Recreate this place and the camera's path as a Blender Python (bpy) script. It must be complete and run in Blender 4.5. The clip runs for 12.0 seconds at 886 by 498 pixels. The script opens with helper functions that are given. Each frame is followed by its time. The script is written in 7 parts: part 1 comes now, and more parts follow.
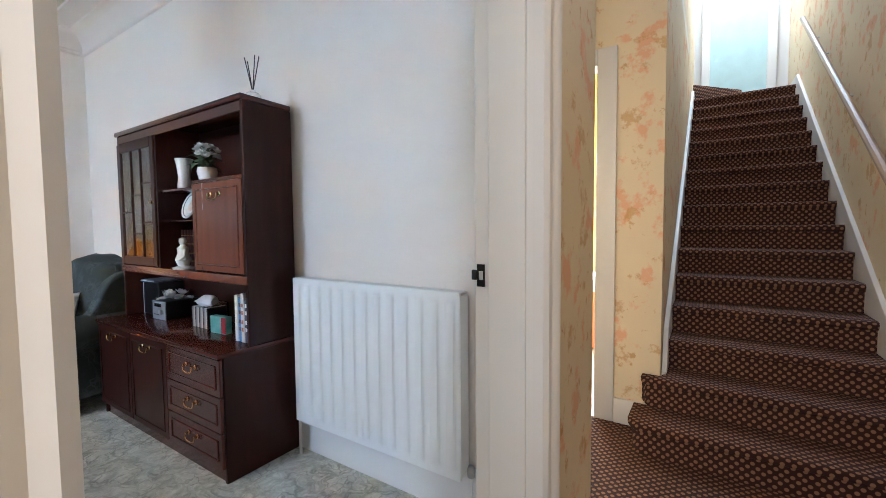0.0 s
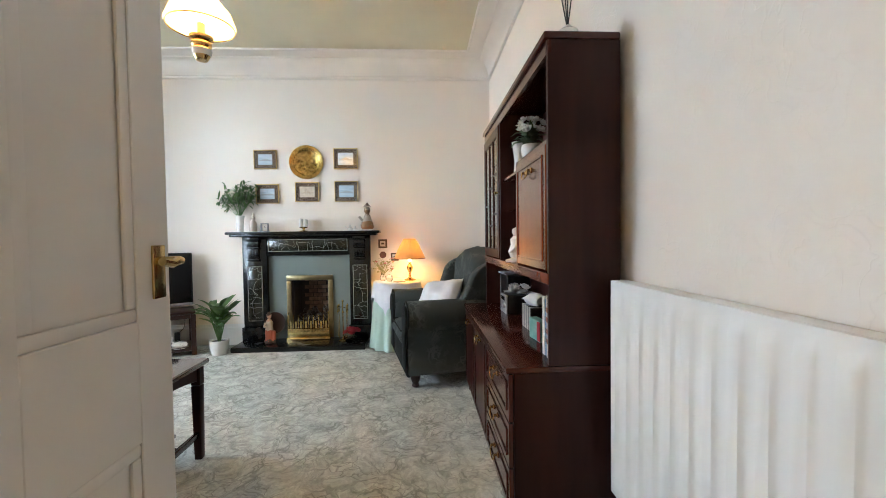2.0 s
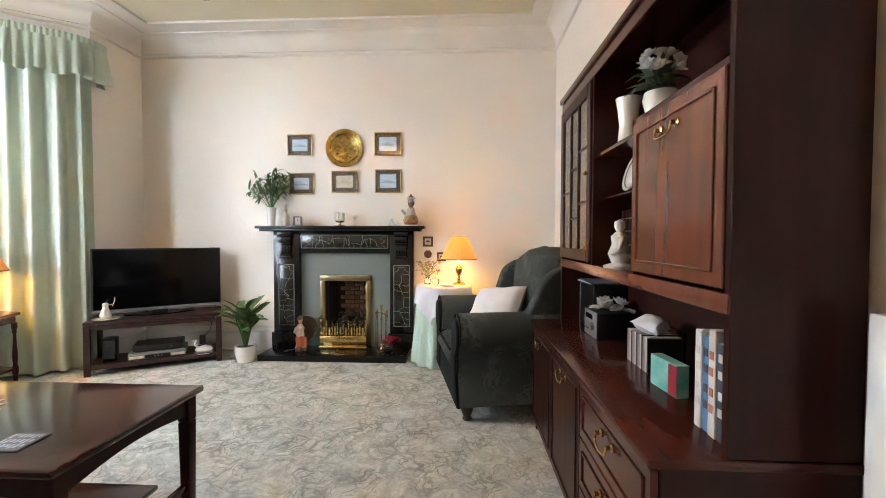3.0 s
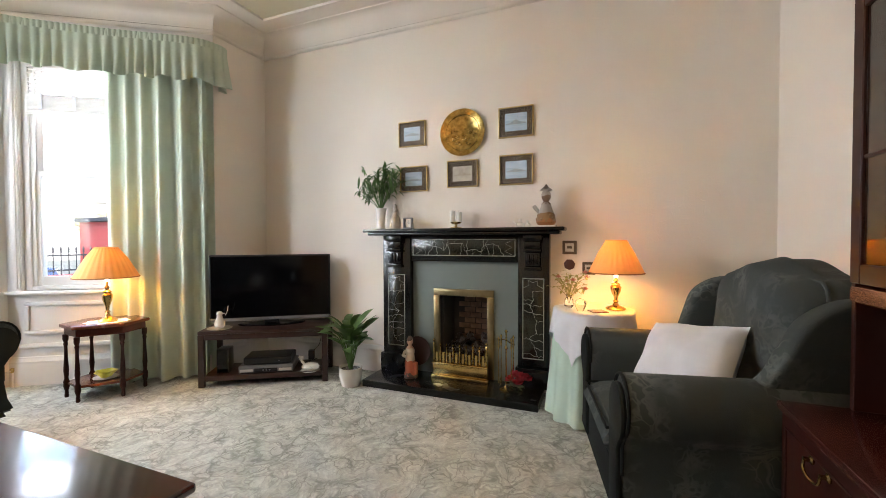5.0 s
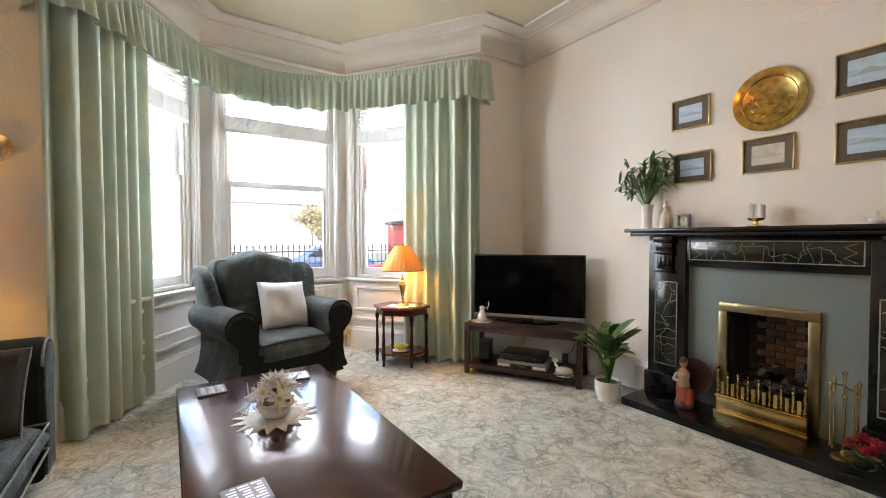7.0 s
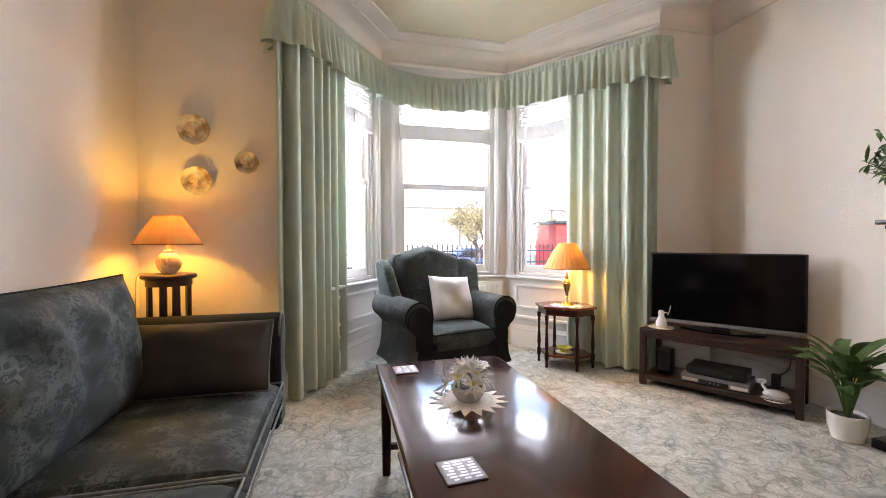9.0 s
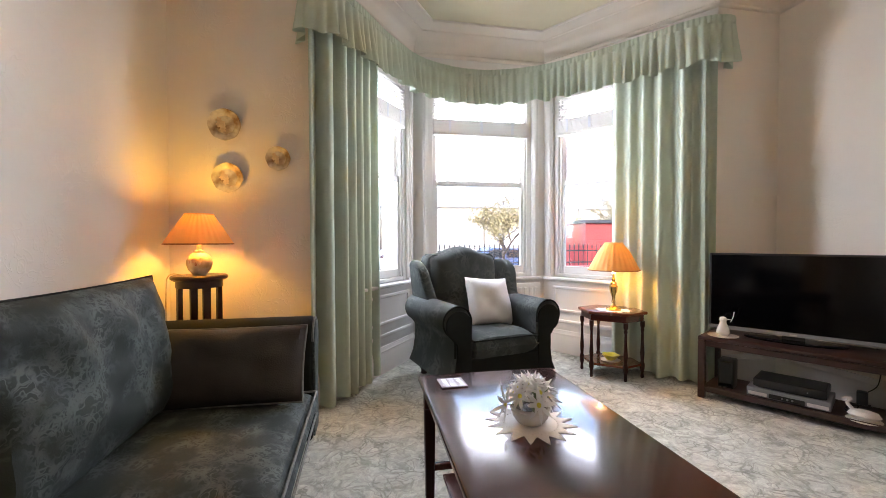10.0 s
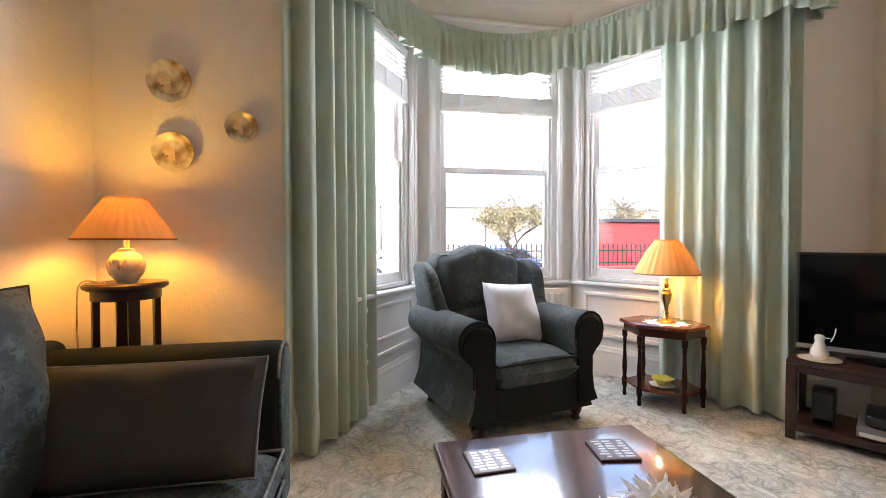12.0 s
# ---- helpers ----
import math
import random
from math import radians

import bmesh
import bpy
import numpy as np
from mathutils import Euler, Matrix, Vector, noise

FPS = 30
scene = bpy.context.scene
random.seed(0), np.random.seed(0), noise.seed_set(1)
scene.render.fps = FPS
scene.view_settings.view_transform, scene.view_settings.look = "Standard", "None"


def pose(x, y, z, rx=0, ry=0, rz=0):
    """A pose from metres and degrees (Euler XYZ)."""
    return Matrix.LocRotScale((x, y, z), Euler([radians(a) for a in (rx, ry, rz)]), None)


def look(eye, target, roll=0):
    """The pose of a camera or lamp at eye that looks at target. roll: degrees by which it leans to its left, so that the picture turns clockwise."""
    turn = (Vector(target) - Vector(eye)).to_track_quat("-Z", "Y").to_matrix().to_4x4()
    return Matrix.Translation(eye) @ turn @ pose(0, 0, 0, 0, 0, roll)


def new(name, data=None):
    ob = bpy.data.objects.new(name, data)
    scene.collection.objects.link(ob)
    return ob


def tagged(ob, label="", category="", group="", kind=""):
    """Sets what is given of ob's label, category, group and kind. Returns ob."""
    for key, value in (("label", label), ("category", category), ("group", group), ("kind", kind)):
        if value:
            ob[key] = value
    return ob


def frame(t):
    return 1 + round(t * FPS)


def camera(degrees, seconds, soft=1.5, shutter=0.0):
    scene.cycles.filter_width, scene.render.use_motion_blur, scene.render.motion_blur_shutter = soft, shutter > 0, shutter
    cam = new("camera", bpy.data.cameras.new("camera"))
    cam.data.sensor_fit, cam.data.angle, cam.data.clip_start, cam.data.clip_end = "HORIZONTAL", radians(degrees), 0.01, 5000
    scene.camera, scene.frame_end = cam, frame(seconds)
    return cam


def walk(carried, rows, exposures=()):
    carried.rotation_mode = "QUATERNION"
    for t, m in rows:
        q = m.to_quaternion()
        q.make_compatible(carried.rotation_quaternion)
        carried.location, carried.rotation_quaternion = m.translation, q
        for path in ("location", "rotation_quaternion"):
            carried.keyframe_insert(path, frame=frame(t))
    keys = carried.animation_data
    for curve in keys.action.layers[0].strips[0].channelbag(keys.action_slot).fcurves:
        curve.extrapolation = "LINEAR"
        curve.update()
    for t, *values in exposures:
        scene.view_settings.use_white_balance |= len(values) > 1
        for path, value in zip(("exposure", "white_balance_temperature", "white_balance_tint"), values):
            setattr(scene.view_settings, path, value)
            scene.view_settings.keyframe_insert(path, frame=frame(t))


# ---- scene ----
cam = camera(94.5, 12.0, soft=0.8)
PATH = [
    (0, (-0.328, 0.199, 1.264), (-1.416, 1.873, 1.159), -0.5),
    (0.5, (-0.351, 0.468, 1.242), (-1.862, 1.775, 1.153), -0.8),
    (1, (-0.404, 0.683, 1.234), (-2.213, 1.533, 1.152), -1.1),
    (1.5, (-0.534, 0.855, 1.209), (-2.483, 1.298, 1.14), -0.9),
    (2, (-0.747, 0.91, 1.168), (-2.743, 1.016, 1.109), -0.8),
    (2.5, (-1.06, 0.866, 1.136), (-3.06, 0.84, 1.083), -0.3),
    (4.5, (-2.157, 0.773, 1.19), (-4.094, 0.28, 1.125), 0.0),
    (5, (-2.287, 0.743, 1.158), (-4.14, -0.008, 1.114), -0.2),
    (5.5, (-2.378, 0.705, 1.183), (-4.092, -0.324, 1.133), -0.1),
    (6, (-2.399, 0.674, 1.177), (-3.935, -0.606, 1.131), -0.1),
    (6.5, (-2.367, 0.64, 1.179), (-3.707, -0.844, 1.131), -0.1),
    (7, (-2.368, 0.622, 1.179), (-3.485, -1.036, 1.129), -0.1),
    (7.5, (-2.347, 0.61, 1.162), (-3.27, -1.164, 1.119), -0.1),
    (9.5, (-2.184, 0.427, 1.133), (-2.596, -1.53, 1.092), -0.1),
    (10, (-2.155, 0.306, 1.131), (-2.533, -1.658, 1.091), -0.1),
    (10.5, (-2.134, 0.2, 1.119), (-2.503, -1.765, 1.083), -0.1),
    (11, (-2.129, 0.061, 1.121), (-2.501, -1.904, 1.081), -0.1),
    (11.5, (-2.177, -0.129, 1.118), (-2.544, -2.095, 1.081), -0.2),
    (12, (-2.201, -0.354, 1.104), (-2.577, -2.318, 1.067), -0.1),
]
# the clip's camera brightens and turns from a cool to a warm white balance as it enters
EXPOSURES = [(0, 3.55, 4950, 8), (1, 3.6, 5200, 7), (2, 3.65, 5650, 8), (2.5, 3.72, 5900, 11), (4.5, 3.55, 6500, 15), (5.5, 3.12, 6450, 14), (7.5, 3.28, 6550, 16), (9.5, 3.23, 6450, 20), (12, 3.08, 6350, 20)]
walk(cam, [(t, look(eye, target, roll)) for t, eye, target, roll in PATH], EXPOSURES)

# ---- plan ----
WX, NY, EX, CZ = -5.42, 1.71, -0.93, 3.15          # west, north, east faces and ceiling of the sitting room
SL, SR = -2.60, -2.43                              # south wall on either side of the bay
A, B, C, D = (-1.89, SL), (-2.63, -3.70), (-4.00, -3.70), (-4.85, SR)   # bay corners
SILL, HEADZ, MEET = 0.76, 2.62, 1.715
HX = -0.735                                        # hall face of the sitting room's east wall
DY0, DY1, DH = 0.30, 1.31, 2.08                    # doorway

# ---- light ----
world = bpy.data.worlds.new("sky")
scene.world = world
world.use_nodes = True
wn = world.node_tree.nodes
sky = wn.new("ShaderNodeTexSky")
sky.sky_type, sky.sun_disc = "NISHITA", False
sky.sun_elevation, sky.sun_rotation = radians(38), radians(20)
world.node_tree.links.new(sky.outputs[0], wn["Background"].inputs[0])
wn["Background"].inputs[1].default_value = 0.11


def lamp(name, kind, m, energy, color, **more):
    data = bpy.data.lights.new(name, kind)
    data.energy, data.color = energy, color
    if kind == "AREA":
        data.shape, data.size, data.size_y = "RECTANGLE", more["w"], more["h"]
    if kind == "POINT":
        data.shadow_soft_size = more["r"]
    if kind == "SUN":
        data.angle = radians(0.5)
    ob = new(name, data)
    ob.matrix_world = m
    return ob


lamp("sun", "SUN", look((0, 0, 0), (-0.26, -0.72, -0.6)), 0.55, (1.0, 0.95, 0.86))


def frame_of(p, q):
    """x from p to q, y outward, at p."""
    return pose(p[0], p[1], 0, 0, 0, math.degrees(math.atan2(q[1] - p[1], q[0] - p[0])))


# daylight in the three windows: the whole of the east one, the upper sashes of the others
WINDOWS = [(A, B, 0.47, 1.225), (B, C, 0.15, 1.24), (C, D, 0.10, 0.88)]
for (p, q, a, b), (power, z, high) in zip(WINDOWS, ((7.0, 1.86, 1.40), (9.3, 2.19, 0.80), (4.0, 2.19, 0.80))):
    m = frame_of(p, q) @ pose((a + b) / 2, 0.37, z, -84, 0, 0)
    lamp("window_daylight", "AREA", m, power * (b - a), (0.88, 0.95, 1.0), w=b - a - 0.04, h=high)
# added lamps, out of sight, brighten the landing over the stairs, hall and far room
lamp("landing_fill", "AREA", look((-0.05, 6.4, 5.4), (-0.05, 6.0, 2.9)), 7.0, (0.85, 0.95, 1.0), w=1.0, h=1.2)
lamp("hall_fill", "AREA", look((-0.1, -1.15, 1.9), (-0.1, 2.0, 1.2)), 2.8, (1.0, 0.88, 0.73), w=1.0, h=1.3)
lamp("back_room_fill", "AREA", look((-1.6, 5.3, 1.6), (-1.3, 3.0, 0.9)), 17, (1.0, 0.93, 0.8), w=1.6, h=1.4)
LAMPS = [(-5.12, 0.785, 1.06, 0.85), (-4.20, -2.78, 1.02, 1.0), (-1.21, -2.31, 1.238, 1.15)]
for x, y, z, e in LAMPS:
    lamp("lamp_bulb", "POINT", pose(x, y, z), e, (1.0, 0.55, 0.06), r=0.035)
lamp("pendant_bulb", "POINT", pose(-3.10, -0.28, 2.43), 2.5, (1.0, 0.62, 0.30), r=0.06)
# ---- materials ----
def mat(name, color, color2=None, rough=0.5, metal=0.0, scale=8.0, detail=6.0, bump=0.0, bump_scale=None, coat=0.0, stretch=(1, 1, 1), spread=0.5, sheen=0.0):
    """A surface whose colour wanders between two tones at two scales, with fine relief."""
    m = bpy.data.materials.new(name)
    m.use_nodes = True
    n, l = m.node_tree.nodes, m.node_tree.links
    b = n["Principled BSDF"]
    b.inputs["Roughness"].default_value = rough
    b.inputs["Metallic"].default_value = metal
    b.inputs["Coat Weight"].default_value = coat
    b.inputs["Coat Roughness"].default_value = 0.12
    if sheen:
        b.inputs["Sheen Weight"].default_value = sheen
    co = n.new("ShaderNodeTexCoord")
    mp = n.new("ShaderNodeMapping")
    mp.inputs["Scale"].default_value = stretch
    l.new(co.outputs["Object"], mp.inputs[0])
    big = n.new("ShaderNodeTexNoise")
    big.inputs["Scale"].default_value = scale
    big.inputs["Detail"].default_value = detail
    l.new(mp.outputs[0], big.inputs["Vector"])
    ramp = n.new("ShaderNodeValToRGB")
    ramp.color_ramp.elements[0].position = 0.5 - spread / 2
    ramp.color_ramp.elements[1].position = 0.5 + spread / 2
    c2 = color2 or tuple(c * 0.86 for c in color)
    ramp.color_ramp.elements[0].color = (*c2, 1)
    ramp.color_ramp.elements[1].color = (*color, 1)
    l.new(big.outputs["Fac"], ramp.inputs[0])
    l.new(ramp.outputs[0], b.inputs["Base Color"])
    rr = n.new("ShaderNodeMapRange")
    rr.inputs["To Min"].default_value = max(0.02, rough - 0.07)
    rr.inputs["To Max"].default_value = min(1, rough + 0.07)
    l.new(big.outputs["Fac"], rr.inputs[0])
    l.new(rr.outputs[0], b.inputs["Roughness"])
    if bump:
        fine = n.new("ShaderNodeTexNoise")
        fine.inputs["Scale"].default_value = bump_scale or scale * 12
        fine.inputs["Detail"].default_value = 4
        l.new(mp.outputs[0], fine.inputs["Vector"])
        bp = n.new("ShaderNodeBump")
        bp.inputs["Strength"].default_value = bump
        bp.inputs["Distance"].default_value = 0.004
        l.new(fine.outputs["Fac"], bp.inputs["Height"])
        l.new(bp.outputs[0], b.inputs["Normal"])
    return m


def node(m, kind, **values):
    k = m.node_tree.nodes.new(kind)
    for key, v in values.items():
        k.inputs[key].default_value = v
    return k


def relief_paint(name, color, rough=0.7, depth=0.32):
    """Painted anaglypta paper: swirled relief under matt paint."""
    m = mat(name, color, tuple(c * 0.95 for c in color), rough=rough, scale=1.3, detail=3)
    l = m.node_tree.links
    co = node(m, "ShaderNodeTexCoord")
    curl = node(m, "ShaderNodeTexNoise", Scale=11.0, Detail=1.5, Distortion=1.6)
    l.new(co.outputs["Object"], curl.inputs["Vector"])
    half = node(m, "ShaderNodeMath")
    half.operation = "SUBTRACT"
    half.inputs[1].default_value = 0.5
    l.new(curl.outputs["Fac"], half.inputs[0])
    size = node(m, "ShaderNodeMath")
    size.operation = "ABSOLUTE"
    l.new(half.outputs[0], size.inputs[0])
    r = node(m, "ShaderNodeMapRange")
    r.inputs["From Max"].default_value = 0.035
    r.inputs["To Min"].default_value, r.inputs["To Max"].default_value = 1, 0
    l.new(size.outputs[0], r.inputs[0])
    drift = node(m, "ShaderNodeTexNoise", Scale=4.0, Detail=1.0)
    l.new(co.outputs["Object"], drift.inputs["Vector"])
    gate = node(m, "ShaderNodeMapRange")
    gate.inputs["From Min"].default_value, gate.inputs["From Max"].default_value = 0.42, 0.6
    l.new(drift.outputs["Fac"], gate.inputs[0])
    mul = node(m, "ShaderNodeMath")
    mul.operation = "MULTIPLY"
    l.new(r.outputs[0], mul.inputs[0])
    l.new(gate.outputs[0], mul.inputs[1])
    bp = node(m, "ShaderNodeBump", Strength=depth, Distance=0.003)
    l.new(mul.outputs[0], bp.inputs["Height"])
    l.new(bp.outputs[0], m.node_tree.nodes["Principled BSDF"].inputs["Normal"])
    return m


def scroll_cloth(name, ground, figure, rough, size, line, bump=0.4, warp_by=0.16, sheen=0.0, gate=(0.38, 0.62), mottle=False):
    """Woven or cut cloth with a scrolling figure of lines over mottled ground."""
    m = bpy.data.materials.new(name)
    m.use_nodes = True
    l, b = m.node_tree.links, m.node_tree.nodes["Principled BSDF"]
    b.inputs["Roughness"].default_value = rough
    b.inputs["Sheen Weight"].default_value = sheen
    co = node(m, "ShaderNodeTexCoord")
    warp = node(m, "ShaderNodeTexNoise", Scale=size * 0.8, Detail=3.0)
    l.new(co.outputs["Object"], warp.inputs["Vector"])
    mix = node(m, "ShaderNodeMixRGB", Fac=warp_by)
    l.new(co.outputs["Object"], mix.inputs[1])
    l.new(warp.outputs["Color"], mix.inputs[2])
    v = node(m, "ShaderNodeTexVoronoi", Scale=size)
    v.feature = "DISTANCE_TO_EDGE"
    l.new(mix.outputs[0], v.inputs["Vector"])
    v2 = node(m, "ShaderNodeTexVoronoi", Scale=size * 2.3)
    v2.feature = "DISTANCE_TO_EDGE"
    l.new(mix.outputs[0], v2.inputs["Vector"])
    mn = node(m, "ShaderNodeMath")
    mn.operation = "MINIMUM"
    l.new(v.outputs["Distance"], mn.inputs[0])
    l.new(v2.outputs["Distance"], mn.inputs[1])
    r = node(m, "ShaderNodeMapRange")
    r.inputs["From Min"].default_value = line * 0.3
    r.inputs["From Max"].default_value = line
    r.inputs["To Min"].default_value = 1
    r.inputs["To Max"].default_value = 0
    l.new(mn.outputs[0], r.inputs[0])
    patch = node(m, "ShaderNodeTexNoise", Scale=size * 0.7, Detail=5.0)
    l.new(co.outputs["Object"], patch.inputs["Vector"])
    pr = node(m, "ShaderNodeMapRange")
    pr.inputs["From Min"].default_value, pr.inputs["From Max"].default_value = gate
    l.new(patch.outputs["Fac"], pr.inputs[0])
    mul = node(m, "ShaderNodeMath")
    mul.operation = "MULTIPLY"
    l.new(r.outputs[0], mul.inputs[0])
    l.new(pr.outputs[0], mul.inputs[1])
    gr = node(m, "ShaderNodeMixRGB")
    gr.inputs[1].default_value = (*ground, 1)
    gr.inputs[2].default_value = (*[g * 0.7 + f * 0.3 for g, f in zip(ground, figure)], 1)
    l.new(patch.outputs["Fac"], gr.inputs[0])
    out = node(m, "ShaderNodeMixRGB")
    l.new(mul.outputs[0], out.inputs[0])
    l.new(gr.outputs[0], out.inputs[1])
    out.inputs[2].default_value = (*figure, 1)
    top = out.outputs[0]
    if mottle:
        for sc, lo, hi in ((13.0, 0.74, 1.14), (60.0, 0.84, 1.10)):
            nz = node(m, "ShaderNodeTexNoise", Scale=sc, Detail=4.0, Roughness=0.7)
            l.new(mix.outputs[0], nz.inputs["Vector"])
            rg = node(m, "ShaderNodeMapRange")
            rg.inputs["From Min"].default_value, rg.inputs["From Max"].default_value = 0.35, 0.65
            rg.inputs["To Min"].default_value, rg.inputs["To Max"].default_value = lo, hi
            l.new(nz.outputs["Fac"], rg.inputs[0])
            mm = node(m, "ShaderNodeMixRGB", Fac=1.0)
            mm.blend_type = "MULTIPLY"
            l.new(top, mm.inputs[1])
            l.new(rg.outputs[0], mm.inputs[2])
            top = mm.outputs[0]
    l.new(top, b.inputs["Base Color"])
    fine = node(m, "ShaderNodeTexNoise", Scale=260.0, Detail=2.0)
    l.new(co.outputs["Object"], fine.inputs["Vector"])
    bp = node(m, "ShaderNodeBump", Strength=bump, Distance=0.004)
    l.new(fine.outputs["Fac"], bp.inputs["Height"])
    l.new(bp.outputs[0], b.inputs["Normal"])
    return m


def floral_paper(name):
    """Cream wallpaper with clusters of peach flowers and ochre sprigs."""
    m = mat(name, (0.78, 0.66, 0.45), (0.72, 0.6, 0.4), rough=0.65, scale=2.0, bump=0.1)
    l = m.node_tree.links
    base = m.node_tree.nodes["Principled BSDF"].inputs["Base Color"]
    ground = base.links[0].from_socket
    co = node(m, "ShaderNodeTexCoord")
    for scale, cut, color in ((4.2, 0.56, (0.74, 0.30, 0.13)), (7.0, 0.58, (0.52, 0.27, 0.06)), (14.0, 0.62, (0.55, 0.33, 0.12))):
        noise_a = node(m, "ShaderNodeTexNoise", Scale=scale, Detail=5.0, Roughness=0.65)
        l.new(co.outputs["Object"], noise_a.inputs["Vector"])
        r = node(m, "ShaderNodeMapRange")
        r.inputs["From Min"].default_value, r.inputs["From Max"].default_value = cut, cut + 0.06
        r.inputs["To Max"].default_value = 0.6
        l.new(noise_a.outputs["Fac"], r.inputs[0])
        mx = node(m, "ShaderNodeMixRGB")
        l.new(r.outputs[0], mx.inputs[0])
        l.new(ground, mx.inputs[1])
        mx.inputs[2].default_value = (*color, 1)
        ground = mx.outputs[0]
    l.new(ground, base)
    return m


def dotted_carpet(name):
    """Brown-red stair carpet woven with rows of small beige ovals."""
    m = mat(name, (0.05, 0.016, 0.01), rough=0.95, scale=30, bump=0.5, bump_scale=400)
    l = m.node_tree.links
    b = m.node_tree.nodes["Principled BSDF"]
    co = node(m, "ShaderNodeTexCoord")
    sep = node(m, "ShaderNodeSeparateXYZ")
    l.new(co.outputs["Object"], sep.inputs[0])
    climb = node(m, "ShaderNodeMath")
    l.new(sep.outputs[1], climb.inputs[0])
    l.new(sep.outputs[2], climb.inputs[1])
    flat_co = node(m, "ShaderNodeCombineXYZ")
    l.new(sep.outputs[0], flat_co.inputs[0])
    l.new(climb.outputs[0], flat_co.inputs[1])
    turn = node(m, "ShaderNodeMapping")
    turn.inputs["Rotation"].default_value = (0, 0, radians(45))
    l.new(flat_co.outputs[0], turn.inputs[0])
    v = node(m, "ShaderNodeTexVoronoi", Scale=33.0, Randomness=0.15)
    v.voronoi_dimensions = "2D"
    l.new(turn.outputs[0], v.inputs["Vector"])
    r = node(m, "ShaderNodeMapRange")
    r.inputs["From Min"].default_value, r.inputs["From Max"].default_value = 0.25, 0.36
    r.inputs["To Min"].default_value, r.inputs["To Max"].default_value = 1, 0
    l.new(v.outputs["Distance"], r.inputs[0])
    mx = node(m, "ShaderNodeMixRGB")
    l.new(r.outputs[0], mx.inputs[0])
    mx.inputs[1].default_value = (0.032, 0.008, 0.006, 1)
    mx.inputs[2].default_value = (0.27, 0.14, 0.07, 1)
    l.new(mx.outputs[0], b.inputs["Base Color"])
    return m


def glass(name, color=(1, 1, 1), rough=0.0):
    m = bpy.data.materials.new(name)
    m.use_nodes = True
    b = m.node_tree.nodes["Principled BSDF"]
    b.inputs["Base Color"].default_value = (*color, 1)
    b.inputs["Roughness"].default_value = rough
    b.inputs["Transmission Weight"].default_value = 1.0
    b.inputs["IOR"].default_value = 1.45
    return m


def thin_cloth(name, color, through_color, share):
    """Cloth that lets part of the light through."""
    m = mat(name, color, tuple(c * 0.88 for c in color), rough=0.85, scale=6, bump=0.25, bump_scale=300)
    l, b = m.node_tree.links, m.node_tree.nodes["Principled BSDF"]
    t = node(m, "ShaderNodeBsdfTranslucent")
    t.inputs["Color"].default_value = (*through_color, 1)
    mx = node(m, "ShaderNodeMixShader")
    mx.inputs[0].default_value = share
    l.new(b.outputs[0], mx.inputs[1])
    l.new(t.outputs[0], mx.inputs[2])
    l.new(mx.outputs[0], m.node_tree.nodes["Material Output"].inputs[0])
    return m


def lit(name, color, strength):
    m = bpy.data.materials.new(name)
    m.use_nodes = True
    b = m.node_tree.nodes["Principled BSDF"]
    b.inputs["Base Color"].default_value = (*color, 1)
    b.inputs["Emission Color"].default_value = (*color, 1)
    b.inputs["Emission Strength"].default_value = strength
    return m


WALL = relief_paint("wall_paint", (0.81, 0.74, 0.66))
CEIL = mat("ceiling_paint", (0.70, 0.64, 0.47), rough=0.8, scale=1.5, bump=0.1)
PLASTER = mat("cornice_paint", (0.80, 0.74, 0.665), rough=0.45, scale=2, bump=0.05)
WHITE = mat("white_gloss_paint", (0.75, 0.73, 0.71), (0.72, 0.70, 0.67), rough=0.35, scale=3, bump=0.04, bump_scale=40)
DOORPAINT = mat("door_gloss_paint", (0.78, 0.74, 0.68), (0.75, 0.71, 0.65), rough=0.35, scale=3, bump=0.05, bump_scale=40)
ENAMEL = mat("radiator_enamel", (0.82, 0.82, 0.80), (0.80, 0.80, 0.78), rough=0.35, scale=3)
CARPET = scroll_cloth("sage_carpet", (0.61, 0.625, 0.57), (0.36, 0.37, 0.33), 0.95, 7.0, 0.066, bump=0.6, warp_by=0.2, gate=(0.33, 0.60), mottle=True)
STAIRCARPET = dotted_carpet("stair_carpet")
PAPER = floral_paper("floral_wallpaper")
DAMASK = scroll_cloth("green_damask", (0.032, 0.041, 0.041), (0.105, 0.128, 0.126), 0.6, 12.0, 0.12, bump=0.25, warp_by=0.3, gate=(0.42, 0.6))
CHAIRCLOTH = scroll_cloth("olive_green_damask", (0.046, 0.055, 0.055), (0.100, 0.113, 0.106), 0.75, 7.0, 0.11, bump=0.25, warp_by=0.4, gate=(0.45, 0.6))
VELOUR = mat("green_velour", (0.017, 0.020, 0.019), (0.011, 0.013, 0.0125), rough=0.8, scale=7, bump=0.2, bump_scale=200)
# one mahogany in two tones: this lit one, and a shaded copy for uprights
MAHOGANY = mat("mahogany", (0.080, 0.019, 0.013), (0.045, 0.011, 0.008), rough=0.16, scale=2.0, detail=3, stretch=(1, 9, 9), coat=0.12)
MAHOGANY_V = mat("mahogany_upright_shaded", (0.042, 0.0105, 0.0068), (0.022, 0.0055, 0.0038), rough=0.36, scale=2.0, detail=3, stretch=(9, 9, 1), coat=0.1)
REDWOOD = mat("polished_red_wood", (0.16, 0.042, 0.018), (0.12, 0.031, 0.014), rough=0.25, scale=2.0, detail=3, stretch=(9, 9, 1), coat=0.4)
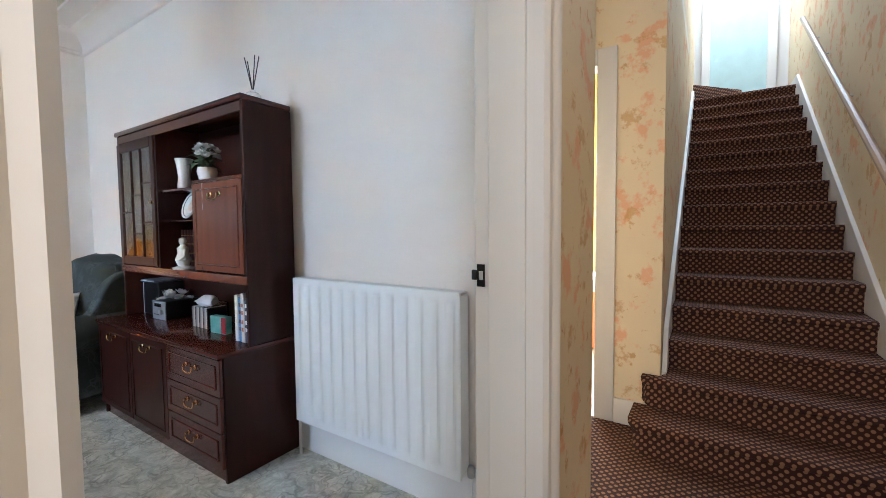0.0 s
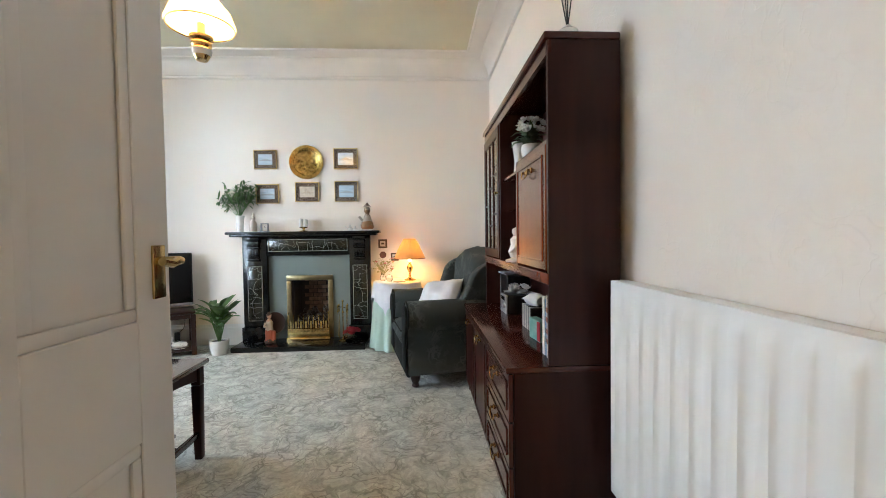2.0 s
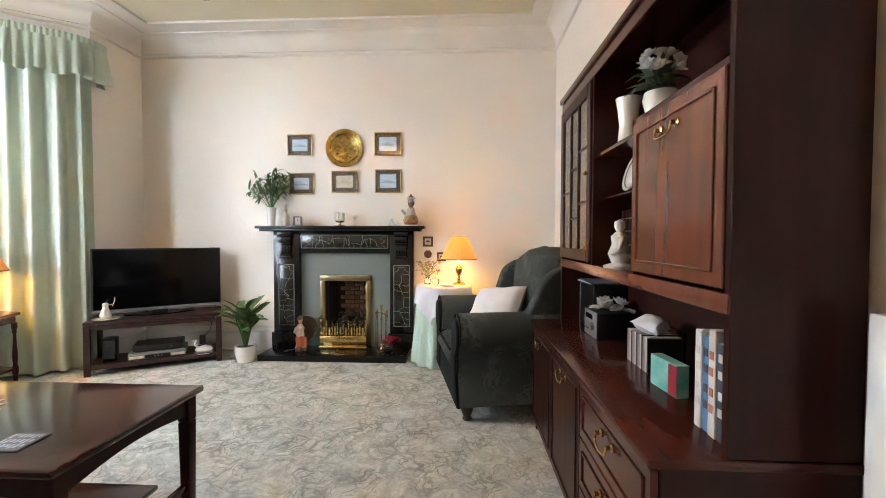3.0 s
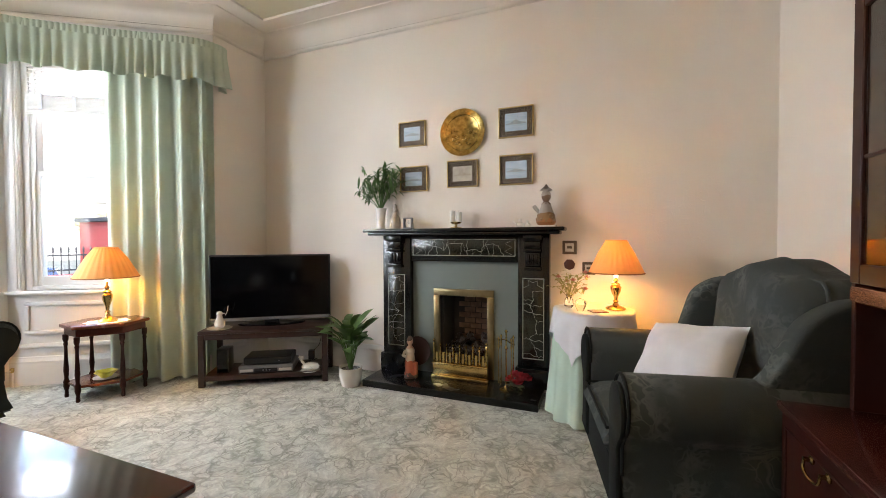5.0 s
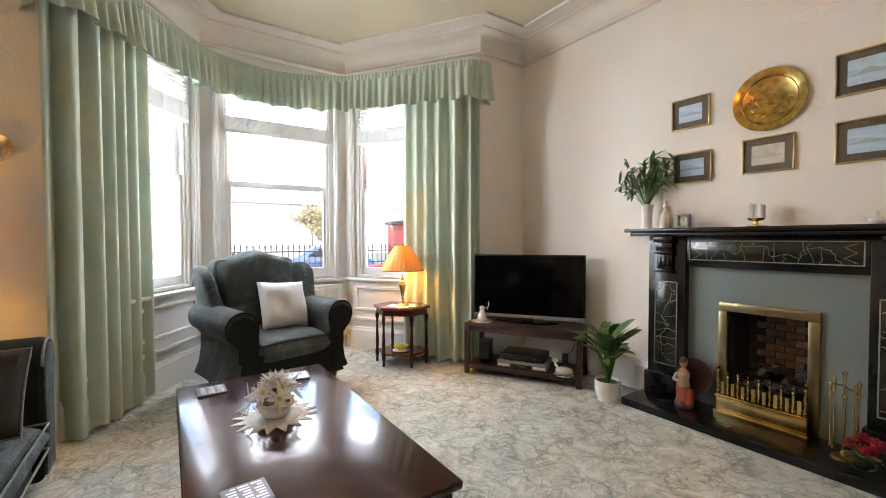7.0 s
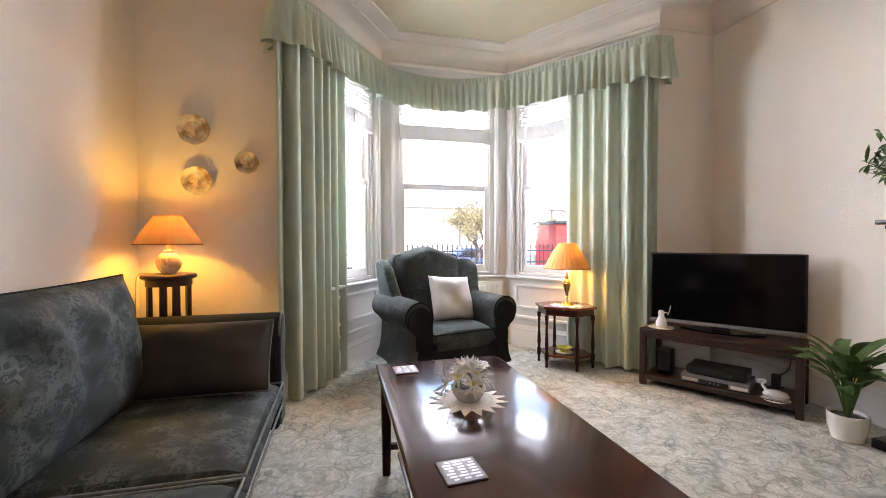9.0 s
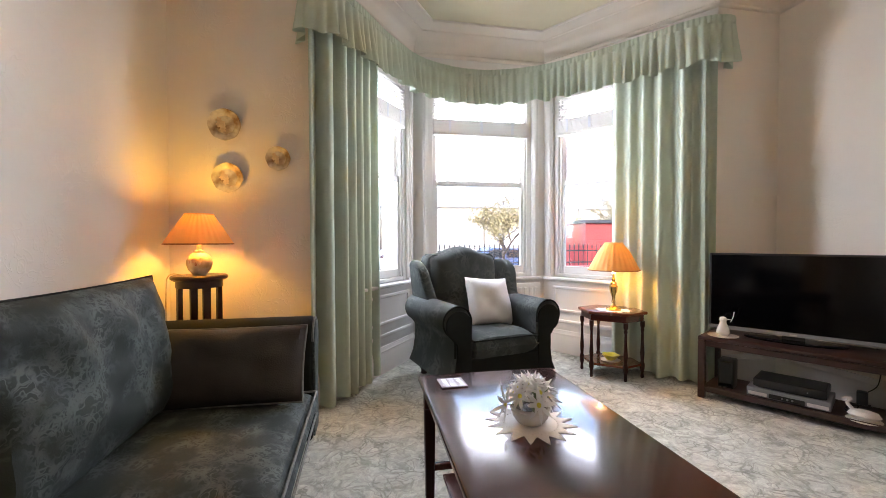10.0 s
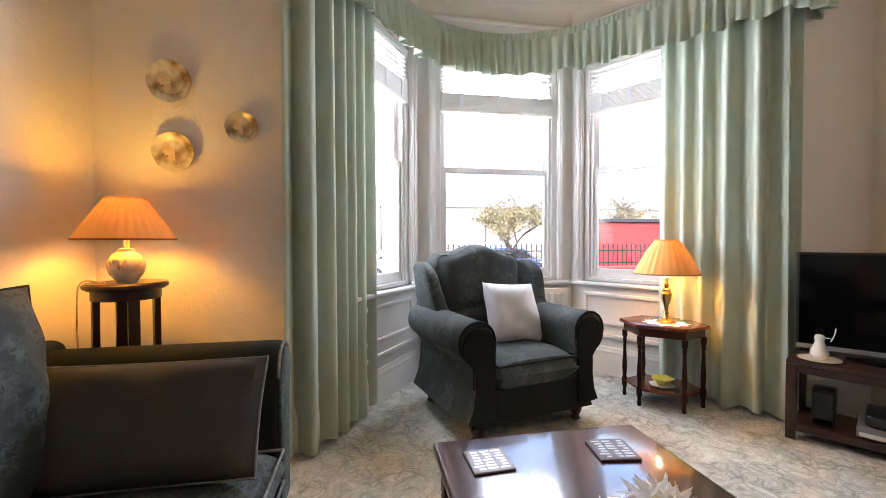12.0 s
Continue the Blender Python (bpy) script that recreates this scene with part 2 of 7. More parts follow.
TABLEWOOD = mat("table_mahogany", (0.070, 0.016, 0.012), (0.040, 0.010, 0.008), rough=0.17, scale=2.5, detail=8, stretch=(9, 1, 9), coat=0.5)
TABLEWOOD.node_tree.nodes["Principled BSDF"].inputs["Coat Roughness"].default_value = 0.09
DARKWOOD = mat("dark_stained_wood", (0.042, 0.013, 0.009), (0.022, 0.007, 0.005), rough=0.35, scale=4, stretch=(1, 8, 8), coat=0.2)
SLATE = mat("black_slate", (0.006, 0.0065, 0.0065), (0.003, 0.003, 0.003), rough=0.25, scale=5, bump=0.05, coat=0.3)
TILE = mat("grey_green_panel", (0.19, 0.225, 0.21), (0.165, 0.195, 0.185), rough=0.45, scale=2)
BRASS = mat("brass", (0.66, 0.48, 0.20), (0.42, 0.29, 0.10), rough=0.22, metal=1.0, scale=12)
GOLD = mat("gilt_frame", (0.70, 0.52, 0.24), (0.5, 0.36, 0.15), rough=0.3, metal=0.9, scale=30)
STEEL = mat("grey_metal", (0.45, 0.45, 0.46), rough=0.35, metal=0.8, scale=20)
BLACK = mat("black_plastic", (0.007, 0.007, 0.0075), rough=0.35, scale=10)
SCREEN = mat("screen_glass", (0.002, 0.002, 0.0025), rough=0.10, scale=2)
SILVER = mat("silver_plastic", (0.25, 0.25, 0.265), rough=0.4, scale=10)
CHINA = mat("white_china", (0.80, 0.77, 0.72), (0.74, 0.71, 0.66), rough=0.2, scale=10)
PLATE = mat("flowered_china", (0.72, 0.66, 0.54), (0.22, 0.13, 0.06), rough=0.2, scale=11, detail=3, spread=0.28)
CREAM = mat("cream_china", (0.76, 0.70, 0.56), (0.52, 0.38, 0.20), rough=0.25, scale=16, spread=0.3)
LINEN = mat("white_linen", (0.74, 0.75, 0.79), (0.66, 0.67, 0.71), rough=0.9, scale=14, bump=0.3, bump_scale=250)
LACE = mat("lace", (0.84, 0.84, 0.85), (0.76, 0.76, 0.76), rough=0.9, scale=60, bump=0.5, bump_scale=120)
CURTAIN = thin_cloth("green_curtain", (0.60, 0.68, 0.57), (0.50, 0.57, 0.46), 0.14)
CLOTHGREEN = thin_cloth("pale_green_cloth", (0.56, 0.72, 0.62), (0.5, 0.7, 0.55), 0.1)
SHADE = thin_cloth("orange_shade", (0.82, 0.47, 0.17), (1.0, 0.74, 0.36), 0.18)
LEAF = mat("leaf_green", (0.13, 0.23, 0.06), (0.05, 0.11, 0.028), rough=0.45, scale=14)
PALELEAF = mat("pale_leaf", (0.16, 0.20, 0.11), (0.09, 0.13, 0.06), rough=0.6, scale=20)
PETAL = thin_cloth("white_petal", (0.85, 0.85, 0.84), (0.85, 0.86, 0.84), 0.15)
ROSE = mat("red_petal", (0.42, 0.02, 0.035), (0.24, 0.01, 0.02), rough=0.6, scale=30)
YELLOW = mat("yellow_glaze", (0.72, 0.66, 0.08), (0.6, 0.52, 0.06), rough=0.3, scale=15)
GLASS = glass("clear_glass")
PANE = glass("window_pane")
def banded_paint(name, bands):
    """Paint in bands of height, as on a small painted figure."""
    m = mat(name, bands[0][1], rough=0.4, scale=20)
    l = m.node_tree.links
    co = node(m, "ShaderNodeTexCoord")
    wob = node(m, "ShaderNodeTexNoise", Scale=30.0)
    l.new(co.outputs["Object"], wob.inputs["Vector"])
    sep = node(m, "ShaderNodeSeparateXYZ")
    l.new(co.outputs["Object"], sep.inputs[0])
    add = node(m, "ShaderNodeMath")
    add.operation = "MULTIPLY_ADD"
    l.new(wob.outputs["Fac"], add.inputs[0])
    add.inputs[1].default_value = 0.06
    l.new(sep.outputs[2], add.inputs[2])
    ramp = node(m, "ShaderNodeValToRGB")
    ramp.color_ramp.interpolation = "CONSTANT"
    ramp.color_ramp.elements.remove(ramp.color_ramp.elements[1])
    for k, (z, c) in enumerate(bands):
        e = ramp.color_ramp.elements[0] if k == 0 else ramp.color_ramp.elements.new(z)
        e.position, e.color = z, (*c, 1)
    l.new(add.outputs[0], ramp.inputs[0])
    l.new(ramp.outputs[0], m.node_tree.nodes["Principled BSDF"].inputs["Base Color"])
    return m


FIGURE = banded_paint("painted_figure", ((0.0, (0.10, 0.06, 0.04)), (0.06, (0.45, 0.11, 0.05)), (0.16, (0.58, 0.50, 0.40)), (0.245, (0.55, 0.34, 0.24)), (0.305, (0.10, 0.06, 0.04))))
ORNATE = banded_paint("ornate_glaze", ((0.0, (0.36, 0.15, 0.05)), (0.06, (0.30, 0.17, 0.07)), (0.10, (0.40, 0.35, 0.30)), (0.16, (0.20, 0.12, 0.07)), (0.21, (0.36, 0.31, 0.27)), (0.25, (0.14, 0.10, 0.08))))
TERRA = mat("terracotta_figure", (0.42, 0.16, 0.09), (0.70, 0.56, 0.42), rough=0.5, scale=14, spread=0.12)
COAL = mat("coal", (0.015, 0.013, 0.012), (0.05, 0.03, 0.02), rough=0.28, scale=40, bump=0.6)
FIREBRICK = mat("fire_brick", (0.26, 0.16, 0.11), (0.08, 0.055, 0.04), rough=0.9, scale=9, bump=0.4)
# woven cloth and oiled wood have little gloss
for cloth_like, gloss in ((DAMASK, 0.15), (CHAIRCLOTH, 0.15), (VELOUR, 0.15), (CARPET, 0.1), (SCREEN, 0.3), (SLATE, 0.35), (MAHOGANY_V, 0.16), (MAHOGANY, 0.5), (CURTAIN, 0.15)):
    cloth_like.node_tree.nodes["Principled BSDF"].inputs["Specular IOR Level"].default_value = gloss
# ---- mesh helpers ----
def mesh_of(name, bm, material, smooth=35):
    if smooth:
        lim = radians(smooth)
        bm.normal_update()
        for f in bm.faces:
            f.smooth = True
        for e in bm.edges:
            e.smooth = len(e.link_faces) == 2 and e.calc_face_angle(0) < lim
    me = bpy.data.meshes.new(name)
    bm.to_mesh(me)
    bm.free()
    me.materials.append(material)
    return me


def part(name, bm, material, parent=None, label="", smooth=35, at=None):
    """One mesh object, under a thing or a part."""
    ob = new(name, mesh_of(name, bm, material, smooth))
    if parent is not None:
        ob.parent = parent
    if at is not None:
        ob.matrix_basis = at
    return tagged(ob, label)


def thing(name, m, label, category, group=""):
    e = new(name)
    e.empty_display_size = 0.1
    e.matrix_basis = m
    return tagged(e, label, category, group)


def single(name, bm, material, m, label, category, group="", smooth=35):
    ob = part(name, bm, material, smooth=smooth, at=m)
    return tagged(ob, label, category, group)


def structure(name, bm, material, label="", smooth=35):
    ob = part(name, bm, material, smooth=smooth)
    return tagged(ob, label, kind="structure")


def box(x0, x1, y0, y1, z0, z1, bev=0.0, seg=2, bm=None, m=None):
    bm = bm or bmesh.new()
    g = bmesh.ops.create_cube(bm, size=1.0)["verts"]
    t = Matrix.Translation(((x0 + x1) / 2, (y0 + y1) / 2, (z0 + z1) / 2)) @ Matrix.Diagonal((abs(x1 - x0), abs(y1 - y0), abs(z1 - z0), 1))
    bmesh.ops.transform(bm, matrix=t, verts=g)
    if bev:
        es = list({e for v in g for e in v.link_edges})
        r = bmesh.ops.bevel(bm, geom=es, offset=bev, segments=seg, affect="EDGES", profile=0.5)
        g = list({v for f in r["faces"] for v in f.verts} | {v for v in g if v.is_valid})
    if m is not None:
        bmesh.ops.transform(bm, matrix=m, verts=g)
    return bm


def prism(pts, z0, z1, bev=0.0, seg=2, m=None, bm=None):
    """A flat outline in x, y raised from z0 to z1, its rims rounded."""
    bm = bm or bmesh.new()
    lo = [bm.verts.new((x, y, z0)) for x, y in pts]
    hi = [bm.verts.new((x, y, z1)) for x, y in pts]
    n = len(pts)
    faces = [bm.faces.new(lo[::-1]), bm.faces.new(hi)]
    for i in range(n):
        faces.append(bm.faces.new((lo[i], lo[(i + 1) % n], hi[(i + 1) % n], hi[i])))
    bmesh.ops.recalc_face_normals(bm, faces=faces)
    g = lo + hi
    if bev:
        rims = [e for f in faces[:2] for e in f.edges]
        r = bmesh.ops.bevel(bm, geom=rims, offset=bev, segments=seg, affect="EDGES", profile=0.5)
        g = list({v for f in r["faces"] for v in f.verts} | {v for v in g if v.is_valid})
    if m is not None:
        bmesh.ops.transform(bm, matrix=m, verts=g)
    return bm


def lathe(profile, seg=20, m=None, bm=None, wave=0, depth=0.0, caps=True):
    """Turned round z from (radius, height) pairs; wave and depth flute it."""
    bm = bm or bmesh.new()
    rings = []
    for r, z in profile:
        rings.append([bm.verts.new((r * (1 + depth * math.cos(wave * a)) * math.cos(a), r * (1 + depth * math.cos(wave * a)) * math.sin(a), z))
                      for a in (2 * math.pi * i / seg for i in range(seg))])
    for a, b in zip(rings, rings[1:]):
        for i in range(seg):
            bm.faces.new((a[i], a[(i + 1) % seg], b[(i + 1) % seg], b[i]))
    if caps and profile[0][0] > 1e-5 and profile[0] != profile[-1]:
        bm.faces.new(rings[0][::-1])
        bm.faces.new(rings[-1])
    if m is not None:
        bmesh.ops.transform(bm, matrix=m, verts=[v for r in rings for v in r])
    return bm


def tube(pts, r, seg=8, bm=None, taper=None):
    """A round bar along points."""
    bm = bm or bmesh.new()
    pts = [Vector(p) for p in pts]
    rings, side = [], None
    for i, p in enumerate(pts):
        d = (pts[min(i + 1, len(pts) - 1)] - pts[max(i - 1, 0)]).normalized()
        side = (side - d * side.dot(d)) if side is not None else d.orthogonal()
        side.normalize()
        up = d.cross(side)
        rr = r if taper is None else r + (taper - r) * i / (len(pts) - 1)
        rings.append([bm.verts.new(p + (side * math.cos(a) + up * math.sin(a)) * rr) for a in (2 * math.pi * k / seg for k in range(seg))])
    for a, b in zip(rings, rings[1:]):
        for i in range(seg):
            bm.faces.new((a[i], a[(i + 1) % seg], b[(i + 1) % seg], b[i]))
    bm.faces.new(rings[0][::-1])
    bm.faces.new(rings[-1])
    return bm


def pillow(sx, sy, sz, pinch=0.18, m=None, bm=None, n=14, power=2.6, lump=0.0, seed=0):
    """A stuffed cushion: full in the middle, thin at the seams, with drawn-in sides."""
    bm = bm or bmesh.new()
    made = []
    for s in (1, -1):
        g = []
        for i in range(n + 1):
            row = []
            for j in range(n + 1):
                u, v = 2 * i / n - 1, 2 * j / n - 1
                h = (max(0, 1 - abs(u) ** power) * max(0, 1 - abs(v) ** power)) ** 0.5
                x = u * (1 - pinch * (1 - v * v) * 0.25) * sx / 2
                y = v * (1 - pinch * (1 - u * u) * 0.25) * sy / 2
                wob = lump * noise.noise((x * 7 + seed, y * 7, s * 3.0))
                row.append(bm.verts.new((x, y, s * h * sz / 2 + wob * h)))
            g.append(row)
        made += [w for row in g for w in row]
        for i in range(n):
            for j in range(n):
                q = (g[i][j], g[i + 1][j], g[i + 1][j + 1], g[i][j + 1])
                bm.faces.new(q if s > 0 else q[::-1])
    bmesh.ops.remove_doubles(bm, verts=made, dist=0.0004)
    if m is not None:
        bmesh.ops.transform(bm, matrix=m, verts=[v for v in made if v.is_valid])
    return bm


def seam(sx, sy, pinch, r, m=None):
    """Corded piping round the edge of a pillow of the same size."""
    ring = [(-1 + k / 6, -1) for k in range(12)] + [(1, -1 + k / 6) for k in range(12)] + [(1 - k / 6, 1) for k in range(12)] + [(-1, 1 - k / 6) for k in range(13)]
    pts = []
    for u, v in ring:
        p = Vector((u * (1 - pinch * (1 - v * v) * 0.25) * sx / 2, v * (1 - pinch * (1 - u * u) * 0.25) * sy / 2, 0))
        pts.append(m @ p if m is not None else p)
    return tube(pts, r, 6)


def sweep(pts, profile, closed=False, bm=None):
    """A moulding along corners in plan; profile: (distance into the room, height), the room on the right hand."""
    bm = bm or bmesh.new()
    n = len(pts)
    rows = []
    for i in range(n):
        p = Vector(pts[i])
        d0 = (p - Vector(pts[i - 1])).normalized() if (closed or i) else None
        d1 = (Vector(pts[(i + 1) % n]) - p).normalized() if (closed or i < n - 1) else None
        d0, d1 = d0 or d1, d1 or d0
        n0, n1 = Vector((d0.y, -d0.x)), Vector((d1.y, -d1.x))
        k = (n0 + n1) / (1 + n0.dot(n1))
        rows.append([bm.verts.new((p.x + k.x * o, p.y + k.y * o, z)) for o, z in profile])
    for i in range(n if closed else n - 1):
        a, b = rows[i], rows[(i + 1) % n]
        for j in range(len(profile) - 1):
            bm.faces.new((a[j], b[j], b[j + 1], a[j + 1]))
    if not closed:
        bm.faces.new(rows[0])
        bm.faces.new(rows[-1][::-1])
    bmesh.ops.recalc_face_normals(bm, faces=bm.faces[:])
    return bm


def sheet(nu, nv, f, bm=None):
    """A grid of nu by nv cells; f(u, v) gives the place for 0..1."""
    bm = bm or bmesh.new()
    g = [[bm.verts.new(f(i / nu, j / nv)) for j in range(nv + 1)] for i in range(nu + 1)]
    for i in range(nu):
        for j in range(nv):
            bm.faces.new((g[i][j], g[i + 1][j], g[i + 1][j + 1], g[i][j + 1]))
    return bm


def thicken(ob, t):
    s = ob.modifiers.new("cloth", "SOLIDIFY")
    s.thickness = t
    return ob


def curve_through(pts, k):
    """Smooth line through points, k steps a stretch."""
    out = []
    P = [Vector(p) for p in pts]
    P = [P[0] * 2 - P[1]] + P + [P[-1] * 2 - P[-2]]
    for i in range(1, len(P) - 2):
        for s in range(k):
            t = s / k
            a, b, c, d = P[i - 1:i + 3]
            out.append(0.5 * ((2 * b) + (c - a) * t + (2 * a - 5 * b + 4 * c - d) * t * t + (3 * b - a - 3 * c + d) * t ** 3))
    out.append(P[-2])
    return out


def along(line):
    """A function of 0..1 that runs evenly along a line and gives the place and its right-hand normal."""
    acc = [0.0]
    for a, b in zip(line, line[1:]):
        acc.append(acc[-1] + (b - a).length)

    def f(u):
        s = u * acc[-1]
        i = 0
        while i < len(acc) - 2 and acc[i + 1] < s:
            i += 1
        t = (s - acc[i]) / max(1e-6, acc[i + 1] - acc[i])
        d = (line[i + 1] - line[i]).normalized()
        return line[i].lerp(line[i + 1], t), Vector((d.y, -d.x)), acc[-1]
    return f


def arc(cx, cy, r, a0, a1, n):
    return [(cx + r * math.cos(radians(a0 + (a1 - a0) * i / n)), cy + r * math.sin(radians(a0 + (a1 - a0) * i / n))) for i in range(n + 1)]


def leaf(length, width, bend, m, bm, n=4):
    """A pointed leaf along x, drooping by bend, folded on its midrib."""
    rows = []
    for i in range(n + 1):
        t = i / n
        w = width * math.sin(math.pi * min(1, t * 0.9 + 0.08)) ** 0.8 / 2 if i < n else 0.0005
        a = bend * t
        x = length * (math.sin(a) / bend if abs(bend) > 1e-3 else t) if abs(bend) > 1e-3 else length * t
        z = -length * (1 - math.cos(a)) / bend if abs(bend) > 1e-3 else 0
        rows.append([bm.verts.new(m @ Vector(c)) for c in ((x, -w, z + w * 0.3), (x, 0, z), (x, w, z + w * 0.3))])
    for a, b in zip(rows, rows[1:]):
        for j in range(2):
            bm.faces.new((a[j], b[j], b[j + 1], a[j + 1]))
    return bm
# ---- the shell ----
def wall(name, p, q, thick, openings, material, height=CZ, ext=0.0, label=""):
    """A wall from p to q with openings (from, to, bottom, top) right through it."""
    m = frame_of(p, q)
    length = math.hypot(q[0] - p[0], q[1] - p[1])
    bm = bmesh.new()
    at = 0.0
    for a, b, z0, z1 in openings:
        if a > at:
            box(at, a, 0, thick, 0, height, bm=bm)
        if z0 > 0:
            box(a, b, 0, thick, 0, z0, bm=bm)
        if z1 < height:
            box(a, b, 0, thick, z1, height, bm=bm)
        at = b
    box(at, length + ext, 0, thick, 0, height, bm=bm)
    bmesh.ops.transform(bm, matrix=m, verts=bm.verts[:])
    return structure(name, bm, material, label, smooth=0)


SW, NW, NE, SE = (WX, SR), (WX, NY), (EX, NY), (EX, SL)
wall("wall_south_1", SE, A, 0.30, [], WALL, label="cream wall with swirled relief paper")
wall("wall_south_2", D, SW, 0.30, [], WALL, ext=0.3, label="cream wall with swirled relief paper")
wall("wall_west", SW, NW, 0.30, [(1.65, 2.56, 0, 0.99)], WALL, ext=0.3, label="cream chimney wall")
wall("wall_north", NW, (HX, NY), 0.24, [], WALL, label="cream wall behind the wall unit")
wall("wall_east", NE, SE, HX - EX, [(NY - DY1 - 0.03, NY - DY0 + 0.03, 0, DH + 0.03)], WALL, ext=0.2, label="cream wall with the doorway")
for i, (p, q, a, b) in enumerate(WINDOWS):
    wall("wall_bay_%d" % (i + 1), p, q, 0.28, [(a, b, SILL, HEADZ)], WHITE, label="white painted bay panelling")
bm = prism([SE, A, B, C, D, SW, NW, NE], -0.12, 0.0)
structure("floor", bm, CARPET, "sage green carpet with a scrolling leaf pattern", smooth=0)
structure("ceiling", box(WX - 0.3, EX, -4.05, NY + 0.2, CZ, CZ + 0.15), CEIL, "pale ochre painted ceiling", smooth=0)
CORNICE = [(0.0, 2.93), (0.012, 2.935), (0.022, 2.95), (0.022, 2.962), (0.012, 2.97), (0.014, 3.0), (0.03, 3.045), (0.06, 3.085), (0.10, 3.112), (0.125, 3.12),
           (0.13, 3.128), (0.15, 3.132), (0.26, 3.138), (0.265, 3.132), (0.28, 3.132), (0.285, 3.142), (0.285, 3.152)]
tagged(structure("trim_cornice", sweep([SE, A, B, C, D, SW, NW, NE], CORNICE, closed=True), PLASTER, "white moulded plaster cornice"), kind="structure")
SKIRT = [(0.0, 0.0), (0.022, 0.0), (0.022, 0.165), (0.018, 0.175), (0.02, 0.19), (0.012, 0.205), (0.008, 0.225), (0.0, 0.228)]
for line in ([(EX, DY0 - 0.1), SE, A], [A, B, C, D], [D, SW, (WX, -1.05)], [(WX, 0.35), NW, NE, (EX, DY1 + 0.1)]):
    structure("baseboard", sweep(line, SKIRT), WHITE, "white moulded skirting board")

# ---- windows ----
def window(name, p, q, a, b):
    base = thing(name, frame_of(p, q) @ pose(a, 0, 0), "white painted sash window with two panes", "window")
    tagged(base, kind="structure")
    w = b - a
    bm = bmesh.new()
    for x0, x1, z0, z1 in ((0.0, 0.05, SILL, HEADZ), (w - 0.05, w, SILL, HEADZ), (0.05, w - 0.05, HEADZ - 0.05, HEADZ), (0.05, w - 0.05, SILL, SILL + 0.035)):
        box(x0, x1, 0.03, 0.16, z0, z1, 0.004, 1, bm)
    for x0, x1 in ((0.05, 0.075), (w - 0.075, w - 0.05)):
        box(x0, x1, 0.045, 0.06, SILL + 0.035, HEADZ - 0.05, 0.003, 1, bm)
    part("window_frame", bm, WHITE, base)
    bm = bmesh.new()
    for x0, x1 in ((-0.055, -0.003), (w + 0.003, w + 0.055)):
        box(x0, x1, -0.018, -0.001, SILL + 0.02, HEADZ + 0.05, 0.005, 2, bm)
        box(x0 + 0.012, x1 - 0.012, -0.028, -0.018, SILL + 0.02, HEADZ + 0.05, 0.004, 2, bm)
    part("architrave", bm, WHITE, base)
    part("window_sill", box(-0.09, w + 0.09, -0.055, 0.10, SILL - 0.028, SILL, 0.008, 3), WHITE, base)
    for nm, y, z0, z1 in (("lower_sash", 0.062, SILL + 0.036, MEET + 0.02), ("upper_sash", 0.105, MEET - 0.02, HEADZ - 0.051)):
        bm = bmesh.new()
        x0, x1 = 0.052, w - 0.052
        for bx in ((x0, x0 + 0.05, z0, z1), (x1 - 0.05, x1, z0, z1), (x0 + 0.05, x1 - 0.05, z0, z0 + (0.075 if y < 0.1 else 0.05)), (x0 + 0.05, x1 - 0.05, z1 - 0.05, z1)):
            box(bx[0], bx[1], y, y + 0.04, bx[2], bx[3], 0.004, 1, bm)
        sash = part(nm, bm, WHITE, base)
        pn = part("pane", box(x0 + 0.046, x1 - 0.046, y + 0.017, y + 0.021, z0 + 0.036, z1 - 0.036), PANE, sash, "clear glass pane", smooth=0)
        pn.visible_shadow = False
        if y < 0.1:
            for cx in (0.2, 0.8):
                part("sash_lug", box(cx * w - 0.022, cx * w + 0.022, y + 0.004, y + 0.036, z1, z1 + 0.014, 0.005, 2), WHITE, sash)
    return base


def blind(p, q, a, b):
    w = b - a
    base = thing("venetian_blind", frame_of(p, q) @ pose(a, 0, 0), "white venetian blind drawn up in the window head", "blind", "bay window blinds")
    part("head_rail", box(0.052, w - 0.052, 0.005, 0.04, 2.555, 2.60, 0.004, 1), WHITE, base)
    proto = None
    for i in range(6):
        at = pose(w / 2, 0.028, 2.372 + i * 0.034, 8, 0, 0)
        if proto is None:
            ob = proto = part("slat", box(-w / 2 + 0.055, w / 2 - 0.055, -0.0125, 0.0125, -0.003, 0.003), WHITE, base, smooth=0, at=at)
        else:
            ob = proto.copy()
            scene.collection.objects.link(ob)
            ob.matrix_basis = at
    bm = bmesh.new()
    for i in range(12):
        box(0.053, w - 0.053, 0.004, 0.042, 2.215 + i * 0.0105, 2.2235 + i * 0.0105, bm=bm)
    tagged(part("folded_blind", bm, WHITE, base, smooth=0), kind="stuff")
    part("bottom_rail", box(0.051, w - 0.051, 0.0, 0.045, 2.185, 2.213, 0.006, 2), WHITE, base)
    for i in range(3):
        x = w * (0.2 + 0.3 * i)
        part("ladder_tape", box(x - 0.012, x + 0.012, -0.003, 0.0, 2.215, 2.345), LINEN, base, smooth=0)


for i, (p, q, a, b) in enumerate(WINDOWS):
    window("window_%d" % (i + 1), p, q, a, b)
    blind(p, q, a, b)
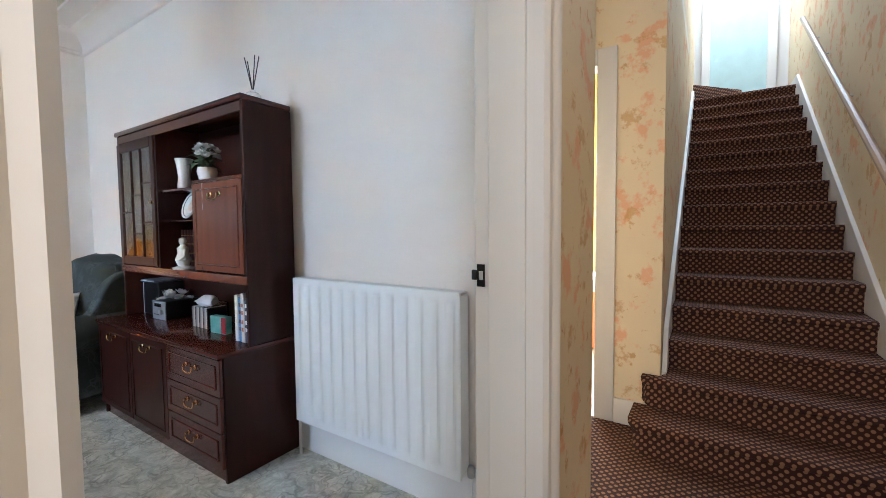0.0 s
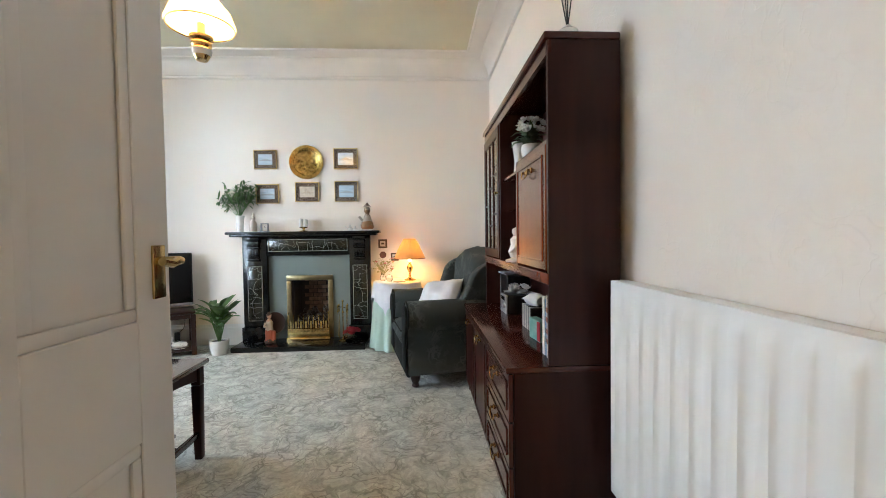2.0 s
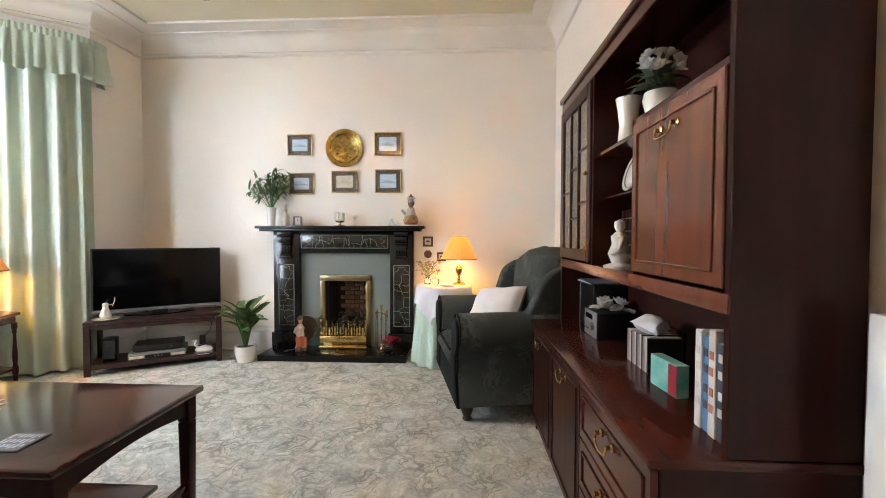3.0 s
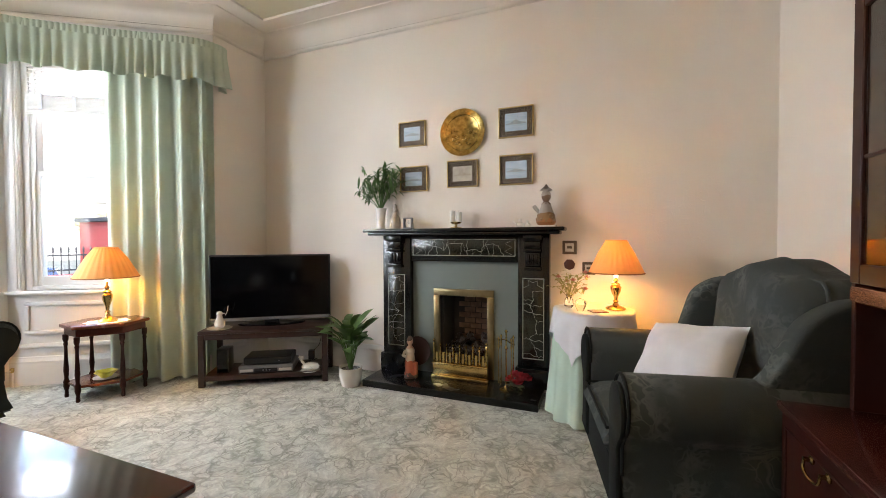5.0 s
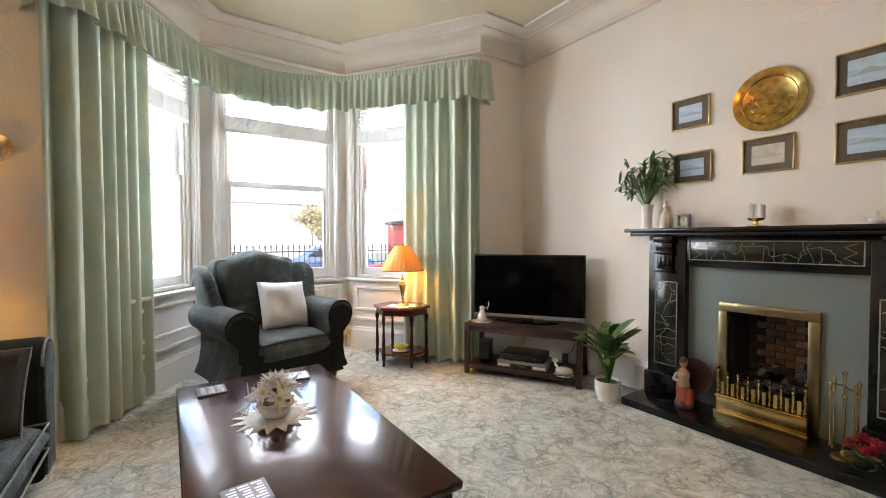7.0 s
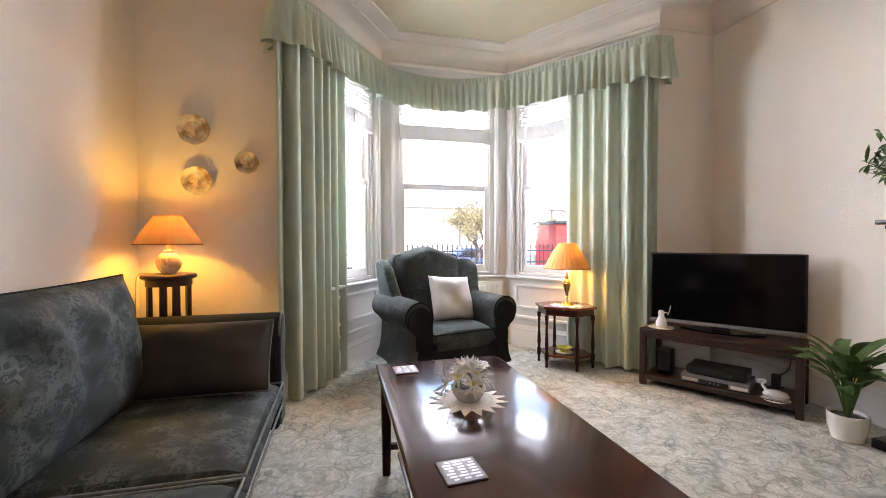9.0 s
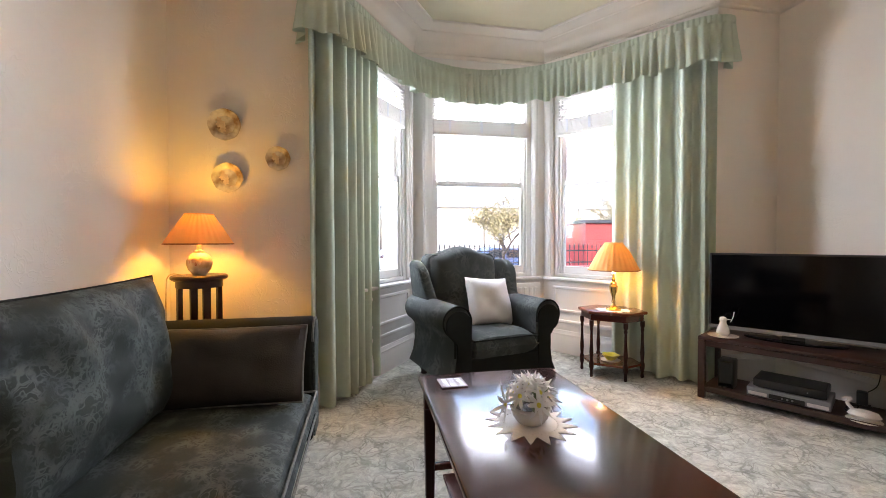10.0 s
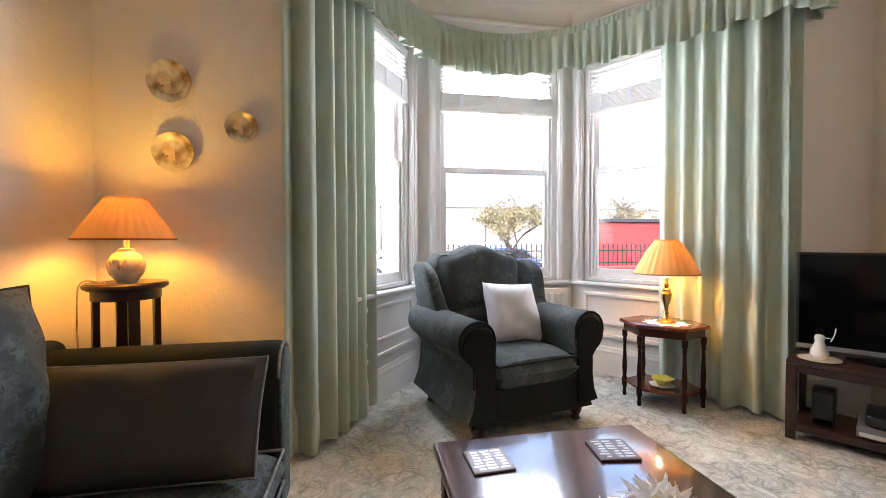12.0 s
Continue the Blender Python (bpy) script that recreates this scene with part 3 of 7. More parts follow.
# raised dado panels below the bay windows
for p, q, a, b in WINDOWS:
    length = math.hypot(q[0] - p[0], q[1] - p[1])
    bm = bmesh.new()
    m = frame_of(p, q)
    for x0, x1, z0, z1 in ((0.12, length - 0.12, 0.44, 0.64), ):
        for k in ((x0, x1, z1, z1 + 0.03), (x0, x1, z0 - 0.03, z0), (x0, x0 + 0.03, z0, z1), (x1 - 0.03, x1, z0, z1)):
            box(k[0], k[1], -0.02, -0.001, k[2], k[3], 0.007, 2, bm, m)
    box(0.04, length - 0.04, -0.02, -0.001, 0.30, 0.335, 0.008, 2, bm, m)
    structure("trim_panel", bm, WHITE, "white raised panel moulding")

# ---- doorway and door ----
bm = bmesh.new()
for y0, y1 in ((DY0 - 0.03, DY0), (DY1, DY1 + 0.03)):
    box(EX - 0.004, HX + 0.004, y0, y1, 0, DH, 0.003, 1, bm)
box(EX - 0.004, HX + 0.004, DY0 - 0.03, DY1 + 0.03, DH, DH + 0.03, 0.003, 1, bm)
for y0, y1 in ((DY0, DY0 + 0.014), (DY1 - 0.014, DY1)):
    box(EX + 0.05, HX - 0.03, y0, y1, 0, DH, 0.002, 1, bm)
structure("door_frame", bm, WHITE, "white gloss painted door lining")
ARCH = [(0.0, 0.0), (0.0, 0.02), (0.015, 0.032), (0.03, 0.026), (0.045, 0.03), (0.06, 0.024), (0.075, 0.036), (0.095, 0.04), (0.105, 0.03), (0.105, 0.0)]
for side, x, s in (("hall", HX, 1),):
    for y, d in ((DY0, -1), (DY1, 1)):
        bm = prism([(x + s * t, y + d * o) for o, t in ARCH], 0, DH + 0.1)
        structure("trim_architrave", bm, WHITE, "white moulded architrave")
    bm = prism([(o, t) for o, t in ARCH], DY0, DY1, m=Matrix(((0, s, 0, x), (0, 0, 1, 0), (1, 0, 0, DH), (0, 0, 0, 1))))
    structure("trim_architrave", bm, WHITE, "white moulded architrave")


def panel_door():
    w, h, t = 0.83, 2.04, 0.042
    base = thing("door_1", pose(EX + 0.01, DY0 + 0.005, 0.008, 0, 0, 180 - 0.5), "white painted four-panel door standing open", "door")
    tagged(base, kind="structure")
    bm = bmesh.new()
    # stiles and rails; local x from the hinge to the free edge, y = thickness
    cols = [(0.0, 0.11), (0.365, 0.465), (w - 0.11, w)]
    rails = [(0.0, 0.22), (0.73, 0.99), (h - 0.12, h)]
    for x0, x1 in cols:
        box(x0, x1, 0, t, 0, h, 0.002, 1, bm)
    for z0, z1 in rails:
        for x0, x1 in ((0.11, 0.365), (0.465, w - 0.11)):
            box(x0, x1, 0.0005, t - 0.0005, z0, z1, 0.002, 1, bm)
    part("door_frame_rails", bm, DOORPAINT, base)
    for x0, x1 in ((0.11, 0.365), (0.465, w - 0.11)):
        for z0, z1 in ((0.22, 0.73), (0.99, h - 0.12)):
            bm = box(x0, x1, 0.012, t - 0.012, z0, z1)
            for y0, y1 in ((0.002, 0.012), (t - 0.012, t - 0.002)):
                for k in ((x0, x1, z0, z0 + 0.028), (x0, x1, z1 - 0.028, z1), (x0, x0 + 0.028, z0 + 0.028, z1 - 0.028), (x1 - 0.028, x1, z0 + 0.028, z1 - 0.028)):
                    box(k[0], k[1], y0, y1, k[2], k[3], 0.006, 2, bm)
            part("door_panel", bm, DOORPAINT, base)
    for y, s in ((t, 1), (0, -1)):
        y0, y1 = (y, y + 0.006) if s > 0 else (y - 0.006, y)
        plate = part("handle_plate", box(w - 0.064, w - 0.022, y0, y1, 1.03, 1.15, 0.002, 2), BRASS, base, "brass handle plate")
        part("handle", tube([(w - 0.043, y, 1.115), (w - 0.043, y + s * 0.04, 1.115), (w - 0.043, y + s * 0.052, 1.115), (w - 0.058, y + s * 0.056, 1.116), (w - 0.078, y + s * 0.055, 1.110), (w - 0.108, y + s * 0.052, 1.116)], 0.0095, 10), BRASS, plate, "brass lever handle")
    return base


panel_door()
strike = thing("strike_plate", pose(EX + 0.026, DY1 - 0.0145, 1.084) @ Matrix.Diagonal((0.6, 1, 0.68, 1)), "dark worn metal strike plate on the jamb", "strike plate")
bm = bmesh.new()
for k in ((-0.022, 0.022, 0.07, 0.10), (-0.022, 0.022, 0.0, 0.03), (-0.022, -0.012, 0.03, 0.07), (0.012, 0.022, 0.03, 0.07)):
    box(k[0], k[1], -0.003, 0.0, k[2], k[3], 0.0008, 1, bm)
part("plate", bm, BLACK, strike)
part("lip", box(-0.045, -0.022, -0.012, 0.0, 0.03, 0.075, 0.003, 2), BLACK, strike)

# ---- hall and stairs ----
HE = 0.50
def flat(name, x0, x1, y0, y1, z0, z1, material, label):
    return structure(name, box(x0, x1, y0, y1, z0, z1), material, label, smooth=0)


flat("floor_hall", EX, HE, -1.4, 2.98, -0.12, -0.002, STAIRCARPET, "brown patterned hall carpet")
flat("floor_passage", -2.6, EX, 1.955, 2.98, -0.12, -0.003, STAIRCARPET, "brown patterned passage carpet")
flat("wall_hall_west", HX, HX + 0.006, DY1 + 0.106, 1.956, 0, CZ, PAPER, "cream floral wallpaper")
flat("wall_hall_west_2", HX, HX + 0.006, -1.4, DY0 - 0.106, 0, CZ, PAPER, "cream floral wallpaper")
flat("wall_hall_over_door", HX, HX + 0.006, DY0 - 0.106, DY1 + 0.106, DH + 0.11, CZ, PAPER, "cream floral wallpaper")
flat("wall_passage_south", -2.6, HX + 0.006, 1.951, 1.957, 0, CZ, PAPER, "cream floral wallpaper")
flat("wall_hall_east", HE, HE + 0.12, -1.4, 7.4, 0, 5.6, PAPER, "cream floral wallpaper beside the stairs")
flat("wall_hall_south", EX, HE + 0.12, -1.52, -1.4, 0, CZ, PAPER, "cream floral wallpaper")
flat("ceiling_hall", EX, HE + 0.12, -1.52, 2.6, CZ, CZ + 0.12, PLASTER, "white hall ceiling")
flat("ceiling_passage", -2.7, EX, NY + 0.2, 2.98, CZ, CZ + 0.12, PLASTER, "white passage ceiling")
flat("wall_passage_west", -2.72, -2.6, 1.95, 3.1, 0, CZ, PAPER, "cream floral wallpaper")
# north wall with the doorway to a back room
BX0, BX1, BH = -1.72, -0.94, 2.28
bm = bmesh.new()
box(-2.72, BX0, 2.98, 3.10, 0, CZ, bm=bm)
box(BX0, BX1, 2.98, 3.10, BH, CZ, bm=bm)
box(BX1, -0.56, 2.98, 3.10, 0, 5.6, bm=bm)
box(-0.66, -0.56, 3.10, 7.4, 0, 5.6, bm=bm)
structure("wall_hall_north", bm, PAPER, "cream floral wallpaper", smooth=0)
bm = bmesh.new()
for x0, x1, z0, z1 in ((BX1 - 0.004, BX1 + 0.115, 0, BH + 0.1), (BX0 - 0.115, BX0 + 0.004, 0, BH + 0.1), (BX0 + 0.004, BX1 - 0.004, BH - 0.004, BH + 0.1)):
    box(x0, x1, 2.955, 2.979, z0, z1, 0.006, 2, bm)
structure("trim_back_door", bm, WHITE, "white painted door surround")
structure("baseboard_hall", box(BX1 + 0.116, -0.56, 2.955, 2.979, 0, 0.16, 0.005, 2), WHITE, "white skirting board")
# back room
YELLOWWALL = mat("yellow_wall", (0.78, 0.62, 0.28), rough=0.7, scale=3)
PALEFLOOR = mat("pale_floor", (0.72, 0.68, 0.62), (0.6, 0.56, 0.5), rough=0.4, scale=5)
flat("floor_back_room", -2.6, -0.66, 2.985, 5.6, -0.12, -0.004, PALEFLOOR, "pale shiny floor of the back room")
flat("wall_back_room_north", -2.7, -0.66, 5.6, 5.7, 0, CZ, YELLOWWALL, "yellow wall of the back room")
flat("wall_back_room_west", -2.7, -2.6, 3.1, 5.6, 0, CZ, YELLOWWALL, "yellow wall of the back room")
flat("ceiling_back_room", -2.7, -0.56, 3.0, 5.7, CZ, CZ + 0.1, PLASTER, "white ceiling of the back room")
rt = thing("covered_table", pose(-1.62, 4.7, 0), "table under an orange cloth and white top cloth", "table")
part("cloth", lathe([(0.40, 0.02), (0.37, 0.40), (0.36, 0.70), (0.33, 0.74), (0.0001, 0.745)], 48, wave=14, depth=0.04), mat("orange_cloth", (0.75, 0.28, 0.14), rough=0.9, scale=12), rt, "orange table cloth")
part("top_cloth", lathe([(0.39, 0.60), (0.375, 0.72), (0.34, 0.752), (0.0001, 0.757)], 48, wave=11, depth=0.02), LINEN, rt, "white linen top cloth")
# stairs
RISE, GO, Y0 = 0.18, 0.255, 2.36
stairs = thing("staircase", pose(0, 0, 0), "straight stair fully carpeted in brown with white strings", "stairs")
tagged(stairs, kind="structure")
for n in range(1, 17):
    y, z = Y0 + GO * n, RISE * n
    x0 = (-0.70, -0.66)[n - 1] if n < 3 else -0.545
    y1 = y + GO + 0.05 if n < 16 else 7.4
    rad = 0.10 if n == 1 else 0.05
    if n < 3:
        pts = arc(x0 + rad, y + rad, rad, 180, 270, 6) + [(HE, y), (HE, y1), (x0, min(y1, 2.953))] if y1 < 2.953 else arc(x0 + rad, y + rad, rad, 180, 270, 6) + [(HE, y), (HE, y1), (-0.555, y1), (-0.555, 2.953), (x0, 2.953)]
    else:
        pts = [(x0, y), (HE, y), (HE, y1), (x0, y1)]
    bm = prism(pts, z - 0.05, z, 0.018, 3)
    pts2 = [(x + (0.02 if i < 7 and n < 3 else 0), yy + (0.025 if yy < y1 - 0.06 else 0)) for i, (x, yy) in enumerate(pts)]
    prism(pts2, max(0, z - RISE), z - 0.04, bm=bm)
    part("step", bm, STAIRCARPET, stairs)
for x0, x1, nm in ((-0.556, -0.528, "string"), (HE - 0.028, HE - 0.001, "string")):
    bm = prism([(2.98, 0.36), (3.02, 0.36), (3.1, 0.62), (Y0 + GO * 16, RISE * 16 + 0.10), (7.3, RISE * 16 + 0.12), (7.3, RISE * 16 - 0.1), (Y0 + GO * 16, RISE * 15), (2.98, 0.2)], x0, x1, 0.003, 1, m=Matrix(((0, 0, 1, 0), (1, 0, 0, 0), (0, 1, 0, 0), (0, 0, 0, 1))))
    part(nm, bm, WHITE, stairs, "white painted stair string")
part("winder_step", prism([(-0.545, 6.62), (-0.545, 7.29), (0.05, 7.29)], RISE * 16, RISE * 16 + 0.24, 0.015, 2), STAIRCARPET, stairs)
hr = thing("handrail", pose(0, 0, 0), "pale wooden handrail on metal brackets beside the stairs", "handrail")
part("rail", tube([(HE - 0.075, 3.0 + 0.4 * i, 0.74 + 0.9 + 0.4 * i * RISE / GO - 0.26) for i in range(8)], 0.024, 10), mat("pale_rail", (0.45, 0.33, 0.24), rough=0.4, scale=10), hr)
for i in (1, 3, 5, 6):
    y = 3.0 + 0.4 * i
    z = 0.74 + 0.9 + 0.4 * i * RISE / GO - 0.26
    part("bracket", tube([(HE - 0.005, y, z - 0.07), (HE - 0.05, y, z - 0.07), (HE - 0.075, y, z - 0.02)], 0.007, 6), STEEL, hr)
# landing with a bright glazed door
TOP = RISE * 16
flat("wall_landing", -0.66, HE, 7.3, 7.42, TOP, 5.6, WHITE, "pale landing wall")
flat("ceiling_landing", -0.66, HE + 0.12, 2.6, 7.42, 5.5, 5.6, PLASTER, "white stairwell ceiling")
flat("wall_stairwell_south", EX, HE + 0.12, 2.48, 2.6, CZ + 0.12, 5.6, PLASTER, "white stairwell wall")
ld = thing("landing_door", pose(-0.05, 7.27, TOP), "pale blue frosted glazed door on the landing", "door")
tagged(ld, kind="structure")
bm = bmesh.new()
for k in ((-0.42, -0.32, 0, 2.0), (0.32, 0.42, 0, 2.0), (-0.32, 0.32, 1.88, 2.0), (-0.32, 0.32, 0, 0.2)):
    box(k[0], k[1], -0.045, 0, k[2], k[3], 0.004, 1, bm)
part("door_stiles", bm, WHITE, ld)
part("frosted_pane", box(-0.32, 0.32, -0.03, -0.02, 0.2, 1.88), mat("frosted_glass", (0.55, 0.72, 0.74), rough=0.25, scale=6, bump=0.2), ld, "pale blue frosted glass")
# ---- fireplace ----
OLDBRASS = mat("aged_brass", (0.36, 0.29, 0.16), (0.22, 0.17, 0.09), rough=0.32, metal=1.0, scale=9)
fp = thing("fireplace", pose(WX, -0.33, 0), "black slate fire surround with green marbled inlays", "fireplace")


def fbox(y0, y1, x0, x1, z0, z1, bev=0.004, bm=None):
    return box(x0, x1, y0, y1, z0, z1, bev, 2, bm)


bm = fbox(-0.855, 0.785, 0.0, 0.185, 1.222, 1.25, 0.008)
fbox(-0.82, 0.75, 0.0, 0.165, 1.197, 1.222, 0.008, bm)
part("mantel_shelf", bm, SLATE, fp)
VEIN = mat("green_marble", (0.008, 0.014, 0.010), (0.026, 0.019, 0.008), rough=0.22, scale=7, coat=0.3)
INLAY = mat("gilt_line", (0.30, 0.30, 0.27), (0.16, 0.17, 0.14), rough=0.5, scale=30)
def veins(bm, rnd, x, y0, y1, z0, z1):
    """A crackle of fine marble veins over an upright panel: a wandering spine with side branches."""
    w, h = y1 - y0, z1 - z0
    up = h > w
    n = max(4, int(max(w, h) / 0.052))
    grid = [[((i + 0.5 + rnd.uniform(-0.35, 0.35)) / n, (0.0, 0.5 + rnd.uniform(-0.3, 0.3), 1.0)[k]) for k in range(3)] for i in range(n)]

    def line(a, b):
        pts = []
        for k in range(5):
            t = k / 4
            along_, over_ = (p + (q - p) * t + (rnd.uniform(-0.02, 0.02) if 0 < k < 4 else 0) for p, q in zip(a, b))
            pts.append((x, y0 + w * over_, z0 + h * along_) if up else (x, y0 + w * along_, z0 + h * over_))
        tube(pts, rnd.uniform(0.0011, 0.0019), 5, bm)
    for i in range(n):
        if i < n - 1:
            line(grid[i][1], grid[i + 1][1])
        for k in (0, 2):
            if rnd.random() < 0.75:
                line(grid[i][1], grid[i][k])


for s, (y0, y1) in (("left", (-0.72, -0.46)), ("right", (0.44, 0.67))):
    bm = fbox(y0, y1, 0.0, 0.075, 0.055, 1.197)
    fbox(y0 - 0.015, y1 + 0.015, 0.0, 0.10, 0.055, 0.20, 0.005, bm)
    part("pilaster", bm, SLATE, fp)
    cy = (y0 + y1) / 2
    part("corbel_cap", fbox(cy - 0.07, cy + 0.07, 0.075, 0.135, 1.15, 1.197, 0.006), SLATE, fp)
    part("corbel_block", fbox(cy - 0.06, cy + 0.06, 0.075, 0.12, 1.09, 1.148, 0.006), SLATE, fp)
    part("corbel_band", fbox(cy - 0.065, cy + 0.065, 0.075, 0.13, 1.07, 1.088, 0.004), SLATE, fp)
    corbel = part("corbel", fbox(cy - 0.055, cy + 0.055, 0.075, 0.105, 0.96, 1.068, 0.006), SLATE, fp)
    for k in (-0.03, 0.0, 0.03):
        part("corbel_reed", fbox(cy + k - 0.008, cy + k + 0.008, 0.105, 0.113, 0.975, 1.05, 0.003), SLATE, corbel)
    part("corbel_foot", fbox(cy - 0.062, cy + 0.062, 0.075, 0.118, 0.935, 0.958, 0.005), SLATE, fp)
    panel = part("inlay_panel", fbox(cy - 0.075, cy + 0.075, 0.072, 0.079, 0.27, 0.87, 0.001), VEIN, fp, "green marbled inlay panel")
    bm = bmesh.new()
    for k in ((cy - 0.075, cy + 0.075, 0.865, 0.872), (cy - 0.075, cy + 0.075, 0.268, 0.275), (cy - 0.079, cy - 0.073, 0.268, 0.872), (cy + 0.073, cy + 0.079, 0.268, 0.872)):
        fbox(k[0], k[1], 0.076, 0.082, k[2], k[3], 0.0, bm)
    part("border_line", bm, INLAY, panel)
    rnd = random.Random(3 if s == "left" else 9)
    bm = bmesh.new()
    veins(bm, rnd, 0.080, cy - 0.07, cy + 0.07, 0.28, 0.80)
    for sx in (-1, 1):
        tube([(0.080, cy + sx * 0.07, 0.80), (0.080, cy + sx * 0.03, 0.82), (0.080, cy + sx * 0.035, 0.855), (0.080, cy, 0.84)], 0.002, 5, bm)
    tagged(part("gilt_vein", bm, INLAY, panel), kind="stuff")
bm = fbox(-0.46, 0.44, 0.0, 0.065, 0.985, 1.197)
part("frieze", bm, SLATE, fp)
panel = part("inlay_panel", fbox(-0.455, 0.435, 0.062, 0.069, 1.025, 1.17, 0.001), VEIN, fp, "green marbled inlay panel")
bm = bmesh.new()
for k in ((-0.44, 0.42, 1.158, 1.164), (-0.44, 0.42, 1.031, 1.037), (-0.44, -0.434, 1.031, 1.164), (0.414, 0.42, 1.031, 1.164)):
    fbox(k[0], k[1], 0.066, 0.072, k[2], k[3], 0.0, bm)
rnd = random.Random(5)
veins(bm, rnd, 0.070, -0.36, 0.34, 1.037, 1.158)
for s in (-1, 1):
    c = -0.01 + s * 0.40
    tube([(0.070, c, 1.15), (0.070, c - s * 0.05, 1.13), (0.070, c, 1.10), (0.070, c - s * 0.05, 1.07), (0.070, c, 1.045)], 0.0016, 5, bm)
tagged(part("gilt_vein", bm, INLAY, panel), kind="stuff")
# back panel with the fire opening
for k in ((-0.46, -0.235, 0.055, 0.985), (0.215, 0.44, 0.055, 0.985), (-0.235, 0.215, 0.735, 0.985)):
    part("back_panel", fbox(k[0], k[1], -0.02, 0.02, k[2], k[3], 0.0), TILE, fp, "grey-green painted back panel")
bm = fbox(-0.265, -0.212, 0.02, 0.045, 0.058, 0.705, 0.006)
fbox(0.192, 0.245, 0.02, 0.045, 0.058, 0.705, 0.006, bm)
fbox(-0.265, 0.245, 0.02, 0.045, 0.706, 0.762, 0.006, bm)
part("brass_surround", bm, OLDBRASS, fp, "polished brass fire frame")
part("hearth", prism([(0.005, -0.735), (0.385, -0.735), (0.385, 0.64), (0.005, 0.64)], 0.0, 0.055, 0.006, 2), SLATE, fp, "polished black hearth slab")
bm = fbox(-0.235, -0.20, -0.28, -0.021, 0.02, 0.75, 0.0)
fbox(0.18, 0.215, -0.28, -0.021, 0.02, 0.75, 0.0, bm)
fbox(-0.2, 0.18, -0.30, -0.27, 0.02, 0.75, 0.0, bm)
fbox(-0.235, 0.215, -0.28, -0.021, 0.75, 0.78, 0.0, bm)
fbox(-0.235, 0.215, -0.28, 0.02, 0.02, 0.058, 0.0, bm)
chamber = part("fire_chamber", bm, mat("soot", (0.035, 0.028, 0.024), rough=0.9, scale=12, bump=0.3), fp, "sooty fire chamber")
brick = mesh_of("brick", fbox(-0.048, 0.048, 0.0, 0.008, 0.0, 0.042, 0.002), FIREBRICK)
for r in range(11):
    for c in range(5):
        y = -0.205 + c * 0.103 + (0.05 if r % 2 else 0)
        if -0.20 < y - 0.05 and y + 0.05 < 0.19:
            ob = new("brick", brick)
            ob.parent = chamber
            ob.matrix_basis = pose(-0.27, y, 0.20 + r * 0.047)
rnd = random.Random(11)
bm = bmesh.new()
for i in range(75):
    m = Matrix.Translation((rnd.uniform(-0.19, -0.04), rnd.uniform(-0.18, 0.16), 0.12 + rnd.uniform(0, 0.25) * (1 - abs(rnd.uniform(-1, 1)) * 0.4))) @ Euler((rnd.random() * 6, rnd.random() * 6, 0)).to_matrix().to_4x4()
    g = bmesh.ops.create_icosphere(bm, subdivisions=1, radius=rnd.uniform(0.022, 0.042), matrix=m)["verts"]
    for v in g:
        v.co += Vector((rnd.uniform(-1, 1), rnd.uniform(-1, 1), rnd.uniform(-1, 1))) * 0.006
tagged(part("coal_heap", bm, COAL, fp, "heap of dark coals", smooth=0), kind="stuff")
# fender fret in front of the coals
fret = thing("fire_fret", pose(WX + 0.115, -0.342, 0.055) @ Matrix.Diagonal((1, 0.93, 1.12, 1)), "polished brass fire fret with turned finials", "fire fret")
bm = box(-0.035, 0.03, -0.255, 0.255, 0.0, 0.025, 0.006, 2)
box(-0.015, 0.012, -0.245, 0.245, 0.025, 0.10, 0.005, 2, bm)
box(-0.022, 0.02, -0.25, 0.25, 0.10, 0.112, 0.004, 2, bm)
part("base", bm, BRASS, fret)
for i in range(9):
    y = -0.235 + i * 0.47 / 8
    big = i in (0, 8)
    pr = [(0.006, 0.112), (0.011, 0.125), (0.005, 0.145), (0.010, 0.175), (0.005, 0.20), (0.0085, 0.215), (0.004, 0.225), (0.010, 0.236), (0.0001, 0.248)]
    part("finial", lathe([(r * (1.3 if big else 1), 0.112 + (z - 0.112) * (1.25 if big else 1)) for r, z in pr], 10, Matrix.Translation((0, y, 0))), BRASS, fret)
for i in range(8):
    y = -0.206 + i * 0.47 / 8
    part("bar", box(-0.004, 0.004, y - 0.012, y + 0.012, 0.112, 0.185, 0.003, 1), BRASS, fret)
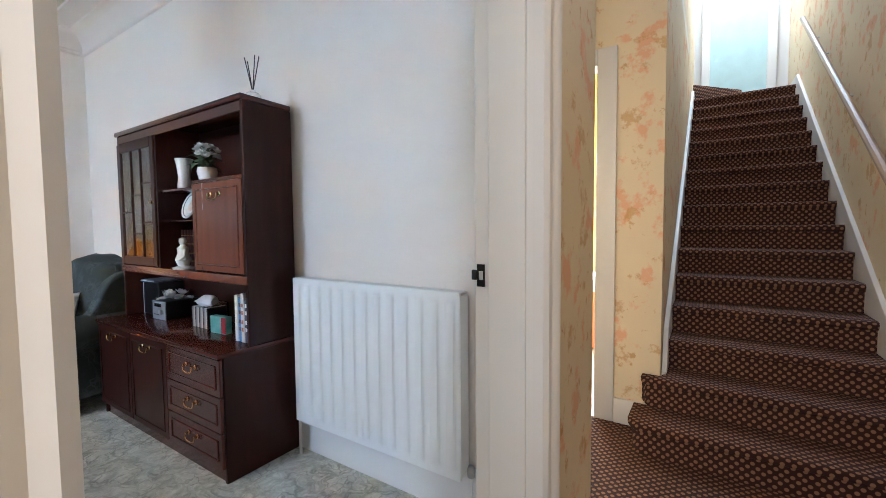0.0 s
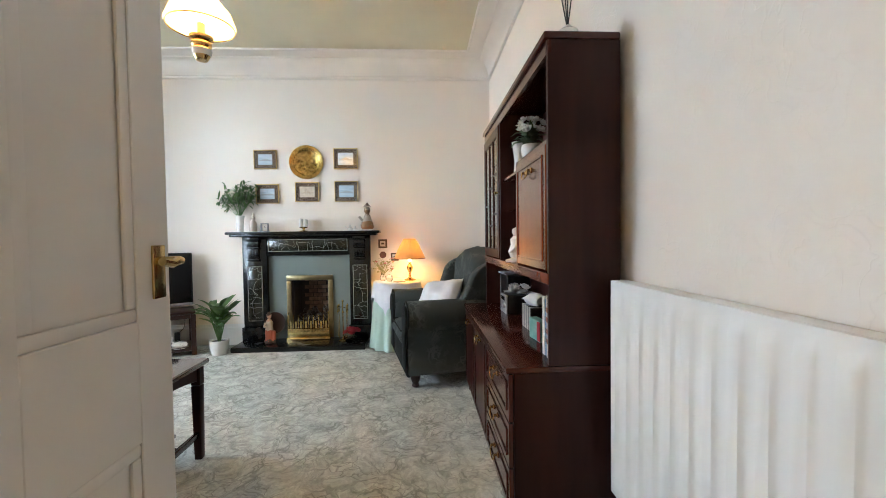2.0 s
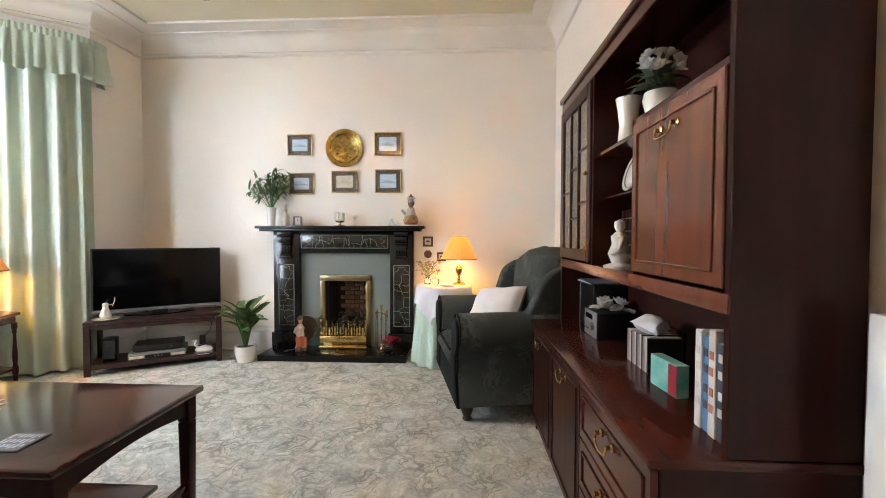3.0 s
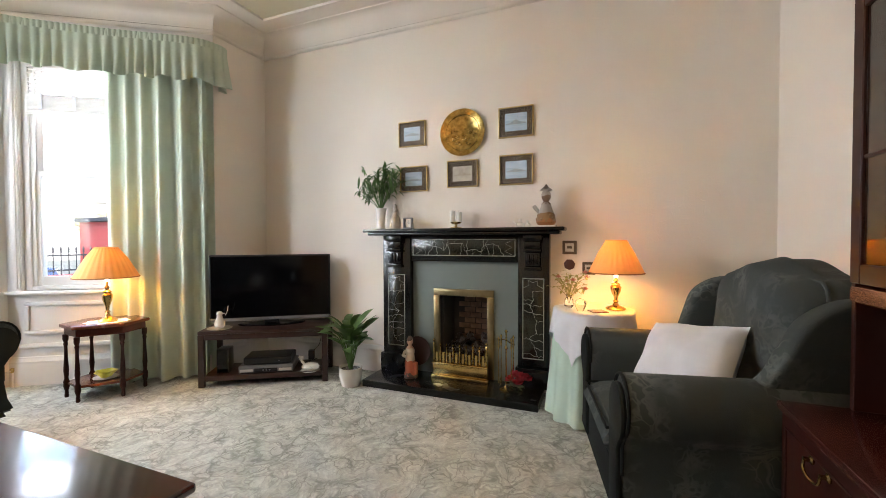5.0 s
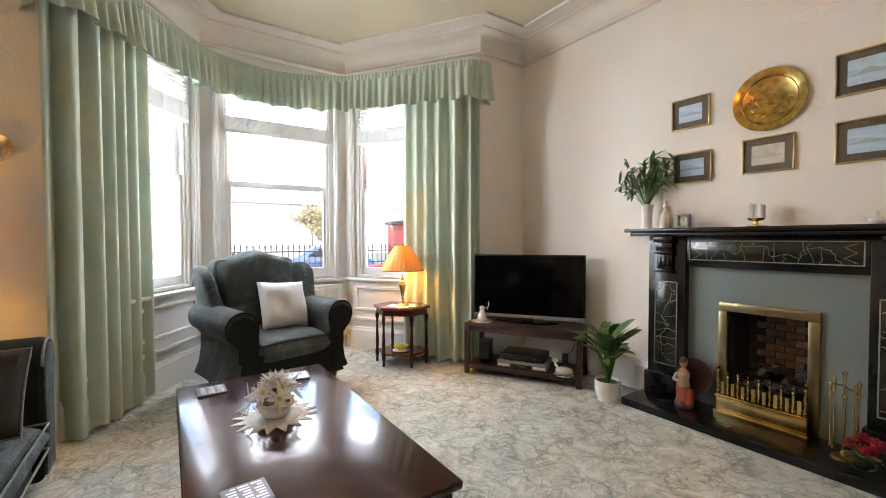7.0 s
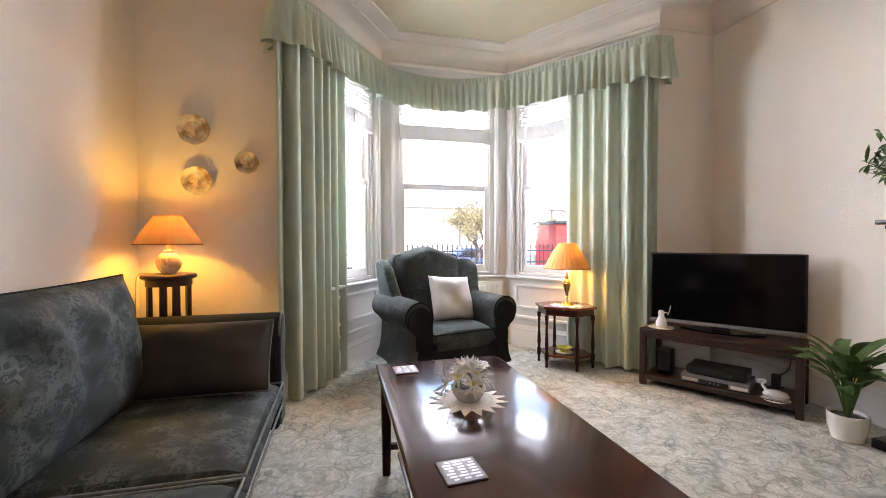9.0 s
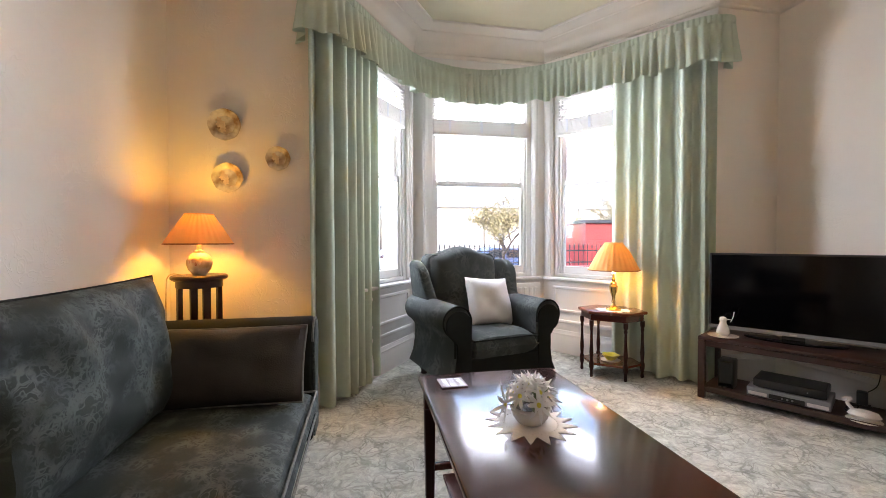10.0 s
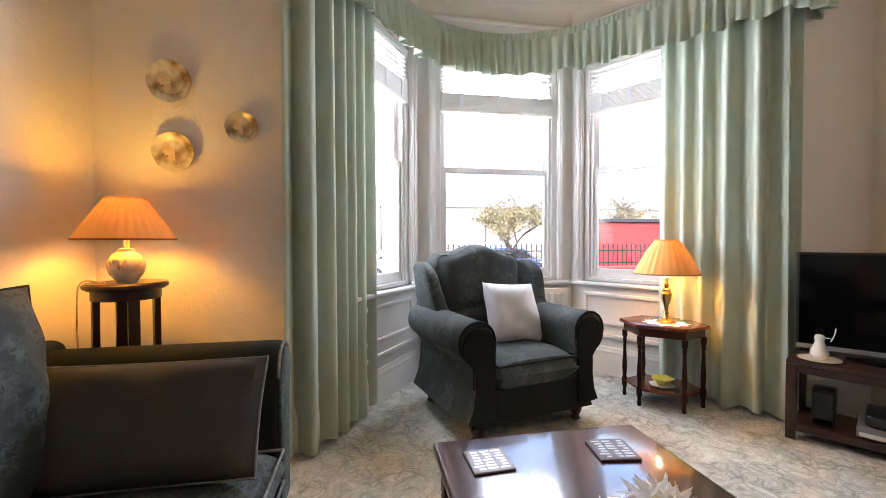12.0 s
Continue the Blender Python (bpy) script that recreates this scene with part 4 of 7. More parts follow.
# companion set
cs = thing("companion_set", pose(WX + 0.20, 0.05, 0.055), "brass fireside tool set on a stand", "fire tools")
part("stand", lathe([(0.05, 0), (0.05, 0.008), (0.02, 0.02), (0.006, 0.04), (0.006, 0.30), (0.012, 0.31), (0.005, 0.33), (0.006, 0.42), (0.013, 0.435), (0.0001, 0.45)], 14), BRASS, cs)
part("cross_arm", tube([(-0.05, -0.05, 0.36), (0, 0, 0.37), (0.05, 0.05, 0.36)], 0.004, 6), BRASS, cs)
for k, (dx, dy) in enumerate(((0.05, 0.05), (-0.05, -0.05), (0.04, -0.045), (-0.04, 0.045))):
    bm = tube([(dx, dy, 0.40), (dx, dy, 0.06)], 0.0035, 6)
    lathe([(0.0045, 0.31), (0.009, 0.33), (0.005, 0.36), (0.010, 0.385), (0.0001, 0.40)], 8, Matrix.Translation((dx, dy, 0)), bm)
    part("tool", bm, BRASS, cs)
    if k < 2:
        part("shovel_blade", box(dx - 0.022, dx + 0.022, dy - 0.003, dy + 0.003, 0.02, 0.08, 0.002, 1), BRASS, cs)
# figurine on the hearth
fg = lathe([(0.055, 0), (0.06, 0.02), (0.045, 0.05), (0.05, 0.10), (0.04, 0.17), (0.045, 0.20), (0.03, 0.225), (0.013, 0.24), (0.026, 0.26), (0.028, 0.285), (0.015, 0.305), (0.0001, 0.312)], 14)
box(-0.02, 0.03, 0.035, 0.075, 0.0, 0.12, 0.012, 2, fg)
tube([(0.02, -0.04, 0.20), (0.05, -0.045, 0.17), (0.055, -0.01, 0.165)], 0.012, 8, fg)
single("figurine", fg, FIGURE, pose(WX + 0.20, -0.735, 0.055) @ Matrix.Diagonal((0.88, 0.88, 1.08, 1)), "painted terracotta figurine on the hearth", "figurine")
single("round_tray", lathe([(0.0001, 0), (0.10, 0.003), (0.115, 0.012), (0.115, 0.016), (0.10, 0.008), (0.0001, 0.006)], 28), DARKWOOD, pose(WX + 0.118, -0.70, 0.055 + 0.2, 0, 82, 0), "dark round tray leaning behind the figurine", "tray")
# flower bowl on the hearth
fb = thing("flower_bowl", pose(-5.15, 0.135, 0.055) @ Matrix.Diagonal((1.3, 1.3, 1.35, 1)), "small glass bowl of red silk flowers", "flower bowl")
part("bowl", lathe([(0.02, 0), (0.03, 0.004), (0.05, 0.03), (0.055, 0.055), (0.05, 0.055), (0.04, 0.03), (0.0001, 0.01)], 18), GLASS, fb, "clear glass bowl")


def blossom(r, petals, rings, m, bm, cup=0.7):
    for k in range(rings):
        for i in range(petals):
            a = 360 * (i + 0.5 * (k % 2)) / petals
            leaf(r * (1 - 0.22 * k), r * 0.75 * (1 - 0.2 * k), -cup - 0.3 * k, m @ pose(0, 0, 0.003 * k, 0, -10 - 25 * k, a), bm, 3)
    return bm


rnd = random.Random(21)
bm = bmesh.new()
for i in range(7):
    blossom(0.042, 6, 3, pose(rnd.uniform(-0.04, 0.04), rnd.uniform(-0.055, 0.055), 0.075 + rnd.uniform(-0.01, 0.025), rnd.uniform(-25, 25), rnd.uniform(-25, 25), 0), bm)
part("flower_bunch", bm, ROSE, fb, "red silk blossoms")
bm = bmesh.new()
for i in range(18):
    leaf(0.06, 0.02, 0.6, pose(0, 0, 0.05, 0, rnd.uniform(-50, 5), rnd.uniform(0, 360)), bm, 3)
part("leaves", bm, PALELEAF, fb)

# ---- pictures and brass plate on the west wall ----
WATER = mat("watercolour", (0.62, 0.70, 0.76), (0.34, 0.46, 0.56), rough=0.6, scale=7, stretch=(1, 1, 6))
STREET = mat("street_scene", (0.62, 0.57, 0.46), (0.42, 0.36, 0.28), rough=0.6, scale=22)
MOUNT = mat("dark_mount", (0.10, 0.065, 0.035), rough=0.7, scale=20)
SEPIA = mat("sepia_wash", (0.40, 0.33, 0.24), (0.5, 0.44, 0.34), rough=0.6, scale=30)
FOREG = mat("headland_wash", (0.28, 0.33, 0.36), (0.42, 0.46, 0.48), rough=0.6, scale=30)


def picture(y0, y1, z0, z1, image, hill):
    w, hh = y1 - y0, z1 - z0
    p = thing("framed_picture", pose(WX + 0.001, y0, z0), "small gilt-framed landscape print with dark mount", "picture", "pictures over the mantel")
    bm = bmesh.new()
    f = 0.010
    for k in ((0, w, 0, f), (0, w, hh - f, hh), (0, f, f, hh - f), (w - f, w, f, hh - f)):
        box(0, 0.018, k[0], k[1], k[2], k[3], 0.004, 2, bm)
    part("frame", bm, GOLD, p, "thin gilt frame")
    part("mount", box(0.001, 0.008, f, w - f, f, hh - f), MOUNT, p, "dark brown mount", smooth=0)
    b = 0.05
    im = part("print", box(0.002, 0.010, b, w - b, b, hh - b), image, p, "faded seascape print", smooth=0)
    part("headland", prism([(b + 0.01, 0), (w * 0.35, 0.008), (w * 0.5, hill), (w * 0.62, 0.012), (w - b - 0.01, 0.004), (w - b - 0.01, -0.006), (b + 0.01, -0.006)], 0, 0.0008, m=Matrix(((0, 0, 1, 0.0101), (1, 0, 0, 0), (0, 1, 0, hh * 0.45), (0, 0, 0, 1)))), FOREG if image is WATER else SEPIA, im, "distant shore in the print", smooth=0)
    part("glazing", box(0.0115, 0.013, f, w - f, f, hh - f), GLASS, p, smooth=0).visible_shadow = False


picture(-0.927, -0.675, 1.945, 2.159, WATER, 0.02)
picture(-0.055, 0.215, 1.94, 2.174, WATER, 0.03)
picture(-0.915, -0.66, 1.565, 1.78, WATER, 0.012)
picture(-0.485, -0.22, 1.581, 1.80, STREET, 0.03)
picture(-0.05, 0.213, 1.579, 1.81, WATER, 0.02)
bp = thing("brass_wall_plate", pose(WX + 0.002, -0.352, 2.02, 0, 90, 0), "large polished brass plate with embossed scene", "wall plate")
DEEPBRASS = mat("deep_brass", (0.58, 0.40, 0.13), (0.30, 0.19, 0.05), rough=0.2, metal=1.0, scale=26, spread=0.3)
part("dish", lathe([(0.0001, 0.0), (0.17, 0.0), (0.188, 0.012), (0.188, 0.017), (0.165, 0.012), (0.145, 0.006), (0.14, 0.010), (0.133, 0.006), (0.0001, 0.005)], 48), DEEPBRASS, bp)
rnd = random.Random(8)
bm = bmesh.new()
for i in range(60):
    a, r = rnd.uniform(0, 6.28), 0.11 * rnd.random() ** 0.5
    x, y = r * math.cos(a), r * math.sin(a)
    if x < -0.03:
        continue
    bmesh.ops.create_uvsphere(bm, u_segments=8, v_segments=5, radius=1, matrix=Matrix.Translation((x, y, 0.005)) @ Matrix.Diagonal((rnd.uniform(0.005, 0.012), rnd.uniform(0.006, 0.018), 0.006, 1)))
part("embossing", bm, DEEPBRASS, bp, "raised embossed figures")
for y, z, s in ((0.476, 1.10, 0.05), (0.61, 0.95, 0.045)):
    p = thing("small_plaque", pose(WX + 0.001, y, z), "tiny dark framed wall plaque beside the mantel", "plaque", "plaques by the mantel")
    part("frame", box(0, 0.014, -s, s, -s, s, 0.005, 2), MOUNT, p)
    part("picture_face", box(0.013, 0.016, -s * 0.6, s * 0.6, -s * 0.6, s * 0.6, 0.001, 1), STREET, p)
    part("motif", box(0.0155, 0.017, -s * 0.35, s * 0.35, -s * 0.15, s * 0.2, 0.001, 1), MOUNT, p)
pq = lathe([(0.0001, 0), (0.045, 0.004), (0.055, 0.012), (0.04, 0.018), (0.0001, 0.02)], 7)
single("wall_ornament", pq, mat("red_enamel", (0.12, 0.035, 0.02), rough=0.5, scale=30), pose(WX + 0.001, 0.476, 0.975, 0, 90, 0) @ Matrix.Diagonal((0.75, 0.75, 1, 1)), "small dark red flower-shaped wall ornament", "ornament")

# ---- on the mantel shelf ----
MX, MZ = WX + 0.10, 1.25
vase = thing("leaf_vase", pose(MX, -1.055, MZ), "tall white vase of green leafy stems", "vase")
part("vase", lathe([(0.035, 0), (0.038, 0.004), (0.035, 0.05), (0.040, 0.13), (0.046, 0.17), (0.05, 0.178), (0.044, 0.172), (0.034, 0.12), (0.0001, 0.02)], 20), CHINA, vase)
rnd = random.Random(4)
bm, st = bmesh.new(), bmesh.new()
for i in range(30):
    a = rnd.uniform(0, 6.28)
    sp = rnd.uniform(0.02, 0.20)
    hgt = rnd.uniform(0.28, 0.52) - sp * 0.6
    tip = Vector((max(-0.08, sp * math.cos(a)), sp * math.sin(a) * 1.25, 0.17 + hgt * 0.75))
    pts = [Vector((0, 0, 0.15)).lerp(tip, k / 4) + Vector((0, 0, 0.03 * math.sin(k / 4 * 3.1))) for k in range(5)]
    tube(pts, 0.0025, 5, st)
    for k in (2, 3, 4):
        for j in range(3):
            leaf(rnd.uniform(0.07, 0.12), 0.021, rnd.uniform(0.2, 0.9), Matrix.Translation(pts[k]) @ pose(0, 0, 0, 0, rnd.uniform(-70, 20), math.degrees(a) * (0.4 if k > 3 else 1) + rnd.uniform(-120, 120)), bm, 3)
for v in bm.verts:
    if v.co.x < -0.092:
        v.co.x = -0.092
part("stems", st, LEAF, vase)
part("foliage", bm, LEAF, vase, "narrow green leaves")
bt = lathe([(0.036, 0), (0.042, 0.01), (0.044, 0.06), (0.036, 0.10), (0.016, 0.125), (0.014, 0.14), (0.020, 0.15), (0.018, 0.165), (0.010, 0.17), (0.016, 0.182), (0.016, 0.20), (0.0001, 0.212)], 18)
single("lady_figurine", bt, mat("beige_glaze", (0.5, 0.42, 0.32), (0.62, 0.56, 0.46), rough=0.3, scale=25), pose(MX, -0.915, MZ), "beige glazed lady figurine in a wide skirt", "figurine")
ck = thing("mantel_clock", pose(MX + 0.02, -0.785, MZ), "small silver-framed mantel clock", "clock")
bm = bmesh.new()
for k in ((-0.045, 0.045, 0.0, 0.012), (-0.04, 0.04, 0.082, 0.092), (-0.04, -0.03, 0.012, 0.082), (0.03, 0.04, 0.012, 0.082)):
    box(-0.018, 0.018, k[0], k[1], k[2], k[3], 0.003, 2, bm)
part("case", bm, SILVER, ck)
part("dial", lathe([(0.0001, 0.0), (0.027, 0.0), (0.027, 0.006), (0.0001, 0.006)], 24, pose(-0.005, 0, 0.047, 0, 90, 0)), CHINA, ck, "white dial")
part("clock_hand", box(0.001, 0.0025, -0.0015, 0.0015, 0.047, 0.066), BLACK, ck)
part("clock_hand", box(0.001, 0.0025, -0.001, 0.016, 0.0455, 0.0485), BLACK, ck)
cd = thing("candle_holder", pose(MX, -0.375, MZ), "brass holder with two short white candles", "candle holder")
bm = lathe([(0.05, 0), (0.05, 0.006), (0.012, 0.014), (0.012, 0.03), (0.04, 0.038), (0.045, 0.05), (0.0001, 0.05)], 20)
part("base", bm, BRASS, cd)
for dy, hh in ((-0.03, 0.085), (0.025, 0.075)):
    c = part("candle", lathe([(0.021, 0.048), (0.0215, 0.05), (0.0215, 0.05 + hh), (0.018, 0.053 + hh), (0.0001, 0.050 + hh)], 16, Matrix.Translation((0, dy, 0))), CHINA, cd, "white wax candle")
    part("wick", tube([(0, dy, 0.05 + hh), (0.002, dy, 0.06 + hh)], 0.0012, 5), BLACK, c)
for y, s in ((0.13, 1.0), (0.185, 0.8)):
    bd = lathe([(0.018 * s, 0), (0.03 * s, 0.012 * s), (0.026 * s, 0.03 * s), (0.012 * s, 0.04 * s), (0.013 * s, 0.052 * s), (0.010 * s, 0.062 * s), (0.0001, 0.066 * s)], 14)
    tube([(0, -0.025 * s, 0.02 * s), (0, -0.045 * s, 0.035 * s), (0, -0.055 * s, 0.05 * s)], 0.006 * s, 6, bd)
    single("china_bird", bd, CHINA, pose(MX, y, MZ), "small white china bird ornament", "ornament", "china birds")
bk = thing("book_stand", pose(MX, 0.30, MZ), "white rectangular plinth under an ornament", "plinth")
part("slab", box(-0.05, 0.05, -0.10, 0.09, 0.0, 0.012, 0.003, 2), CHINA, bk)
rnd = random.Random(14)
sh = lathe([(0.05, 0), (0.062, 0.02), (0.055, 0.05), (0.05, 0.07), (0.035, 0.11), (0.03, 0.13), (0.016, 0.145), (0.028, 0.165), (0.030, 0.19), (0.02, 0.21), (0.04, 0.215), (0.014, 0.235), (0.0001, 0.255)], 16)
for i in range(9):
    a = rnd.uniform(0, 6.28)
    bmesh.ops.create_icosphere(sh, subdivisions=1, radius=rnd.uniform(0.012, 0.022), matrix=Matrix.Translation((0.05 * math.cos(a), 0.05 * math.sin(a), rnd.uniform(0.02, 0.07))))
tube([(0.0, -0.03, 0.07), (0.01, -0.06, 0.10), (0.01, -0.075, 0.12)], 0.012, 8, sh)
single("seated_figurine", sh, ORNATE, pose(MX, 0.32, MZ + 0.012) @ Matrix.Diagonal((1.15, 1.15, 1.18, 1)), "ornate brown and grey seated figurine", "figurine")

# ---- television corner ----
TU = Vector((-0.52, 0.854, 0)).normalized()
TVROT = math.degrees(math.atan2(TU.y, TU.x))
ts = thing("tv_stand", pose(-4.515, -2.235, 0, 0, 0, TVROT), "dark wooden two-tier television stand", "tv stand")
# local x along the front, y away from the room's middle is positive
L, DP = 0.985, 0.42
for x in (0.0, L - 0.045):
    for y in (0.0, DP - 0.045):
        part("leg", box(x, x + 0.045, y, y + 0.045, 0, 0.418, 0.005, 2), DARKWOOD, ts)
part("top", box(0.0, L, 0.0, DP, 0.418, 0.445, 0.006, 2), DARKWOOD, ts)
bm = box(0.046, L - 0.046, 0.008, 0.03, 0.375, 0.417, 0.003, 1)
part("apron", bm, DARKWOOD, ts)
part("shelf", box(0.02, L - 0.02, 0.02, DP - 0.02, 0.055, 0.078, 0.004, 1), DARKWOOD, ts)
part("shelf_rail", box(0.046, L - 0.046, 0.004, 0.019, 0.05, 0.09, 0.003, 1), DARKWOOD, ts)
tv = thing("television", pose(-4.69, -2.32, 0.446, 0, 0, math.degrees(math.atan2(0.779, -0.564))), "large flat black television on a pedestal", "television")
part("casing", box(-0.002, 0.966, 0.006, 0.05, 0.035, 0.592, 0.006, 2), BLACK, tv)
part("screen", box(0.012, 0.952, 0.0, 0.0058, 0.065, 0.58, 0.001, 1), SCREEN, tv, "dark glossy screen")
part("trim", box(0.0, 0.964, -0.001, 0.0058, 0.036, 0.062, 0.003, 1), SILVER, tv, "silver lower trim")
bm = box(0.42, 0.54, 0.012, 0.04, 0.0, 0.036, 0.004, 1)
part("neck", bm, BLACK, tv)
part("pedestal", prism(arc(0.48, 0.03, 0.27, 0, 180, 14)[::1] + arc(0.48, 0.03, 0.27, 180, 360, 14)[1:-1], 0.0, 0.012, 0.004, 2, m=Matrix.Translation((0, 0.012, 0)) @ Matrix.Diagonal((1, 0.42, 1, 1))), SCREEN, tv, "glossy oval foot")
part("maker_badge", box(0.462, 0.498, -0.002, 0.0, 0.044, 0.052), STEEL, tv, smooth=0)
tvm = ts.matrix_basis
dv = thing("disc_player", tvm @ pose(0.28, 0.05, 0.0785), "slim silver disc player on the lower shelf", "disc player")
bm = box(0, 0.42, 0.008, 0.28, 0.006, 0.062, 0.003, 1)
part("case", bm, SILVER, dv)
part("front_panel", box(0.12, 0.30, 0.003, 0.0078, 0.012, 0.04, 0.002, 1), BLACK, dv)
part("tray_door", box(0.01, 0.11, 0.003, 0.0078, 0.014, 0.036, 0.001, 1), CHINA, dv)
part("side_panel_light", box(0.31, 0.41, 0.003, 0.0078, 0.014, 0.036, 0.001, 1), CHINA, dv)
for x in (0.19, 0.215, 0.24):
    part("button", lathe([(0.006, 0), (0.006, 0.004), (0.0001, 0.004)], 10, pose(x, 0.003, 0.026, 90, 0, 0)), SILVER, dv)
for x in (0.03, 0.39):
    for y in (0.03, 0.25):
        part("foot", box(x - 0.012, x + 0.012, y - 0.012, y + 0.012, 0.0, 0.0058), BLACK, dv, smooth=0)
sb = thing("set_top_box", tvm @ pose(0.31, 0.07, 0.141), "black set-top box on the silver player", "set-top box")
part("case", prism([(0.0, 0.02), (0.03, 0.0), (0.34, 0.0), (0.37, 0.02), (0.37, 0.24), (0.0, 0.24)], 0, 0.062, 0.014, 3), BLACK, sb)
part("indicator", lathe([(0.004, 0), (0.004, 0.002), (0.0001, 0.002)], 8, pose(0.28, -0.0005, 0.03, 90, 0, 0)), SILVER, sb)
sp = thing("black_speaker", tvm @ pose(0.10, 0.10, 0.0785), "small upright black loudspeaker under the television", "speaker")
part("case", box(0, 0.095, 0, 0.12, 0, 0.20, 0.008, 2), BLACK, sp)
part("grille", box(0.008, 0.087, -0.004, 0, 0.012, 0.188, 0.002, 1), SCREEN, sp)
pb = thing("plug_adapter", tvm @ pose(0.80, 0.20, 0.0785), "black plug adapter with loose cables", "adapter")
part("body", box(0, 0.05, 0, 0.05, 0.05, 0.13, 0.006, 2), BLACK, pb)
part("cable", tube(curve_through([(0.02, 0.02, 0.06), (-0.01, -0.03, 0.01), (-0.05, 0.0, 0.006), (-0.02, 0.06, 0.02), (0.06, 0.10, 0.03)], 5), 0.004, 6), BLACK, pb)
part("cable", tube(curve_through([(0.04, 0.03, 0.12), (0.09, 0.05, 0.18), (0.10, 0.12, 0.30), (0.08, 0.2, 0.37)], 5), 0.003, 6), BLACK, pb)


def swan(m, s, label):
    base = lathe([(0.02, 0), (0.05, 0.008), (0.062, 0.028), (0.05, 0.052), (0.02, 0.062), (0.0001, 0.064)], 18, Matrix.Diagonal((1.25, 0.75, 1, 1)))
    tube(curve_through([(0.05, 0, 0.05), (0.075, 0, 0.085), (0.06, 0, 0.115), (0.085, 0, 0.118), (0.10, 0, 0.108)], 5), 0.011, 8, base, 0.006)
    leaf(0.08, 0.05, 0.5, pose(0.02, 0.03, 0.05, 0, 25, 175), base)
    leaf(0.08, 0.05, 0.5, pose(0.02, -0.03, 0.05, 0, 25, 185), base)
    ob = single("china_swan", base, CHINA, m @ Matrix.Diagonal((s, s, s, 1)), label, "ornament")
    return ob


swan(tvm @ pose(0.84, 0.06, 0.086, 0, 0, 180), 0.95, "white china swan on the lower shelf")
single("oval_dish", lathe([(0.04, 0), (0.075, 0.004), (0.08, 0.0075), (0.0001, 0.0072)], 24), CHINA, tvm @ pose(0.84, 0.06, 0.0785), "shallow white oval dish", "dish")
single("white_saucer", lathe([(0.05, 0), (0.09, 0.004), (0.095, 0.008), (0.0001, 0.0072)], 24), CHINA, tvm @ pose(0.13, 0.10, 0.4455), "flat white saucer under a bird", "dish")
wb = lathe([(0.03, 0), (0.042, 0.02), (0.038, 0.05), (0.022, 0.085), (0.02, 0.10), (0.024, 0.115), (0.018, 0.13), (0.0001, 0.135)], 16)
tube([(0.01, 0, 0.118), (0.03, 0, 0.116), (0.045, 0, 0.118)], 0.006, 6, wb, 0.002)
tube([(0.045, 0, 0.10), (0.06, 0.0, 0.14), (0.065, 0.0, 0.175)], 0.003, 6, wb)
single("china_duck", wb, CHINA, tvm @ pose(0.13, 0.10, 0.4535), "white china duck holding a twig", "ornament")
# pot plant
pl = thing("pot_plant", pose(-5.02, -1.165, 0) @ Matrix.Diagonal((1.05, 1.05, 1.0, 1)), "leafy green peace lily in a white pot", "plant")
part("pot", lathe([(0.06, 0), (0.068, 0.004), (0.085, 0.08), (0.088, 0.15), (0.082, 0.15), (0.078, 0.13), (0.0001, 0.125)], 24), CHINA, pl, "glazed white plant pot")
part("soil", lathe([(0.0001, 0.135), (0.078, 0.132), (0.078, 0.126), (0.0001, 0.126)], 16), COAL, pl)
rnd = random.Random(2)
for i in range(40):
    a = rnd.uniform(0, 360)
    up = rnd.uniform(60, 89)
    ln = rnd.uniform(0.16, 0.36)
    m0 = pose(0, 0, 0.13, 0, 0, a)
    d = Vector((math.cos(radians(up)), 0, math.sin(radians(up))))
    tip = d * ln
    if (m0 @ tip).x < -0.2:
        continue
    st = part("stem", tube([m0 @ Vector((0.01, 0, 0)), m0 @ (tip * 0.55 + Vector((0, 0, 0.015))), m0 @ tip], 0.003, 5), LEAF, pl)
    bm = leaf(rnd.uniform(0.15, 0.22), rnd.uniform(0.052, 0.075), rnd.uniform(0.3, 1.3), m0 @ Matrix.Translation(tip) @ pose(0, 0, 0, rnd.uniform(-25, 25), -up * 0.7, rnd.uniform(-20, 20)), bmesh.new(), 6)
    for v in bm.verts:
        v.co.x = max(v.co.x, -0.36)
    part("leaf", bm, LEAF, pl)
